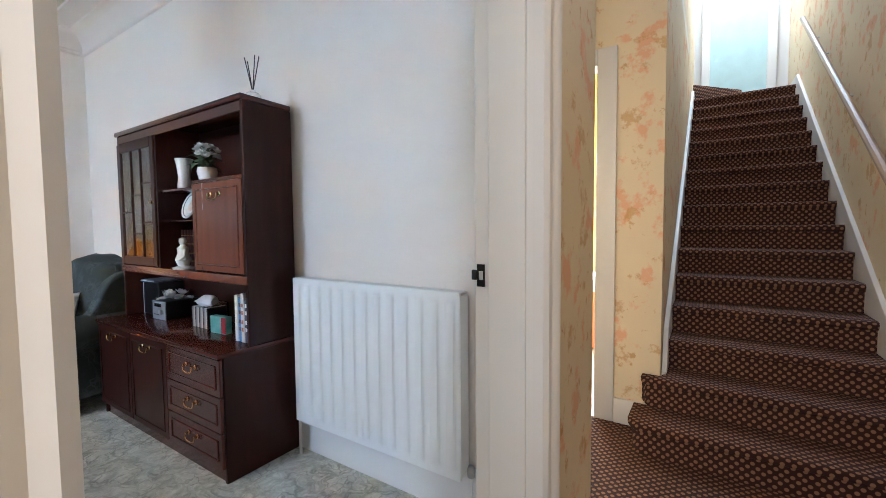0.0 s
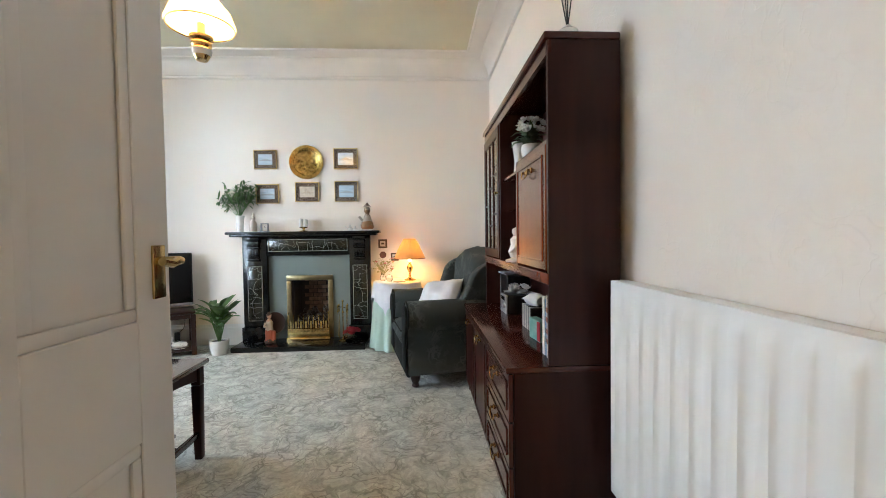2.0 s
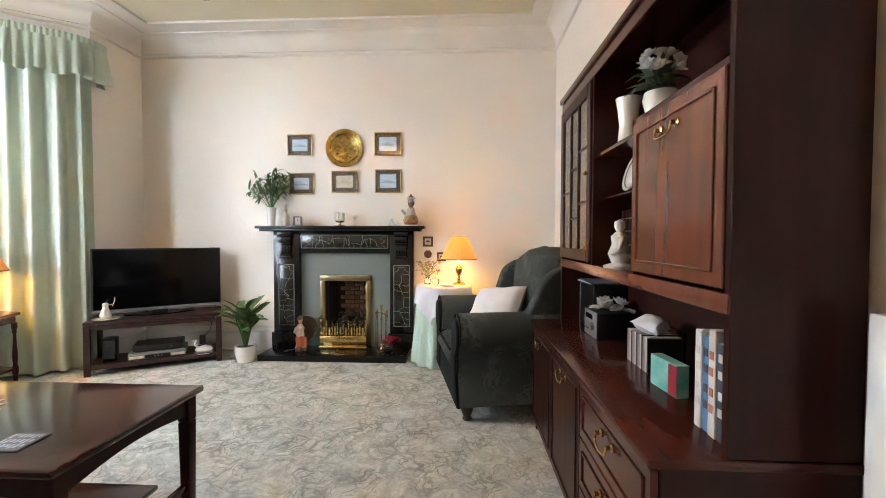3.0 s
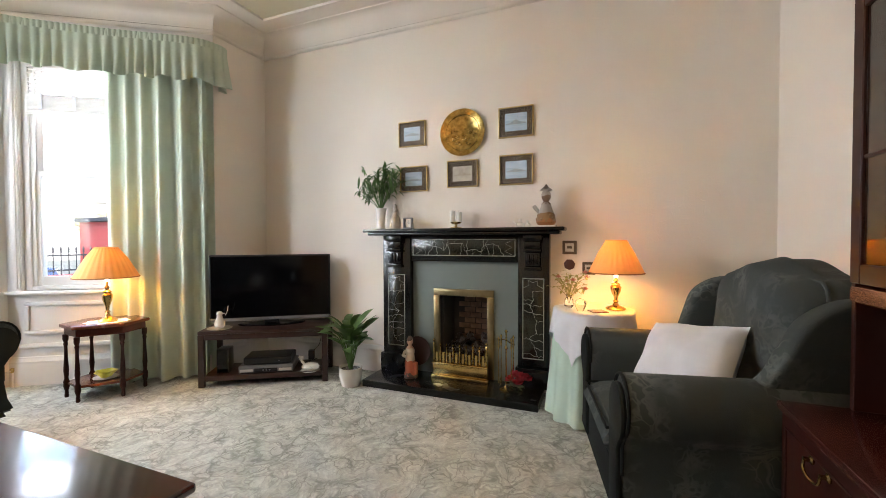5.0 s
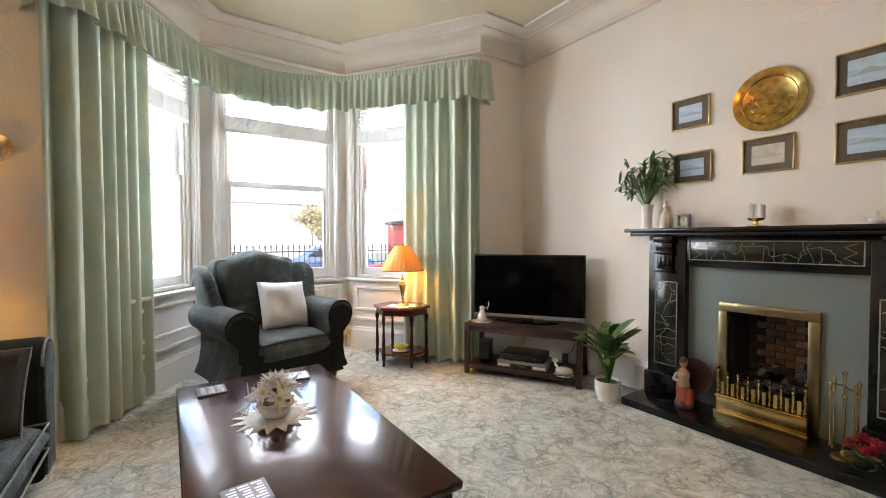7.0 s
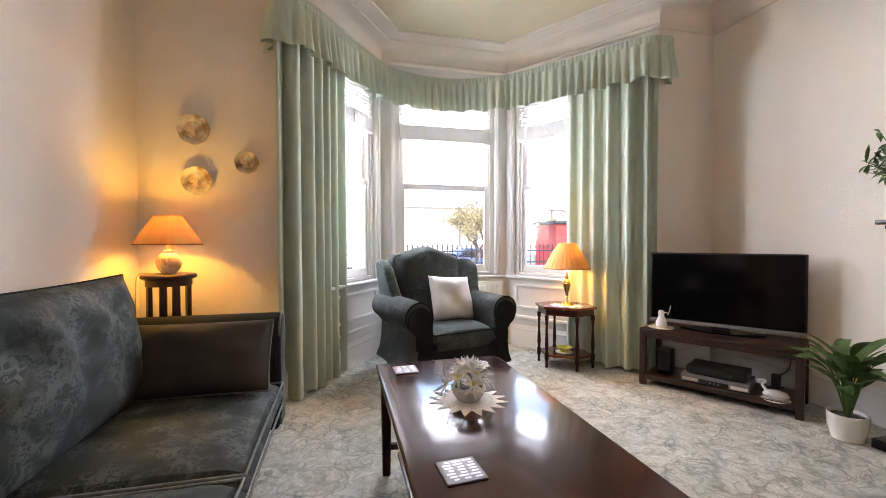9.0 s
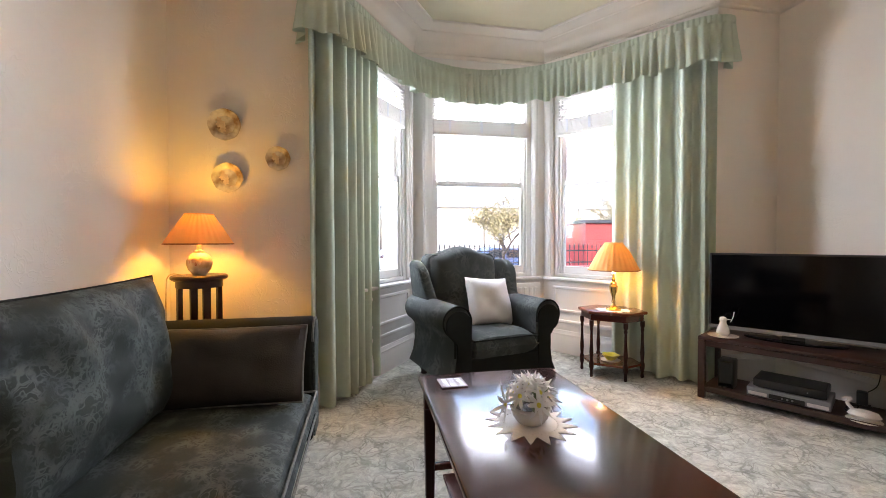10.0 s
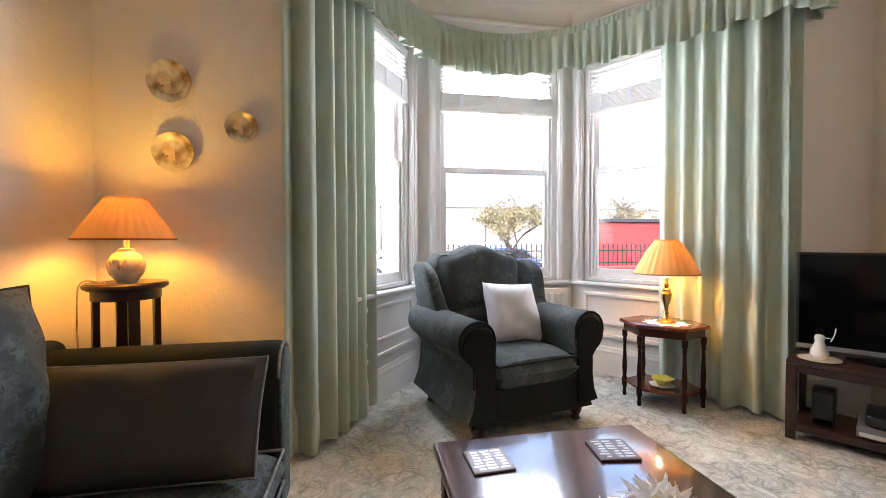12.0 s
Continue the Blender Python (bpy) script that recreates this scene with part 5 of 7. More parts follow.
# ---- seating ----
def wing_chair(m, label, group=""):
    """Local y points to the front."""
    ch = thing("wing_armchair", m, label, "armchair", group)
    part("seat_base", box(-0.32, 0.32, -0.40, 0.37, 0.11, 0.29, 0.03, 3), VELOUR, ch)
    mc = pose(0, 0.09, 0.365)
    c = part("seat_cushion", pillow(0.56, 0.66, 0.20, 0.02, mc, power=7, n=20, lump=0.01), CHAIRCLOTH, ch, "plump seat cushion")
    part("piping", seam(0.555, 0.655, 0.02, 0.006, mc @ pose(0, 0, 0.062) @ Matrix.Diagonal((0.975, 0.975, 1, 1))), VELOUR, c)

    def top(x):
        return 1.015 + 0.06 * (0.5 + 0.5 * math.cos(math.pi * min(1, abs(x) / 0.25)))
    hump = [(-0.325, 0.28), (-0.335, 0.80), (-0.335, 0.95), (-0.318, 0.995)] + [(-0.29 + 0.58 * i / 18, top(-0.29 + 0.58 * i / 18)) for i in range(19)] + [(0.318, 0.995), (0.335, 0.95), (0.335, 0.80), (0.325, 0.28)]
    mb = pose(0, -0.24, 0, 0, 0, 0) @ Matrix(((1, 0, 0, 0), (0, -0.10, -1, 0.04), (0, 1, 0, 0), (0, 0, 0, 1)))
    bk = part("backrest", prism(hump, 0, 0.17, 0.04, 4, m=mb), CHAIRCLOTH, ch)
    part("piping", tube([mb @ Vector((x * 0.985, z * 0.992, -0.004)) for x, z in hump[2:-2]], 0.006, 6), CHAIRCLOTH, bk)

    def pad(u, v):
        x = (2 * u - 1) * 0.318
        z = 0.42 + v * (top(x) + 0.008 - 0.05 * abs(2 * u - 1) ** 8 - 0.42)
        full = (1 - abs(2 * u - 1) ** 7) * (1 - abs(2 * v - 1) ** 10)
        y = -0.20 - 0.10 * z - 0.03 + (0.135 - 0.022 * math.exp(-((v - 0.36) / 0.05) ** 2) + 0.012 * noise.noise((x * 6, z * 6, 1.0))) * full ** 0.5
        return (x, y, z)
    part("back_cushion", sheet(24, 24, pad), CHAIRCLOTH, ch, "padded damask back panel", smooth=70)
    for s in (-1, 1):
        # wing: outline in y, z
        pts = [(-0.40, 0.45), (-0.42, 0.935), (-0.36, 0.965), (-0.25, 0.955), (-0.15, 0.89), (-0.10, 0.78), (-0.06, 0.69), (0.02, 0.63), (0.02, 0.52)]
        x0 = 0.325 if s > 0 else -0.415
        mw = Matrix(((0, 0, 1, x0), (1, 0, 0, 0), (0, 1, 0, 0), (0, 0, 0, 1)))
        pts = pts[:1] + [(p[0], p[1]) for p in curve_through([(a, b, 0) for a, b in pts[1:-1]], 4)] + pts[-1:]
        bm = prism(pts, 0, 0.09, 0.03, 4, m=mw)
        for v in bm.verts:
            v.co.x += s * 0.15 * max(0, v.co.z - 0.6) * (1 + (v.co.y + 0.3) * 1.5)
        part("wing", bm, CHAIRCLOTH, ch)
        prof = [(0.275, 0.12), (0.275, 0.50)] + arc(0.385, 0.553, 0.112, 188, -62, 18) + [(0.405, 0.41), (0.405, 0.30), (0.42, 0.20), (0.455, 0.12)]
        ma = Matrix(((s, 0, 0, 0), (0, 0, 1, -0.42), (0, 1, 0, 0), (0, 0, 0, 1)))
        bm = prism(prof, 0, 0.80, 0.015, 2, m=ma)
        for v in bm.verts:
            if v.co.z > 0.4:
                v.co.z += 0.02 * math.cos(2.2 * v.co.y)
                v.co.x += s * 0.012 * v.co.y
        arm = part("arm", bm, CHAIRCLOTH, ch, "rolled scroll arm in green damask")
        part("arm_front", prism([(0.385 + (x - 0.385) * 0.9, 0.40 + (z - 0.40) * 0.93) for x, z in prof], 0.80, 0.825, 0.012, 2, m=ma), VELOUR, arm)
        part("piping", tube([ma @ Vector((0.39 + (x - 0.385) * 0.97, 0.418 + (z - 0.40) * 0.975, 0.802)) for x, z in prof[1:-2]], 0.0065, 6), VELOUR, arm)
        for y in (0.31, -0.33):
            part("leg", lathe([(0.020, 0), (0.030, 0.01), (0.024, 0.03), (0.037, 0.06), (0.040, 0.085), (0.034, 0.115)], 14, Matrix.Translation((s * 0.35, y, 0))), DARKWOOD, ch, "turned wooden leg")
    part("front_rail", prism([(-0.42, 0.10), (0.42, 0.10), (0.385, 0.17), (0.30, 0.30), (-0.30, 0.30), (-0.385, 0.17)], 0.355, 0.39, 0.014, 3, m=Matrix(((1, 0, 0, 0), (0, 0, 1, 0), (0, 1, 0, 0), (0, 0, 0, 1)))), VELOUR, ch)
    return ch


wing_chair(pose(-3.07, -2.90, 0, 0, 0, 14), "dark green wing armchair in the bay with a white cushion", "green armchairs")
wing_chair(pose(-4.33, 1.087, 0, 0, 0, 191), "dark green wing armchair beside the wall unit", "green armchairs")
single("scatter_cushion", pillow(0.41, 0.40, 0.17, 0.22, n=22, power=3.2, lump=0.035), LINEN, pose(-3.07, -2.90, 0, 0, 0, 14) @ pose(-0.10, -0.01, 0.635, 112, -4, 2), "white linen scatter cushion leaning on the armchair", "cushion", "white cushions")
single("scatter_cushion", pillow(0.44, 0.44, 0.18, 0.22, n=22, power=3.2, lump=0.04, seed=4), LINEN, pose(-4.33, 1.087, 0, 0, 0, 191) @ pose(-0.02, 0.05, 0.60, 126, 8, 34), "white linen scatter cushion lying in the armchair", "cushion", "white cushions")

# sofa along the east wall; local x to the south, y to the front
so = thing("sofa", pose(-1.04, 0.0, 0, 0, 0, 0), "dark green damask sofa with loose cushions", "sofa")
PIPE = mat("worn_piping", (0.26, 0.27, 0.26), (0.12, 0.13, 0.13), rough=0.8, scale=40)
S0, S1 = -2.19, 0.22
part("base", box(-0.80, 0.04, S0 + 0.08, S1 - 0.08, 0.06, 0.19, 0.03, 3), DAMASK, so)
part("back_frame", box(-0.06, 0.09, S0 + 0.03, S1 - 0.03, 0.06, 0.74, 0.05, 4), VELOUR, so)
for s, yy in ((-1, S0), (1, S1)):
    prof = [(0.23, 0.06), (0.23, 0.60)] + arc(0.118, 0.602, 0.110, 8, 215, 16) + [(0.045, 0.45), (0.05, 0.30), (0.05, 0.06)]
    prof = [(yy - s * a, b) for a, b in prof]
    ma = Matrix(((0, 0, 1, -0.84), (1, 0, 0, 0), (0, 1, 0, 0), (0, 0, 0, 1)))
    arm = part("arm", prism(prof, 0, 0.80, 0.022, 3, m=ma), VELOUR, so, "plain rolled arm in dark velour")
    part("arm_facing", prism([(yy - s * 0.13 + (a - yy + s * 0.13) * 0.86, 0.35 + (b - 0.35) * 0.93) for a, b in prof], -0.012, 0.0, 0.005, 2, m=ma), DAMASK, arm, "damask facing of the arm")
    part("arm_piping", tube([(-0.842, yy - s * 0.13 + (a - yy + s * 0.13) * 0.95, 0.35 + (b - 0.35) * 0.975) for a, b in prof[1:-1]], 0.007, 6), PIPE, arm, "pale corded piping")
mid = (S0 + S1) / 2
for y0, y1 in ((S0 + 0.24, mid - 0.004), (mid + 0.004, S1 - 0.24)):
    mc = pose(-0.47, (y0 + y1) / 2, 0.275)
    c = part("seat_cushion", pillow(0.80, y1 - y0, 0.20, 0.02, mc, power=8, n=24, lump=0.012, seed=y0), DAMASK, so, "damask seat cushion")
    for dz in (0.058, -0.058):
        part("piping", seam(0.785, y1 - y0 - 0.015, 0.02, 0.0055, mc @ pose(0, 0, dz)), PIPE, c, "pale corded piping")
for y0, y1 in ((-1.85, -0.875), (-0.865, -0.02)):
    mc = pose(-0.165, (y0 + y1) / 2, 0.665, 83, 0, -90)
    c = part("back_cushion", pillow(y1 - y0, 0.61, 0.21, 0.10, mc, power=3.6, n=26, lump=0.045, seed=y0), DAMASK, so, "loose damask back cushion")
    part("piping", seam(y1 - y0, 0.61, 0.10, 0.005, mc), VELOUR, c)
for y in (S0 + 0.15, S1 - 0.15):
    for x in (-0.74, -0.04):
        part("leg", lathe([(0.02, 0), (0.028, 0.02), (0.03, 0.07)], 12, Matrix.Translation((x, y, 0))), DARKWOOD, so)
bo = single("bolster_cushion", pillow(0.68, 0.37, 0.16, 0.10, n=26, power=3.0, lump=0.035, seed=2), mat("brown_black_velour", (0.042, 0.036, 0.032), (0.024, 0.020, 0.018), rough=0.8, scale=9, bump=0.25, bump_scale=150), pose(-1.53, -1.765, 0.545, 60, 0, 180), "dark velour arm cushion propped on the sofa", "cushion")
part("piping", seam(0.68, 0.37, 0.10, 0.005), PIPE, bo, "pale worn piping")

# ---- coffee table ----
ct = thing("coffee_table", pose(-2.705, -0.875, 0), "polished mahogany coffee table with a lower shelf", "coffee table")
hx, hy = 0.317, 0.627
part("tabletop", box(-hx, hx, -hy, hy, 0.503, 0.53, 0.009, 3), TABLEWOOD, ct)
for s in (-1, 1):
    rail = [(-hy + 0.05, 0.502)] + [(-hy + 0.05 + (2 * hy - 0.10) * i / 12, 0.42 + 0.035 * math.sin(math.pi * i / 12)) for i in range(13)] + [(hy - 0.05, 0.502)]
    part("side_apron", prism(rail, 0, 0.022, 0.003, 1, m=Matrix(((0, 0, 1, s * (hx - 0.045) - 0.011), (1, 0, 0, 0), (0, 1, 0, 0), (0, 0, 0, 1)))), MAHOGANY_V, ct)
    rail = [(-hx + 0.05, 0.502)] + [(-hx + 0.05 + (2 * hx - 0.10) * i / 12, 0.42 + 0.03 * math.sin(math.pi * i / 12)) for i in range(13)] + [(hx - 0.05, 0.502)]
    part("end_apron", prism(rail, 0, 0.022, 0.003, 1, m=Matrix(((1, 0, 0, 0), (0, 0, 1, s * (hy - 0.045) - 0.011), (0, 1, 0, 0), (0, 0, 0, 1)))), MAHOGANY_V, ct)
    for t in (-1, 1):
        cx, cy = s * (hx - 0.045), t * (hy - 0.045)
        bm = box(cx - 0.024, cx + 0.024, cy - 0.024, cy + 0.024, 0.40, 0.502, 0.004, 1)
        box(cx - 0.024, cx + 0.024, cy - 0.024, cy + 0.024, 0.0, 0.398, 0.006, 2, bm)
        for v in bm.verts:
            if v.co.z < 0.2:
                v.co.x = cx + (v.co.x - cx) * 0.78
                v.co.y = cy + (v.co.y - cy) * 0.78
        part("leg", bm, MAHOGANY_V, ct)
part("lower_shelf", box(-hx + 0.085, hx - 0.085, -hy + 0.14, hy - 0.14, 0.135, 0.155, 0.005, 2), TABLEWOOD, ct)
for s in (-1, 1):
    part("stretcher", box(-hx + 0.06, hx - 0.06, s * (hy - 0.045) - 0.012, s * (hy - 0.045) + 0.012, 0.12, 0.15, 0.005, 2), MAHOGANY, ct)
    part("shelf_bracket", box(-0.10, 0.10, min(s * (hy - 0.141), s * (hy - 0.058)), max(s * (hy - 0.141), s * (hy - 0.058)), 0.125, 0.148, 0.004, 1), MAHOGANY, ct)
dl = bmesh.new()
pts = []
for i in range(96):
    a = 2 * math.pi * i / 96
    r = 0.10 + 0.05 * (1 - abs(math.sin(8 * a))) ** 0.8
    pts.append((r * math.cos(a), r * math.sin(a)))
prism(pts, 0, 0.0025, bm=dl)
for i in range(40):
    a = 2 * math.pi * i / 40
    bmesh.ops.create_icosphere(dl, subdivisions=1, radius=0.0035, matrix=Matrix.Translation((0.088 * math.cos(a), 0.088 * math.sin(a), 0.0025)))
single("lace_doily", dl, LACE, pose(-2.69, -0.955, 0.53), "round white scalloped lace doily", "doily")
fbw = thing("daisy_bowl", pose(-2.69, -0.955, 0.5345) @ Matrix.Diagonal((0.8, 0.8, 0.85, 1)), "white china bowl of white silk daisies", "flower bowl")
part("bowl", lathe([(0.05, 0), (0.055, 0.004), (0.072, 0.025), (0.078, 0.055), (0.076, 0.066), (0.071, 0.064), (0.066, 0.045), (0.0001, 0.02)], 28), CHINA, fbw, "white china bowl with raised band")
part("raised_band", lathe([(0.075, 0.046), (0.082, 0.048), (0.082, 0.056), (0.076, 0.06)], 28, wave=14, depth=0.02, caps=False), CHINA, fbw)
part("soil", lathe([(0.0001, 0.055), (0.066, 0.053), (0.066, 0.05), (0.0001, 0.05)], 16), COAL, fbw)
rnd = random.Random(77)
gb = bmesh.new()
for i in range(9):
    leaf(rnd.uniform(0.06, 0.11), 0.02, rnd.uniform(0.2, 1.0), pose(rnd.uniform(-0.04, 0.04), rnd.uniform(-0.04, 0.04), 0.07, 0, rnd.uniform(-75, -5), rnd.uniform(0, 360)), gb, 3)
part("leaves", gb, PALELEAF, fbw)
for i in range(14):
    a = 360 * i / 14 * 5.4
    tilt = (i + 0.5) / 14 * 78
    rr = 0.10 * tilt / 70
    m = pose(rr * math.cos(radians(a)), rr * math.sin(radians(a)), 0.145 - 0.055 * tilt / 70 + rnd.uniform(-0.01, 0.02), 0, 0, a) @ pose(0, 0, 0, 0, tilt, 0)
    bm = bmesh.new()
    n = rnd.randint(7, 9)
    R = rnd.uniform(0.07, 0.095)
    for k in range(n):
        leaf(R * rnd.uniform(0.8, 1.1), 0.017, rnd.uniform(-0.6, 0.5), m @ pose(0, 0, 0, 0, -12, 360 * k / n), bm, 3)
    fl = part("blossom", bm, PETAL, fbw, "white daisy blossom")
    part("flower_eye", lathe([(0.0001, 0.0), (0.010, 0.001), (0.009, 0.006), (0.0001, 0.009)], 10, m), YELLOW, fl)
    part("flower_stem", tube([m.translation, m.translation * 0.5 + Vector((0, 0, 0.03))], 0.002, 5), LEAF, fl)
INK = mat("silver_print", (0.42, 0.41, 0.42), (0.2, 0.19, 0.2), rough=0.35, metal=0.5, scale=60)
SILVERFACE = mat("coaster_face", (0.11, 0.085, 0.085), (0.06, 0.045, 0.045), rough=0.55, scale=40)
for k, (x, y, r) in enumerate(((-2.515, -1.37, 2), (-2.865, -1.36, -8), (-2.525, -0.50, 4))):
    c = thing("drinks_coaster", pose(x, y, 0.53, 0, 0, r), "square grey printed coaster on the coffee table", "coaster", "coasters")
    part("mat", box(-0.055, 0.055, -0.055, 0.055, 0, 0.005, 0.0015, 1), SILVERFACE, c)
    bm = bmesh.new()
    rnd = random.Random(k)
    for j in range(7):
        for i in range(3):
            x0 = -0.045 + i * 0.032
            box(x0, x0 + rnd.uniform(0.012, 0.028), -0.045 + j * 0.0135, -0.038 + j * 0.0135, 0.005, 0.0054, bm=bm)
    tagged(part("printed_text", bm, INK, c, smooth=0), kind="stuff")

# ---- lamps and their tables ----
def shade(profile, pleats, parent):
    ob = part("shade", lathe(profile, pleats * 4, wave=pleats, depth=0.018, caps=False), SHADE, parent, "pleated orange fabric shade")
    thicken(ob, 0.0015)
    r0, z0 = profile[0]
    r1, z1 = profile[-1]
    for r, z in ((r0, z0), (r1, z1)):
        part("shade_trim", tube([(r * 1.01 * math.cos(a), r * 1.01 * math.sin(a), z) for a in [2 * math.pi * i / 40 for i in range(41)]], 0.004, 6), mat("braid", (0.30, 0.14, 0.05), rough=0.8, scale=30) if z == z0 else SHADE, ob, "dark braid edging")
    return ob


BALUSTER = [(0.06, 0), (0.062, 0.008), (0.05, 0.018), (0.022, 0.03), (0.012, 0.05), (0.018, 0.06), (0.011, 0.07), (0.014, 0.095), (0.030, 0.135), (0.034, 0.165), (0.024, 0.18), (0.028, 0.188), (0.011, 0.20), (0.016, 0.215), (0.008, 0.225), (0.008, 0.30)]


def brass_lamp(m, label, base_h, r0, r1, h0, h1):
    la = thing("table_lamp", m, label, "table lamp", "lit table lamps")
    k = base_h / 0.30
    part("lamp_base", lathe([(r, z * k) for r, z in BALUSTER], 22), BRASS, la, "turned brass lamp base")
    part("bulb", lathe([(0.010, h0 - 0.03), (0.012, h0 + 0.01), (0.024, h0 + 0.03), (0.0001, h0 + 0.055)], 14), lit("bulb_glass", (1.0, 0.75, 0.4), 6.0), la, "lit bulb")
    shade([(r0, h0), (r0 * 0.83, h0 + (h1 - h0) * 0.3), (r0 * 0.62, h0 + (h1 - h0) * 0.66), (r1, h1)], 26, la)
    return la


brass_lamp(pose(-5.12, 0.785, 0.711), "lit brass table lamp with an orange shade on the clothed table", 0.26, 0.165, 0.062, 0.235, 0.44)
brass_lamp(pose(-4.20, -2.78, 0.551), "lit brass table lamp with an orange shade by the curtain", 0.36, 0.20, 0.07, 0.335, 0.56)
# round clothed table
rt = thing("round_side_table", pose(-5.14, 0.65, 0), "round table under a pale green floor-length cloth", "side table")
part("tabletop", lathe([(0.0001, 0.67), (0.215, 0.67), (0.22, 0.685), (0.215, 0.70), (0.0001, 0.70)], 36), DARKWOOD, rt)
part("pedestal", lathe([(0.12, 0), (0.10, 0.03), (0.03, 0.08), (0.03, 0.669)], 16), DARKWOOD, rt)


def drape(r, top, fall, waves, depth, m=None):
    def f(u, v):
        a = 2 * math.pi * u
        s = v * (r + fall)
        if s < r:
            rr, z = s, top
        else:
            k = (s - r) / fall
            rr = r + 0.012 + (0.035 + depth * (0.5 + 0.5 * math.sin(waves * a + math.sin(3 * a)))) * k
            z = top - (s - r)
        return (rr * math.cos(a), rr * math.sin(a), z)
    bm = sheet(120, 24, f)
    bmesh.ops.remove_doubles(bm, verts=bm.verts[:], dist=0.0005)
    bmesh.ops.recalc_face_normals(bm, faces=bm.faces[:])
    return bm


ob = single("table_cloth", drape(0.223, 0.704, 0.69, 13, 0.04), CLOTHGREEN, pose(-5.14, 0.65, 0), "pale green table cloth hanging in folds", "table cloth", smooth=60)
thicken(ob, 0.002)
def over(u, v):
    x, y = (u - 0.5) * 0.80, (v - 0.5) * 0.80
    d = math.hypot(x, y)
    r = 0.238
    if d <= r:
        return (x, y, 0.7085)
    k = d - r
    a = math.atan2(y, x)
    rr = r + 0.014 + k * (0.11 + 0.07 * math.sin(9 * a))
    return (rr * math.cos(a), rr * math.sin(a), 0.7085 - k * 0.98 - 0.012 * abs(math.sin(14 * a)) * (k > 0.1))
ob = single("lace_overcloth", sheet(48, 48, over), LINEN, pose(-5.14, 0.65, 0, 0, 0, 20), "white lace-edged square cloth over the green one", "table cloth", smooth=60)
thicken(ob, 0.0015)
rnd = random.Random(31)
vt = thing("flower_vase", pose(-5.10, 0.50, 0.711), "small glass vase of trailing silk flowers", "vase")
part("vase", lathe([(0.02, 0), (0.03, 0.01), (0.028, 0.05), (0.016, 0.07), (0.02, 0.085), (0.015, 0.082), (0.0001, 0.02)], 16), GLASS, vt)
bm, fb2 = bmesh.new(), bmesh.new()
for i in range(22):
    a = rnd.uniform(0, 6.28)
    tip = Vector((0.10 * math.cos(a), 0.11 * math.sin(a), rnd.uniform(0.09, 0.24)))
    pts = curve_through([(0, 0, 0.06), tip * 0.6 + Vector((0, 0, 0.05)), tip], 3)
    tube(pts, 0.0016, 5, bm)
    for p in pts[2:]:
        leaf(0.045, 0.018, 0.6, Matrix.Translation(p) @ pose(0, 0, 0, 0, rnd.uniform(-40, 30), rnd.uniform(0, 360)), bm, 3)
    if i % 4 == 1:
        blossom(0.026, 6, 2, Matrix.Translation(tip), fb2)
part("greenery", bm, mat("yellow_green_leaf", (0.40, 0.36, 0.12), (0.24, 0.24, 0.07), rough=0.55, scale=30), vt, "yellow-green trailing leaves")
part("blossoms", fb2, mat("pink_petal", (0.6, 0.3, 0.24), (0.45, 0.14, 0.1), rough=0.7, scale=30), vt)
single("small_globe", lathe([(0.02, 0), (0.022, 0.008), (0.034, 0.03), (0.036, 0.045), (0.028, 0.068), (0.0001, 0.08)], 18), GLASS, pose(-4.98, 0.58, 0.711), "small clear glass globe ornament", "ornament")
single("flat_coaster", box(-0.05, 0.05, -0.05, 0.05, 0, 0.005, 0.002, 1), REDWOOD, pose(-4.99, 0.68, 0.711, 0, 0, 25), "flat brown wooden coaster", "coaster")
# hexagonal table
U = Vector((-0.757, 0.653))
hc = Vector((-4.215, -2.83))
hexa = [(-0.275, 0.0), (-0.15, 0.20), (0.15, 0.20), (0.275, 0.0), (0.15, -0.20), (-0.15, -0.20)]
hx_t = thing("hexagonal_table", pose(hc.x, hc.y, 0, 0, 0, math.degrees(math.atan2(U.y, U.x))), "mahogany hexagonal lamp table with turned legs", "side table")
hexa = [(x, -y) for x, y in hexa][::-1]
part("tabletop", prism(hexa, 0.525, 0.55, 0.006, 2), REDWOOD, hx_t)
part("apron", prism([(x * 0.9, y * 0.88) for x, y in hexa], 0.47, 0.524, 0.003, 1), MAHOGANY, hx_t)
part("lower_shelf", prism([(x * 0.88, y * 0.86) for x, y in hexa], 0.10, 0.118, 0.003, 1), REDWOOD, hx_t)
LEG = [(0.010, 0), (0.014, 0.01), (0.011, 0.05), (0.019, 0.08), (0.019, 0.12), (0.012, 0.14), (0.017, 0.20), (0.012, 0.30), (0.010, 0.38), (0.015, 0.40), (0.011, 0.41), (0.018, 0.43), (0.018, 0.47)]
for x, y in hexa:
    part("leg", lathe(LEG, 12, Matrix.Translation((x * 0.87, y * 0.85, 0))), MAHOGANY_V, hx_t)
pts = [((0.135 + 0.012 * math.sin(10 * a)) * math.cos(a), (0.105 + 0.012 * math.sin(10 * a)) * math.sin(a)) for a in [2 * math.pi * i / 80 for i in range(80)]]
single("lace_doily", prism(pts, 0, 0.001), LACE, pose(-4.20, -2.78, 0.55, 0, 0, 139), "cream lace doily under the lamp", "doily")
ys = thing("yellow_dish", pose(-4.19, -2.80, 0.118), "yellow leaf-shaped dish on a white saucer", "dish")
part("saucer", lathe([(0.04, 0), (0.075, 0.006), (0.08, 0.010), (0.0001, 0.008)], 28, wave=7, depth=0.05), CHINA, ys)
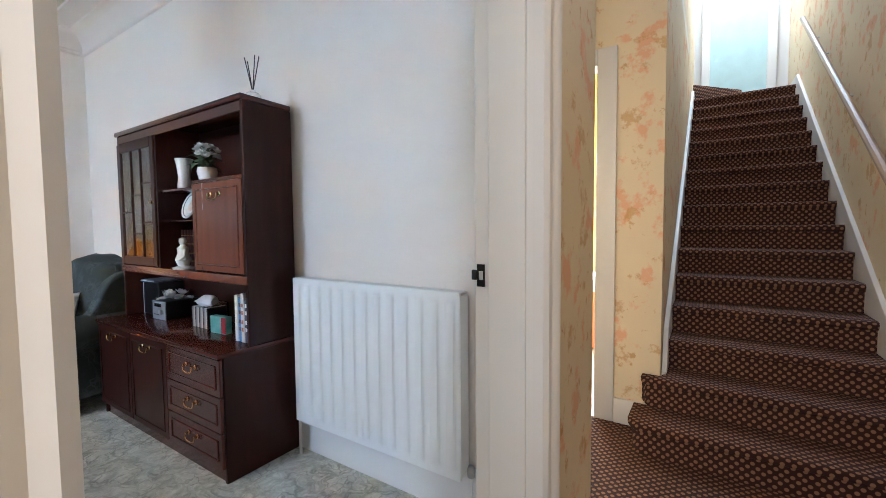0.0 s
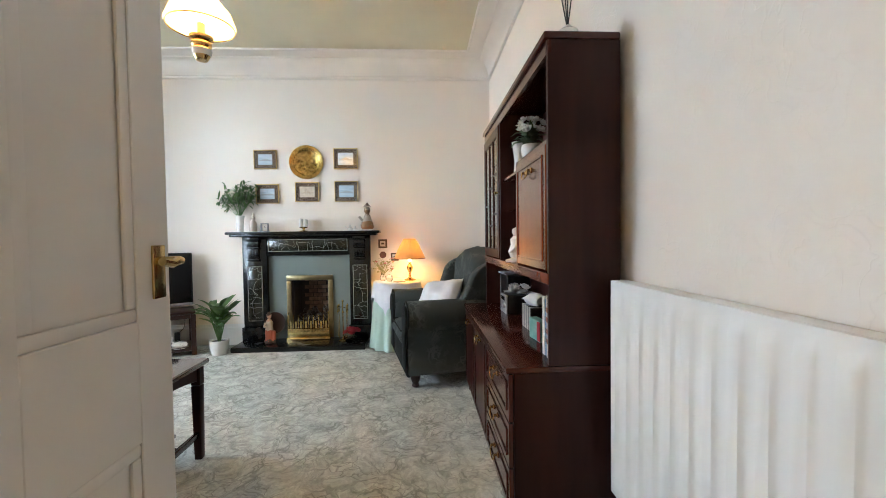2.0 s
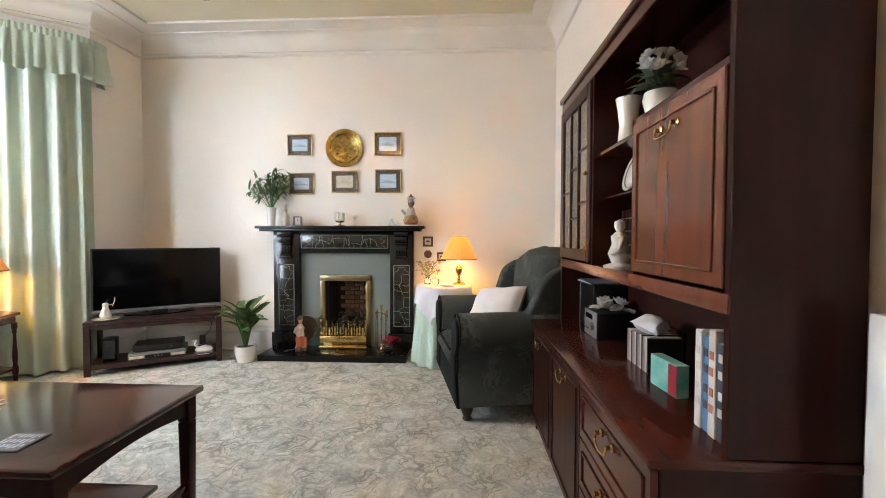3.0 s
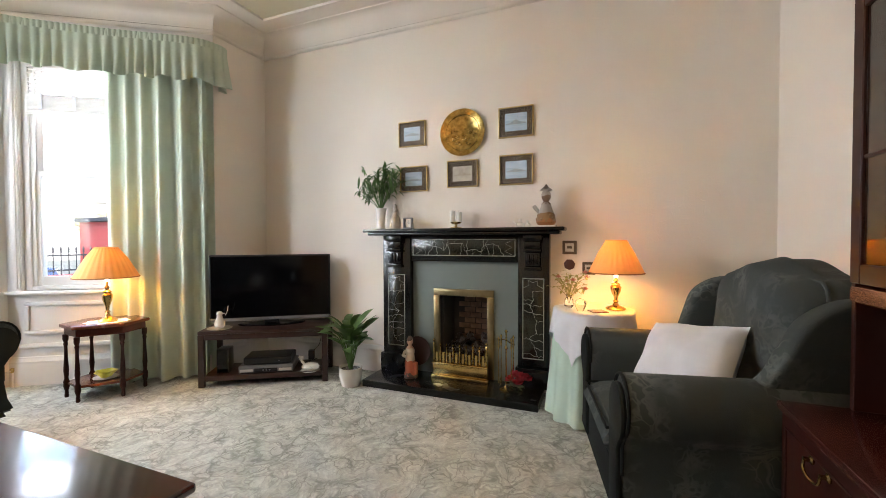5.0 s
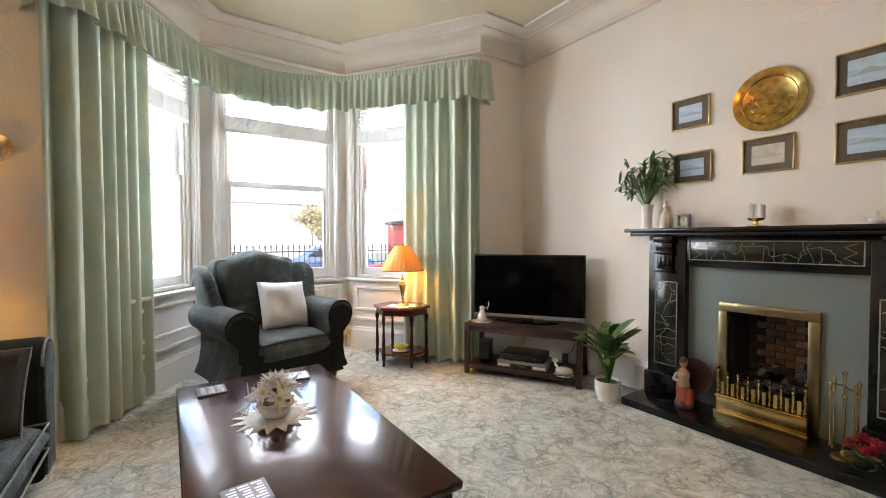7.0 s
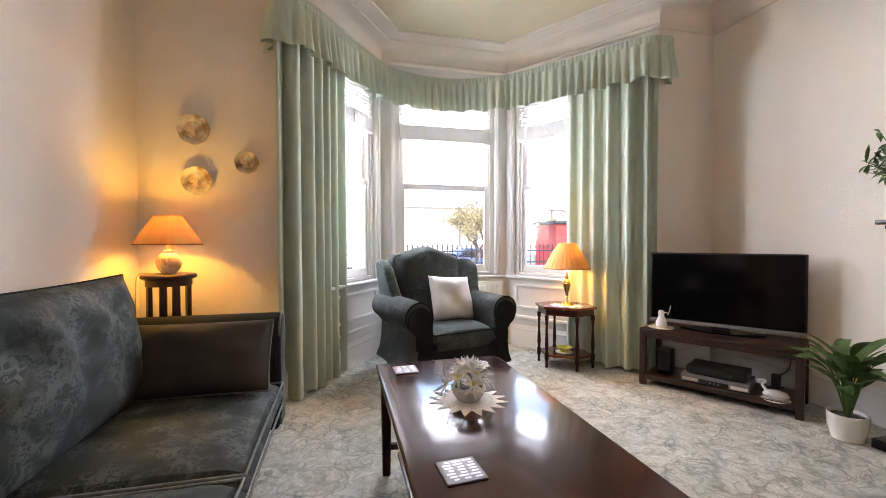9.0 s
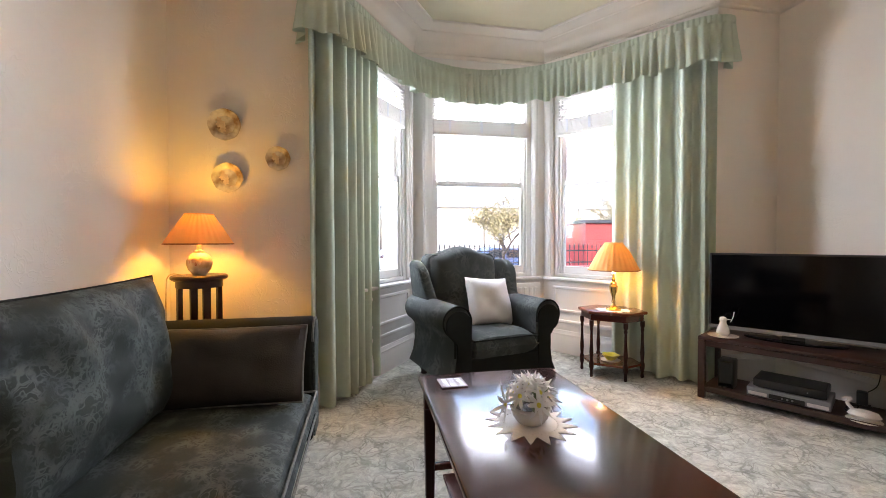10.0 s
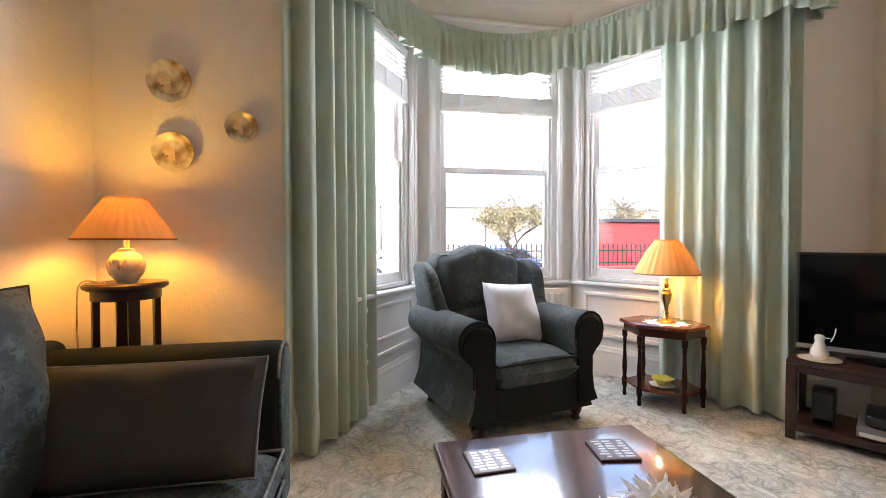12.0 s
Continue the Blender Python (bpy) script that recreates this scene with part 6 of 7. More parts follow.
part("dish", lathe([(0.03, 0.0095), (0.045, 0.03), (0.07, 0.055), (0.064, 0.055), (0.04, 0.032), (0.0001, 0.016)], 30, wave=5, depth=0.12), YELLOW, ys)
# tall stand behind the sofa
pt = thing("plant_stand", pose(-1.21, -2.31, 0), "tall narrow dark wooden stand with round top", "side table")
part("tabletop", lathe([(0.0001, 0.905), (0.135, 0.905), (0.148, 0.915), (0.148, 0.928), (0.14, 0.935), (0.0001, 0.935)], 36), DARKWOOD, pt)
part("apron", lathe([(0.115, 0.865), (0.122, 0.865), (0.122, 0.904), (0.115, 0.904), (0.115, 0.865)], 32), DARKWOOD, pt)
for i in range(4):
    a = radians(38 + 90 * i)
    x, y = 0.105 * math.cos(a), 0.105 * math.sin(a)
    part("leg", box(-0.02, 0.02, -0.012, 0.012, 0, 0.866, 0.003, 1, m=pose(x, y, 0, 0, 0, math.degrees(a) + 90)), DARKWOOD, pt)
part("lower_shelf", lathe([(0.0001, 0.22), (0.098, 0.22), (0.098, 0.235), (0.0001, 0.235)], 24), DARKWOOD, pt)
ll = thing("table_lamp", pose(-1.21, -2.31, 0.9355), "lit cream china table lamp with pleated orange shade", "table lamp", "lit table lamps")
part("lamp_base", lathe([(0.036, 0), (0.038, 0.006), (0.058, 0.03), (0.068, 0.06), (0.066, 0.085), (0.05, 0.115), (0.03, 0.128), (0.03, 0.14), (0.012, 0.142), (0.012, 0.18)], 28), CREAM, ll, "round cream china base")
rnd = random.Random(6)
bm = bmesh.new()
for i in range(7):
    a = radians(95 + rnd.uniform(-32, 32))
    leaf(0.026, 0.014, 0.3, pose(0.0685 * math.cos(a), 0.0685 * math.sin(a), 0.06 + rnd.uniform(-0.015, 0.02), 0, -85, math.degrees(a)), bm, 3)
part("painted_sprig", bm, TERRA, ll)
part("bulb", lathe([(0.010, 0.175), (0.012, 0.19), (0.024, 0.21), (0.0001, 0.235)], 14), lit("bulb_glass_2", (1.0, 0.75, 0.4), 6.0), ll, "lit bulb")
shade([(0.178, 0.18), (0.147, 0.235), (0.106, 0.30), (0.072, 0.352)], 30, ll)
part("flex", tube(curve_through([(0.05, 0.06, 0.004), (0.14, 0.05, 0.003), (0.162, 0.04, -0.10), (0.165, 0.03, -0.4), (0.16, 0.02, -0.80)], 6), 0.003, 6), CREAM, ll, "cream lamp flex")
# wall plates
FADED = mat("faded_flower_paint", (0.58, 0.42, 0.28), (0.66, 0.54, 0.38), rough=0.3, scale=40)
for x, z, r in ((-1.275, 1.885, 0.10), (-1.29, 1.545, 0.095), (-1.60, 1.68, 0.078)):
    p = thing("wall_plate", pose(x, SL + 0.012, z, -96, 0, 0), "cream scallop-edged china plate hung on the wall", "wall plate", "china wall plates")
    part("plate", lathe([(0.0001, 0.004), (r * 0.6, 0.004), (r * 0.68, 0.012), (r, 0.026), (r * 0.99, 0.030), (r * 0.66, 0.017), (r * 0.58, 0.010), (0.0001, 0.010)], 48, wave=8, depth=0.018), PLATE, p)
    bm = bmesh.new()
    for k in range(5):
        blossom(r * 0.22, 5, 1, pose(r * (0.2 + 0.15 * math.cos(k * 2.1)), r * 0.3 * math.sin(k * 1.7), 0.0115), bm, 0.1)
    part("painted_flowers", bm, FADED, p)
# ---- wall unit ----
CX0, CX1, CB = -3.84, -2.30, NY - 0.025
wu = thing("wall_unit", pose(0, 0, 0), "tall dark mahogany wall unit with glazed cupboard", "wall unit")
UY, BY, WT, TZ = 1.40, 1.24, 0.655, 1.945
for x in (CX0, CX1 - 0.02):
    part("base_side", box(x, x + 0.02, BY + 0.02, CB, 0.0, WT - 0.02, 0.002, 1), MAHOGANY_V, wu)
part("plinth", box(CX0 + 0.02, CX1 - 0.02, BY + 0.03, BY + 0.05, 0.0, 0.075, 0.002, 1), MAHOGANY, wu)
bm = bmesh.new()
box(CX0 + 0.02, CX1 - 0.02, CB - 0.01, CB, 0.0, WT - 0.02, bm=bm)
box(CX0 + 0.02, CX1 - 0.02, BY + 0.03, CB - 0.01, 0.075, 0.09, bm=bm)
part("base_carcass", bm, MAHOGANY_V, wu)
part("worktop", box(CX0 - 0.008, CX1 + 0.008, BY - 0.012, CB, WT - 0.02, WT + 0.004, 0.006, 2), MAHOGANY, wu, "polished mahogany worktop")
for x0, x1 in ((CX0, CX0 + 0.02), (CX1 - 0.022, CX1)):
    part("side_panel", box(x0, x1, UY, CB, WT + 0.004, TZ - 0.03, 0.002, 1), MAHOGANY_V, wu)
part("back_board", box(CX0 + 0.02, CX1 - 0.022, CB - 0.01, CB, WT + 0.004, TZ - 0.03), MAHOGANY_V, wu, smooth=0)
for x, zt in ((-3.275, TZ - 0.03), (-2.83, 1.545)):
    part("divider", box(x - 0.009, x + 0.009, UY + 0.004, CB - 0.01, 1.018, zt, 0.001, 1), MAHOGANY_V, wu)
for x0, x1, y0, z0, z1 in ((CX0 + 0.02, CX1 - 0.022, 0.01, 1.0, 1.018), (-2.821, CX1 - 0.022, 0.004, 1.525, 1.545), (-3.266, -2.839, 0.02, 1.50, 1.515), (-3.266, -2.839, 0.06, 1.315, 1.325)):
    part("shelf", box(x0, x1, UY + y0, CB - 0.01, z0, z1, 0.002, 1), MAHOGANY, wu)
part("cornice", box(CX0 - 0.012, CX1 + 0.004, UY - 0.014, CB, TZ - 0.03, TZ, 0.008, 3), MAHOGANY, wu)
part("fascia", box(CX0, CX1, UY, UY + 0.018, TZ - 0.085, TZ - 0.031, 0.003, 1), MAHOGANY, wu)
part("light_pelmet", box(CX0 + 0.002, CX1 - 0.002, UY - 0.006, UY + 0.0095, 0.975, 1.022, 0.006, 2), REDWOOD, wu, "polished redder pelmet rail")


def bail(x, y, z, parent, w=0.045):
    h = part("handle", tube(curve_through([(x - w, y - 0.018, z + 0.004), (x - w * 0.9, y - 0.022, z - 0.018), (x - w * 0.3, y - 0.024, z - 0.026), (x + w * 0.3, y - 0.024, z - 0.026), (x + w * 0.9, y - 0.022, z - 0.018), (x + w, y - 0.018, z + 0.004)], 4), 0.0036, 6), BRASS, parent, "brass drop handle")
    for s in (-1, 1):
        part("rose", lathe([(0.012, 0), (0.013, 0.004), (0.006, 0.008), (0.006, 0.02), (0.0001, 0.022)], 12, pose(x + s * w, y, z + 0.004, 90, 0, 0)), BRASS, h)


def front(name, x0, x1, z0, z1, y, material, parent, handle=True, hz=None):
    bm = box(x0, x1, y, y + 0.019, z0, z1, 0.003, 1)
    f, bars = 0.034, []
    for k in ((x0 + f, x1 - f, z0 + f, z0 + f + 0.008), (x0 + f, x1 - f, z1 - f - 0.008, z1 - f), (x0 + f, x0 + f + 0.008, z0 + f, z1 - f), (x1 - f - 0.008, x1 - f, z0 + f, z1 - f)):
        bars.append(box(k[0], k[1], y - 0.005, y, k[2], k[3], 0.002, 1))
    d = part(name, bm, material, parent)
    for b in bars:
        part("moulding", b, material, d)
    if handle:
        bail((x0 + x1) / 2, y, hz or (z0 + z1) / 2 + 0.02, d)
    return d


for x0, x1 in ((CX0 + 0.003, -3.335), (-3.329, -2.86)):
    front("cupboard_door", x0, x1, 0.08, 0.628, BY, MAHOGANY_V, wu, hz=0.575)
for z0, z1 in ((0.08, 0.255), (0.261, 0.435), (0.441, 0.628)):
    front("drawer", -2.854, CX1 - 0.003, z0, z1, BY, MAHOGANY, wu)
front("drop_flap", -2.818, CX1 - 0.026, 1.03, 1.524, UY - 0.004, REDWOOD, wu, hz=1.45)
# glazed door
gx0, gx1, gz0, gz1 = CX0 + 0.002, -3.285, 1.03, TZ - 0.087
gd = part("glazed_door", box(gx0, gx0 + 0.05, UY - 0.006, UY + 0.014, gz0, gz1, 0.003, 1), MAHOGANY_V, wu)
for k in ((gx1 - 0.05, gx1, gz0, gz1), (gx0 + 0.05, gx1 - 0.05, gz0, gz0 + 0.055), (gx0 + 0.05, gx1 - 0.05, gz1 - 0.06, gz1)):
    part("door_rail", box(k[0], k[1], UY - 0.006, UY + 0.014, k[2], k[3], 0.003, 1), MAHOGANY_V, gd)
px = [gx0 + 0.05, gx0 + 0.205, gx0 + 0.35, gx1 - 0.05]
for i in (1, 2):
    part("glazing_bar", box(px[i] - 0.006, px[i] + 0.006, UY - 0.005, UY + 0.010, gz0 + 0.055, gz1 - 0.06, 0.002, 1), MAHOGANY_V, gd)
rows = [[0.42], [0.22, 0.58], [0.32, 0.68]]
for i in range(3):
    cuts = [gz0 + 0.055] + [gz0 + 0.055 + f * (gz1 - gz0 - 0.115) for f in rows[i]] + [gz1 - 0.06]
    for z in cuts[1:-1]:
        part("glazing_bar", box(px[i] + 0.006, px[i + 1] - 0.006, UY - 0.004, UY + 0.009, z - 0.005, z + 0.005, 0.002, 1), MAHOGANY_V, gd)
    for a, b in zip(cuts, cuts[1:]):
        part("pane", box(px[i] + 0.002, px[i + 1] - 0.002, UY + 0.002, UY + 0.005, a + 0.002, b - 0.002), GLASS, gd, "clear glass pane", smooth=0).visible_shadow = False
kn = part("door_knob", lathe([(0.008, 0), (0.006, 0.008), (0.012, 0.016), (0.0001, 0.024)], 12, pose(gx1 - 0.025, UY - 0.006, 1.44, 90, 0, 0)), BRASS, gd)
part("cabinet_shelf", box(CX0 + 0.02, -3.284, UY + 0.03, CB - 0.01, 1.30, 1.308), GLASS, wu, "glass shelf", smooth=0)
part("cabinet_shelf", box(CX0 + 0.02, -3.284, UY + 0.03, CB - 0.01, 1.58, 1.588), GLASS, wu, "glass shelf", smooth=0)
# glasses behind the panes
for k, (x, z) in enumerate(((-3.75, 1.019), (-3.62, 1.019), (-3.48, 1.019), (-3.38, 1.019), (-3.72, 1.309), (-3.58, 1.309), (-3.42, 1.309), (-3.68, 1.589), (-3.50, 1.589))):
    if k % 3 == 0:
        pr = [(0.03, 0), (0.035, 0.01), (0.04, 0.08), (0.03, 0.13), (0.012, 0.16), (0.014, 0.19), (0.0001, 0.195)]
    else:
        pr = [(0.028, 0), (0.028, 0.003), (0.005, 0.01), (0.004, 0.07), (0.025, 0.09), (0.034, 0.13), (0.030, 0.16), (0.028, 0.16), (0.031, 0.13), (0.022, 0.095), (0.0001, 0.08)]
    single("drinking_glass" if k % 3 else "glass_decanter", lathe(pr, 16), GLASS, pose(x, 1.55, z), "clear glass standing in the glazed cupboard", "glassware", "cupboard glassware")
# things on the open shelves
jg = lathe([(0.035, 0), (0.04, 0.01), (0.034, 0.08), (0.042, 0.15), (0.05, 0.19), (0.046, 0.19), (0.03, 0.1), (0.0001, 0.02)], 20)
tube(curve_through([(0.036, 0, 0.16), (0.07, 0, 0.14), (0.065, 0, 0.08), (0.035, 0, 0.05)], 4), 0.006, 6, jg)
single("white_jug", jg, CHINA, pose(-3.10, 1.49, 1.516, 0, 0, 150), "tall white china jug on the shelf", "jug")
fv = thing("silk_flower_pot", pose(-2.785, 1.47, 1.546), "white pot of cream silk roses on the shelf", "flower pot")
part("pot", lathe([(0.03, 0), (0.045, 0.01), (0.055, 0.05), (0.05, 0.075), (0.045, 0.073), (0.0001, 0.03)], 20), CHINA, fv)
rnd = random.Random(12)
gb, wb2 = bmesh.new(), bmesh.new()
for i in range(60):
    leaf(rnd.uniform(0.05, 0.12), 0.026, rnd.uniform(0.2, 1.2), pose(rnd.uniform(-0.03, 0.03), rnd.uniform(-0.03, 0.03), 0.07 + rnd.uniform(0, 0.07), 0, rnd.uniform(-85, 10), rnd.uniform(0, 360)), gb, 3)
for i in range(16):
    a, t = rnd.uniform(0, 360), rnd.uniform(0, 65)
    m = pose(0, 0, 0.10, 0, 0, a) @ pose(0, 0, 0, 0, t, 0) @ pose(0, 0, rnd.uniform(0.04, 0.10))
    blossom(0.034, 6, 3, m, wb2, 0.9)
part("greenery", gb, PALELEAF, fv)
part("rose_bunch", wb2, PETAL, fv, "cream silk roses")


def dish(m, r, label):
    d = thing("display_plate", m, label, "plate")
    part("plate", lathe([(0.0001, 0.004), (r * 0.58, 0.004), (r * 0.66, 0.010), (r, 0.020), (r, 0.024), (r * 0.64, 0.015), (r * 0.56, 0.009), (0.0001, 0.009)], 40), CHINA, d)
    part("rim_band", lathe([(r * 0.80, 0.0185), (r * 0.86, 0.0205), (r * 0.86, 0.0215), (r * 0.80, 0.0195), (r * 0.80, 0.0185)], 40), mat("plate_band", (0.16, 0.12, 0.12), rough=0.3, scale=30), d, "dark painted band")
    part("painted_scene", lathe([(0.0001, 0.0095), (r * 0.40, 0.0095), (r * 0.40, 0.0102), (0.0001, 0.0102)], 30), mat("plate_scene", (0.55, 0.28, 0.16), (0.66, 0.62, 0.5), rough=0.3, scale=34), d, "faded painted scene")


dish(pose(-3.10, 1.535, 1.412, 72, 0, 0), 0.088, "white decorated plate propped on the shelf")
for i in range(6):
    x = -3.26 + i * 0.038
    b = thing("leather_book", pose(x, 1.53, 1.0185), "dark brown leather-bound volume on the shelf", "book", "bound volumes")
    part("cover", box(0, 0.036, 0, 0.15, 0, 0.245, 0.003, 2), MAHOGANY_V, b)
    for z in (0.04, 0.09, 0.15, 0.205):
        part("spine_band", box(0.003, 0.033, -0.0015, 0.0, z, z + 0.006), GOLD, b, smooth=0)
fgd = lathe([(0.06, 0), (0.062, 0.012), (0.03, 0.022), (0.045, 0.06), (0.03, 0.10), (0.034, 0.13), (0.014, 0.15), (0.022, 0.17), (0.02, 0.19), (0.0001, 0.20)], 18)
tube([(0.03, 0.0, 0.12), (0.05, -0.02, 0.08), (0.03, -0.04, 0.06)], 0.009, 8, fgd)
single("dancer_figurine", fgd, CHINA, pose(-3.08, 1.455, 1.0185), "white china figurine in a long dress", "figurine")
# on the worktop
W = WT + 0.004
bx = thing("black_storage_box", pose(-3.80, 1.50, W), "black storage box with loose papers on its lid", "storage box")
part("case", box(0.012, 0.255, 0, 0.165, 0, 0.235, 0.004, 1), BLACK, bx)
part("papers", box(0.0, 0.011, 0.002, 0.16, 0.0, 0.225, 0.001, 1), LINEN, bx, "white paper edges")
part("top_papers", box(0.0, 0.20, -0.012, 0.13, 0.2355, 0.243, 0.001, 1, m=pose(0, 0, 0, 0, 0, 4)), LINEN, bx, "loose white papers")
part("folder", box(0.02, 0.23, -0.006, 0.14, 0.2435, 0.249, 0.001, 1, m=pose(0, 0, 0, 0, 0, -3)), SILVER, bx, "grey paper folder")
hf = thing("mini_stereo", pose(-3.523, 1.448, W, 0, 0, 2), "small silver and black stereo unit", "stereo")
part("case", box(0, 0.17, 0.008, 0.22, 0, 0.125, 0.006, 2), BLACK, hf)
part("front_panel", box(0.0, 0.17, 0.0, 0.0078, 0.0, 0.125, 0.003, 1), SILVER, hf, "silver front panel")
part("display", box(0.03, 0.12, -0.002, 0.0, 0.085, 0.11, 0.001, 1), SCREEN, hf)
part("volume_knob", lathe([(0.018, 0), (0.017, 0.014), (0.0001, 0.015)], 20, pose(0.125, 0.0, 0.055, 90, 0, 0)), STEEL, hf)
part("disc_slot", box(0.015, 0.09, -0.001, 0.0, 0.03, 0.036), BLACK, hf, smooth=0)
rnd = random.Random(19)
gl = bmesh.new()
for i in range(20):
    leaf(0.055, 0.05, rnd.uniform(0.4, 1.2), pose(rnd.uniform(0.02, 0.15), rnd.uniform(0.03, 0.18), 0.0, 0, rnd.uniform(-35, -5), rnd.uniform(0, 360)), gl, 4)
for i in range(8):
    blossom(0.045, 5, 2, pose(rnd.uniform(0.03, 0.14), rnd.uniform(0.03, 0.16), 0.012 + rnd.uniform(0, 0.02), rnd.uniform(-20, 20), rnd.uniform(-20, 20), 0), gl)
single("flower_garland", gl, PETAL, hf.matrix_basis @ pose(0, 0, 0.128), "white and green silk flower spray", "flowers")
cdr = thing("disc_rack", pose(-3.05, 1.48, W), "clear rack of music discs with a tissue", "disc rack")
part("rack", box(-0.004, 0.19, 0.12, 0.128, 0, 0.15, 0.001, 1), GLASS, cdr)
for i in range(16):
    part("disc_case", box(i * 0.0115, i * 0.0115 + 0.0098, 0.0, 0.118, 0.0, 0.125 + 0.002 * (i % 3), 0.0006, 1), (SILVER, BLACK, CHINA, STEEL)[(i * 7) % 4], cdr)
tissue = pillow(0.12, 0.09, 0.07, 0.4, pose(0.09, 0.05, 0.155, 10, 15, 30), n=8, lump=0.03)
part("crumpled_tissue", tissue, LINEN, cdr)
gbx = thing("teal_carton", pose(-2.78, 1.45, W, 0, 0, 6), "small teal patterned carton on the worktop", "carton")
part("carton", box(0, 0.14, 0, 0.04, 0, 0.10, 0.002, 1), mat("teal_card", (0.05, 0.32, 0.30), (0.3, 0.55, 0.5), rough=0.5, scale=16), gbx)
part("red_stripe", box(0.10, 0.14, -0.0012, 0.0, 0.004, 0.096), ROSE, gbx, smooth=0)
cols = [(0.75, 0.74, 0.72), (0.10, 0.25, 0.45), (0.68, 0.66, 0.62), (0.06, 0.07, 0.10), (0.45, 0.16, 0.08)]
for i in range(5):
    hgt = (0.25, 0.24, 0.262, 0.235, 0.245)[i]
    x = -2.475 + i * 0.029
    b = thing("paperback_book", pose(x, 1.425 + 0.004 * (i % 2), W), "upright book with a pale or dark spine", "book", "books on the worktop")
    part("cover", box(0, 0.027, 0, 0.17, 0, hgt, 0.002, 1), mat("book_cover", cols[i], rough=0.5, scale=20), b)
    part("pages", box(0.003, 0.024, 0.004, 0.1695, hgt - 0.002, hgt + 0.0005), LINEN, b, smooth=0)
    for z in (0.06, 0.10, 0.15, 0.19):
        part("spine_bar", box(0.006, 0.021, -0.0012, 0.0, z, z + 0.02), mat("spine_ink", cols[(i + 2) % 5], rough=0.5, scale=20), b, smooth=0)
rd = thing("reed_diffuser", pose(-2.36, 1.50, TZ), "white reed diffuser with dark reeds", "diffuser")
part("jar", lathe([(0.036, 0), (0.04, 0.005), (0.04, 0.025), (0.028, 0.034), (0.014, 0.038), (0.014, 0.048), (0.0001, 0.048)], 20), CHINA, rd)
for dx, dy in ((-0.055, 0.01), (-0.035, -0.02), (0.05, -0.015), (0.048, 0.01)):
    part("reed", tube([(dx * 0.05, dy * 0.05, 0.045), (dx, dy, 0.235 - abs(dx) * 0.4)], 0.0026, 6), BLACK, rd)

# ---- radiator ----
ra = thing("radiator", pose(-2.21, 0, 0), "white ribbed panel radiator under no window", "radiator")
tagged(ra, "white enamelled ribbed panel radiator on the wall")
RL = 1.045
n = 13
bm = bmesh.new()
us = []
for k in range(n):
    us += [(k + f) / n for f in (0.0, 0.16, 0.24, 0.30, 0.70, 0.76, 0.84)]
us.append(1.0)
vs = [0.0, 0.03, 0.05, 0.07, 0.5, 0.93, 0.95, 0.97, 1.0]
g = []
for u in us:
    p = (u * n) % 1
    row = []
    for v in vs:
        d = 0.0
        if 0.04 < v < 0.96 and 0.2 < p < 0.8:
            d = 0.012 * (1.0 if 0.27 < p < 0.73 else 0.35) * (1.0 if 0.06 < v < 0.94 else 0.5)
        row.append(bm.verts.new((u * RL, 1.602 - d, 0.215 + v * 0.785)))
    g.append(row)
for i in range(len(us) - 1):
    for j in range(len(vs) - 1):
        bm.faces.new((g[i][j], g[i + 1][j], g[i + 1][j + 1], g[i][j + 1]))
box(0.0, RL, 1.603, 1.618, 0.215, 1.0, 0.003, 1, bm)
part("front_panel", bm, ENAMEL, ra, smooth=50)
part("side_grille", box(-0.004, 0.0, 1.604, 1.668, 0.23, 0.985, 0.001, 1), ENAMEL, ra)
part("side_grille", box(RL, RL + 0.004, 1.604, 1.668, 0.23, 0.985, 0.001, 1), ENAMEL, ra)
part("top_grille", box(0.0, RL, 1.6185, 1.668, 0.994, 1.0, 0.001, 1), ENAMEL, ra)
for x in (-0.02, RL + 0.03):
    part("pipe", tube([(x, 1.64, 0.0), (x, 1.64, 0.22), (x + (0.03 if x < 0 else -0.035), 1.64, 0.245)], 0.008, 8), WHITE, ra)
part("valve", lathe([(0.016, 0), (0.018, 0.03), (0.012, 0.045), (0.0001, 0.046)], 14, pose(RL + 0.03, 1.64, 0.23)), STEEL, ra, "chrome radiator valve")
for x in (0.15, RL - 0.15):
    part("wall_bracket", box(x - 0.02, x + 0.02, 1.668, NY, 0.35, 0.85), ENAMEL, ra, smooth=0)
# small ribbed radiator under the middle bay window
r2 = thing("bay_radiator", pose(-3.93, -3.655, 0), "white panel radiator beneath the bay window", "radiator")
panel = part("front_panel", box(0, 1.2, 0.0, 0.03, 0.10, 0.70, 0.004, 1), ENAMEL, r2)
for k in range(20):
    part("rib", box(0.03 + k * 0.058, 0.065 + k * 0.058, 0.03, 0.042, 0.14, 0.66, 0.005, 1), ENAMEL, panel)
part("feed_pipe", tube([(-0.06, 0.02, 0.0), (-0.06, 0.02, 0.13), (0.0, 0.02, 0.14)], 0.008, 8), WHITE, r2)
part("valve", lathe([(0.012, 0), (0.014, 0.03), (0.0001, 0.035)], 12, pose(-0.06, 0.02, 0.12)), BRASS, r2)

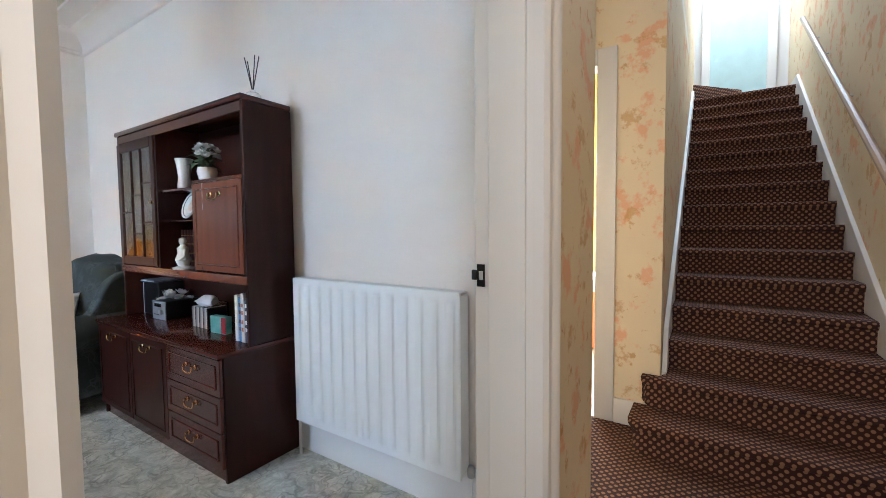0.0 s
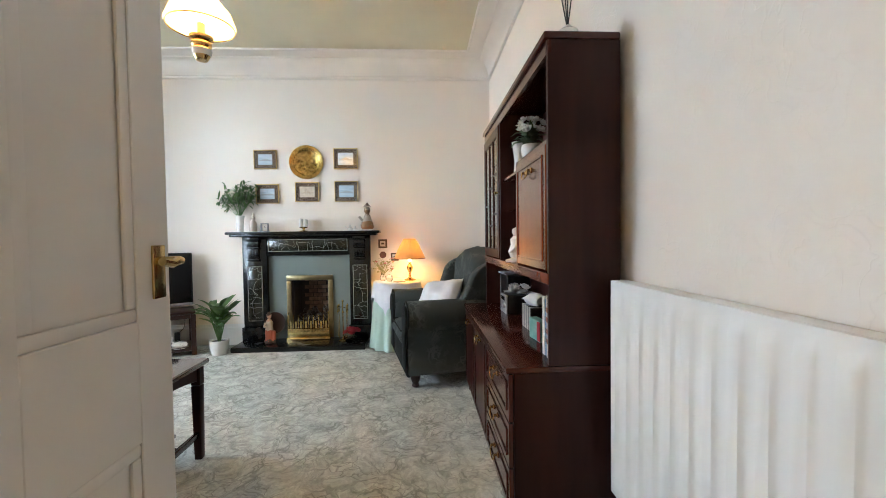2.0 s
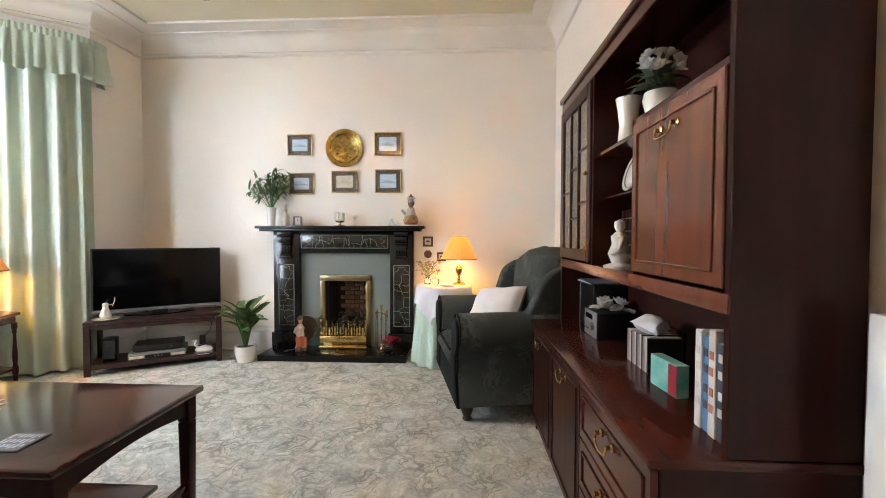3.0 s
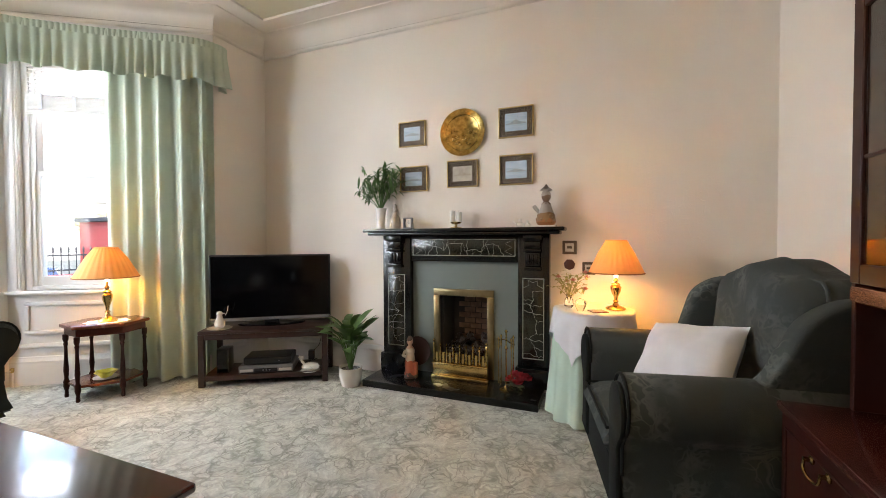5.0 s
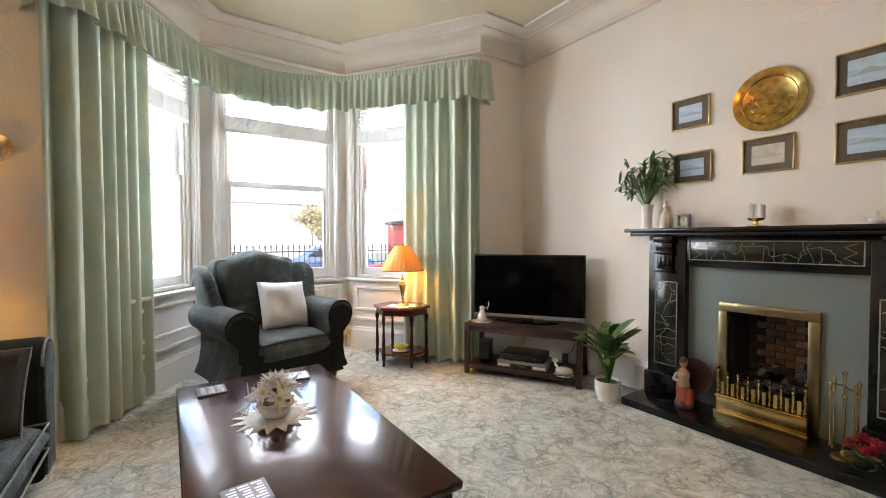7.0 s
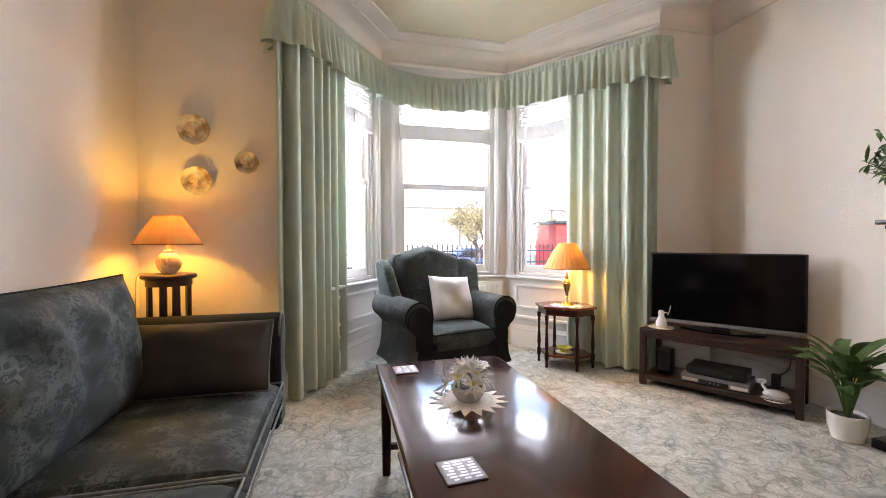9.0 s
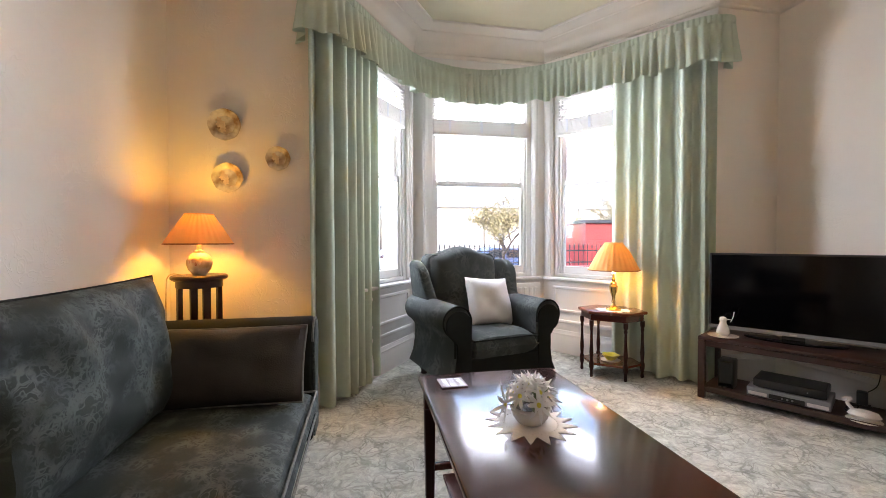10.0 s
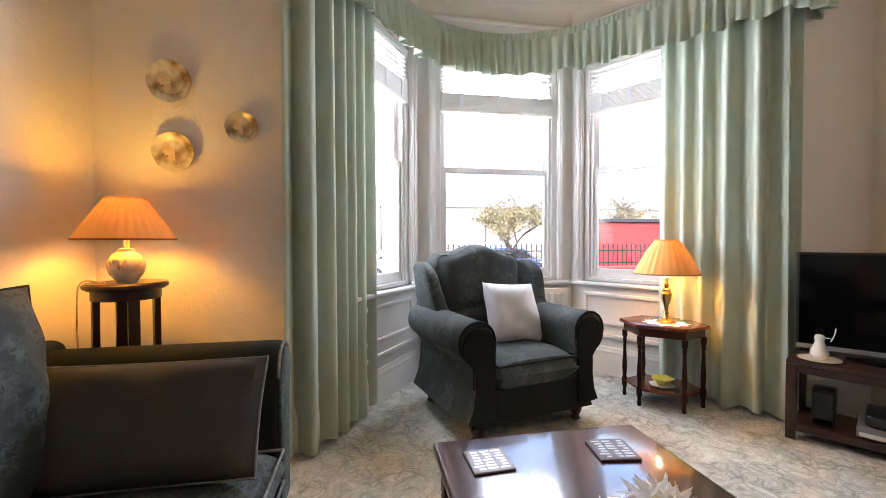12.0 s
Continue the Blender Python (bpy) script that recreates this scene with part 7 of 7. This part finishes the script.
# ---- curtains ----
def curtain(name, line, z0, z1, folds, depth, label, flare=0.0, seed=0, lean=0.0):
    at = along(curve_through([(x, y, 0) for x, y in line], 8))

    def f(u, v):
        p, nrm, ln = at(u)
        z = z1 + (z0 - z1) * v
        ph = folds * 2 * math.pi * (u + 0.02 * math.sin(9 * u + seed))
        d = depth * (0.75 + 0.25 * math.sin(5 * u + seed)) * (0.6 + 0.4 * v) * (math.sin(ph) + 0.22 * math.sin(2.0 * ph + seed))
        side = flare * v * (u - 0.5)
        t = (at(min(1, u + 0.01))[0] - at(max(0, u - 0.01))[0]).normalized()
        q = p + Vector((nrm.x, nrm.y, 0)) * d + t * side
        return (q.x, q.y, z + 0.012 * math.sin(ph * 0.5 + 1) * (v > 0.95))
    ob = single(name, sheet(int(folds * 12), 22, f), CURTAIN, Matrix.Identity(4), label, "curtain", "bay curtains", smooth=80)
    return thicken(ob, 0.003)


curtain("curtain", [(-1.79, -2.50), (-1.95, -2.60), (-2.11, -2.83), (-2.26, -3.12)], 0.02, 2.62, 6.5, 0.070, "long pale green curtain gathered in heavy folds", seed=1)
curtain("curtain", [(-4.35, -3.04), (-4.49, -2.76), (-4.63, -2.52), (-4.82, -2.40)], 0.02, 2.62, 6, 0.062, "long pale green curtain hanging by the television", seed=4)
vline = curve_through([(-1.775, -2.60, 0), (-1.775, -2.44, 0), (-1.90, -2.42, 0), (-2.10, -2.64, 0), (-2.38, -3.08, 0), (-2.72, -3.45, 0), (-3.25, -3.595, 0), (-3.80, -3.39, 0), (-4.24, -2.92, 0), (-4.60, -2.42, 0), (-4.78, -2.31, 0), (-4.89, -2.33, 0), (-4.90, -2.425, 0)], 10)
at_v = along(vline)


def valance(u, v):
    p, nrm, ln = at_v(u)
    ph = 2 * math.pi * 62 * (u + 0.004 * math.sin(37 * u))
    g = (0.004 + 0.024 * v ** 1.3) * (1 + 0.45 * math.sin(23 * u) * math.sin(61 * u + 1))
    d = g * (math.sin(ph) + 0.5 * math.sin(0.37 * ph + 1.3)) + 0.02 * v
    z = 2.795 - v * (0.335 + 0.014 * math.sin(ph * 0.31) + 0.010 * math.sin(ph))
    q = p + Vector((nrm.x, nrm.y, 0)) * d
    return (q.x, q.y, z)


pv = thing("pelmet_valance", Matrix.Identity(4), "gathered pale green frilled valance round the bay", "valance")
thicken(part("frill", sheet(620, 12, valance), CURTAIN, pv, smooth=80), 0.003)
def heading(u, v):
    p, nrm, ln = at_v(u)
    ph = 2 * math.pi * 124 * u
    q = p + Vector((nrm.x, nrm.y, 0)) * (0.008 + 0.004 * math.sin(ph))
    return (q.x, q.y, 2.80 - 0.055 * v)
thicken(part("gathered_heading", sheet(740, 2, heading), CURTAIN, pv, smooth=80), 0.002)
bm = bmesh.new()
rail = [at_v(u / 60) for u in range(61)]
for (p, nr, _), (p2, nr2, _) in zip(rail, rail[1:]):
    vs = [bm.verts.new((c.x - k.x * o, c.y - k.y * o, z)) for c, k in ((p, nr), (p2, nr2)) for o in (0.004, 0.02) for z in (2.745, 2.775)]
    for q in ((0, 1, 5, 4), (2, 3, 7, 6), (1, 3, 7, 5), (0, 2, 6, 4)):
        bm.faces.new([vs[i] for i in q])
part("rail", bm, WHITE, pv, "white curtain rail", smooth=0)

# ---- pendant ----
pd = thing("pendant_lamp", pose(-3.10, -0.28, 0), "brass oil-lamp style pendant with glass shade", "ceiling light")
part("ceiling_rose", lathe([(0.0001, CZ), (0.07, CZ), (0.06, CZ - 0.03), (0.02, CZ - 0.05), (0.0001, CZ - 0.05)], 20), BRASS, pd)
part("font", lathe([(0.0001, 2.155), (0.03, 2.158), (0.042, 2.18), (0.05, 2.215), (0.045, 2.225), (0.052, 2.235), (0.052, 2.25), (0.045, 2.26), (0.06, 2.27), (0.06, 2.285), (0.02, 2.30), (0.02, 2.36), (0.0001, 2.36)], 24), BRASS, pd, "brass and china lamp font")
part("china_band", lathe([(0.0445, 2.182), (0.0515, 2.214), (0.047, 2.216), (0.0405, 2.184), (0.0445, 2.182)], 24), CHINA, pd)
ob = part("glass_shade", lathe([(0.165, 2.34), (0.175, 2.355), (0.15, 2.42), (0.10, 2.48), (0.05, 2.51)], 40, caps=False), thin_cloth("opal_shade", (0.9, 0.78, 0.55), (1.0, 0.84, 0.55), 0.7), pd, "opal glass shade")
thicken(ob, 0.003)
part("shade_rim", tube([(0.168 * math.cos(a), 0.168 * math.sin(a), 2.338) for a in [2 * math.pi * i / 40 for i in range(41)]], 0.004, 6), BRASS, ob)
part("bulb", lathe([(0.0001, 2.36), (0.02, 2.362), (0.02, 2.366), (0.0001, 2.37)], 14), lit("pendant_glow", (1.0, 0.8, 0.5), 8.0), pd, "lit bulb")
for k in range(3):
    a = radians(120 * k + 20)
    part("hanging_chain", tube([(0.05 * math.cos(a), 0.05 * math.sin(a), 2.51), (0.12 * math.cos(a), 0.12 * math.sin(a), 2.72), (0.02 * math.cos(a), 0.02 * math.sin(a), 3.10)], 0.005, 6), BRASS, pd)

# ---- outside the bay ----
GR = mat("lawn_ground", (0.16, 0.17, 0.12), (0.22, 0.21, 0.17), rough=0.95, scale=0.6, bump=0.3, bump_scale=12)
flat("ground", -160, 160, -300, 30, -0.9, -0.6, GR, "pale garden ground and street")
ROAD = mat("asphalt", (0.16, 0.16, 0.16), rough=0.9, scale=3, bump=0.3, bump_scale=60)
flat("road", -160, 160, -22, -15.5, -0.6, -0.59, ROAD, "grey asphalt road")
flat("pavement", -160, 160, -15.45, -12.9, -0.6, -0.50, mat("paving", (0.38, 0.37, 0.35), rough=0.9, scale=2), "pale concrete pavement")
BRICKRED = mat("red_painted_brick", (0.40, 0.055, 0.05), (0.32, 0.045, 0.04), rough=0.75, scale=5, bump=0.3)
wl = thing("garden_wall", pose(-9.5, -10.9, -0.6), "low red painted garden wall", "wall")
part("wall", box(-9, 6, 0, 0.2, 0, 0.95, 0.01, 1), BRICKRED, wl)
part("coping", box(-9.03, 6.03, -0.03, 0.23, 0.95, 1.0, 0.01, 1), mat("coping_stone", (0.35, 0.1, 0.09), rough=0.8, scale=4), wl)
IRON = mat("black_iron", (0.015, 0.015, 0.018), rough=0.5, scale=20)
fe = thing("iron_railing", pose(-9.5, -10.8, 0.4), "black wrought-iron railing with pointed heads", "railing")
for z in (0.08, 0.42):
    part("rail", box(-9, 6, -0.012, 0.012, z, z + 0.035), IRON, fe, smooth=0)
post = mesh_of("picket", lathe([(0.011, 0), (0.011, 0.50), (0.026, 0.52), (0.012, 0.54), (0.024, 0.575), (0.0001, 0.66)], 8), IRON)
for i in range(104):
    ob = new("picket", post)
    ob.parent = fe
    ob.matrix_basis = Matrix.Translation((-8.95 + i * 0.144, 0, 0))
sd = thing("red_shed", pose(-12.0, -13.2, -0.6), "red boarded outbuilding with dark flat roof", "outbuilding")
part("wall", box(-3.2, 2.0, -1.6, 0, 0, 2.35), BRICKRED, sd, smooth=0)
for i in range(12):
    part("board", box(-3.21, 2.01, 0.0, 0.015, 0.02 + i * 0.194, 0.20 + i * 0.194, 0.004, 1), BRICKRED, sd)
part("roof", box(-3.3, 2.1, -1.7, 0.12, 2.36, 2.48, 0.01, 1), mat("roof_felt", (0.06, 0.06, 0.065), rough=0.9, scale=8), sd)
# parked cars across the road
TYRE = mat("tyre_rubber", (0.02, 0.02, 0.02), rough=0.8, scale=20)
CARGLASS = mat("car_window_glass", (0.03, 0.04, 0.05), rough=0.08, scale=3)


def car(m, paint, label):
    c = thing("parked_car", m, label, "car", "parked cars")
    side = [(-2.05, 0.28), (-2.08, 0.55), (-1.98, 0.80), (-1.15, 0.92), (-0.55, 1.38), (0.75, 1.42), (1.45, 1.02), (2.0, 0.95), (2.08, 0.60), (2.04, 0.28)]
    up = Matrix(((1, 0, 0, 0), (0, 0, 1, -0.83), (0, 1, 0, 0), (0, 0, 0, 1)))
    body = part("body", prism(side, 0, 1.66, 0.06, 3, m=up), paint, c)
    for y in (-0.835, 0.832):
        up2 = Matrix(((1, 0, 0, 0), (0, 0, 1, y), (0, 1, 0, 0), (0, 0, 0, 1)))
        for pts in ([(-0.95, 0.95), (-0.50, 1.30), (0.08, 1.33), (0.08, 0.95)], [(0.16, 0.95), (0.16, 1.33), (0.70, 1.33), (1.20, 0.98)]):
            part("side_window", prism(pts, 0, 0.006, m=up2), CARGLASS, c, "dark side window", smooth=0)
    for x in (-1.30, 1.30):
        for y in (-0.74, 0.74):
            mw = pose(x, y, 0.31, 90, 0, 0)
            w = part("wheel", lathe([(0.19, -0.10), (0.30, -0.10), (0.315, -0.07), (0.315, 0.07), (0.30, 0.10), (0.19, 0.10)], 24, mw), TYRE, c, "black tyre")
            part("rim", lathe([(0.0001, -0.105), (0.19, -0.102), (0.19, 0.102), (0.0001, 0.105)], 20, mw), STEEL, w, "grey wheel rim")
    for y in (-0.6, 0.6):
        part("headlamp", box(-2.09, -2.0, y - 0.15, y + 0.15, 0.62, 0.75, 0.02, 2), CHINA, c)
        part("tail_light", box(2.02, 2.09, y - 0.14, y + 0.14, 0.66, 0.82, 0.02, 2), ROSE, c)


car(pose(-8.6, -18.3, -0.59), mat("blue_car_paint", (0.10, 0.16, 0.30), rough=0.25, scale=2, coat=0.6), "dark blue hatchback parked across the road")
car(pose(-3.9, -18.4, -0.59, 0, 0, 2), mat("silver_car_paint", (0.52, 0.53, 0.54), rough=0.25, scale=2, coat=0.6), "silver hatchback parked across the road")
# budding tree
BARK = mat("bark", (0.09, 0.07, 0.055), (0.06, 0.048, 0.038), rough=0.9, scale=14, bump=0.5)
SPRING = mat("spring_leaf", (0.42, 0.36, 0.17), (0.30, 0.25, 0.12), rough=0.6, scale=5)


def tree(m, height, seed, label):
    tr = thing("tree", m, label, "tree", "street trees")
    rnd = random.Random(seed)
    bm, lf = bmesh.new(), bmesh.new()

    def grow(p, d, ln, r, depth):
        pts = [p]
        for k in range(3):
            d = (d + Vector((rnd.uniform(-1, 1), rnd.uniform(-1, 1), rnd.uniform(-0.3, 0.5))) * 0.22).normalized()
            pts.append(pts[-1] + d * ln / 3)
        tube(pts, max(r, 0.009), 6 if depth < 2 else 4, bm, max(r * 0.62, 0.007))
        if depth >= 3:
            for k in range(5):
                q = pts[rnd.randint(1, 3)] + Vector((rnd.uniform(-1, 1), rnd.uniform(-1, 1), rnd.uniform(-1, 1))) * 0.12
                leaf(rnd.uniform(0.07, 0.13), 0.06, 0.5, Matrix.Translation(q) @ pose(0, 0, 0, rnd.uniform(0, 360), rnd.uniform(-60, 60), rnd.uniform(0, 360)), lf, 2)
        if depth < 6:
            for k in range(3 if depth < 4 else 2):
                a = rnd.uniform(0, 6.28)
                nd = (d * 0.75 + Vector((math.cos(a), math.sin(a), rnd.uniform(-0.1, 0.5))) * 0.85).normalized()
                grow(pts[-1 if k else 2], nd, ln * rnd.uniform(0.66, 0.86), r * 0.64, depth + 1)
    grow(Vector((0, 0, 0)), Vector((0, 0, 1)), height * 0.2, height * 0.013, 0)
    part("trunk", bm, BARK, tr, "bare branching trunk")
    tagged(part("crown", lf, SPRING, tr, "sparse young spring leaves", smooth=0), kind="stuff")


tree(pose(-7.2, -14.0, -0.5), 5.6, 5, "bare budding street tree beyond the railing")
tree(pose(-13.6, -17.5, -0.6), 6.5, 8, "bare budding tree down the street")
# pale houses over the road; bright haze is put into roof and glass colours
STONE = mat("pale_stone", (0.52, 0.48, 0.42), (0.44, 0.40, 0.35), rough=0.9, scale=1.2, bump=0.2)
SLATES = mat("hazed_roof_slate", (0.34, 0.35, 0.37), rough=0.8, scale=6)
HAZEGLASS = mat("hazed_window_glass", (0.36, 0.38, 0.40), rough=0.3, scale=2)
for k, x in enumerate((-34, -22, -10, 2)):
    hs = thing("terraced_house", pose(x, -46, -0.6), "pale stone two-storey house across the road", "house", "houses over the road")
    part("wall", box(-5.9, 5.9, -7, 0, 0, 5.6), STONE, hs, smooth=0)
    part("roof", prism([(-7.3, 5.6), (-3.5, 8.2), (0.3, 5.6)], -6, 6, m=Matrix(((0, 0, 1, 0), (1, 0, 0, 0), (0, 1, 0, 0), (0, 0, 0, 1)))), SLATES, hs, smooth=0)
    for wx in (-4, -1.3, 1.3, 4):
        for wz in (1.0, 3.6):
            w = part("window", box(wx - 0.55, wx + 0.55, 0.0, 0.06, wz, wz + 1.5), WHITE, hs, smooth=0)
            part("pane", box(wx - 0.46, wx + 0.46, 0.06, 0.07, wz + 0.09, wz + 1.41), HAZEGLASS, w, smooth=0)
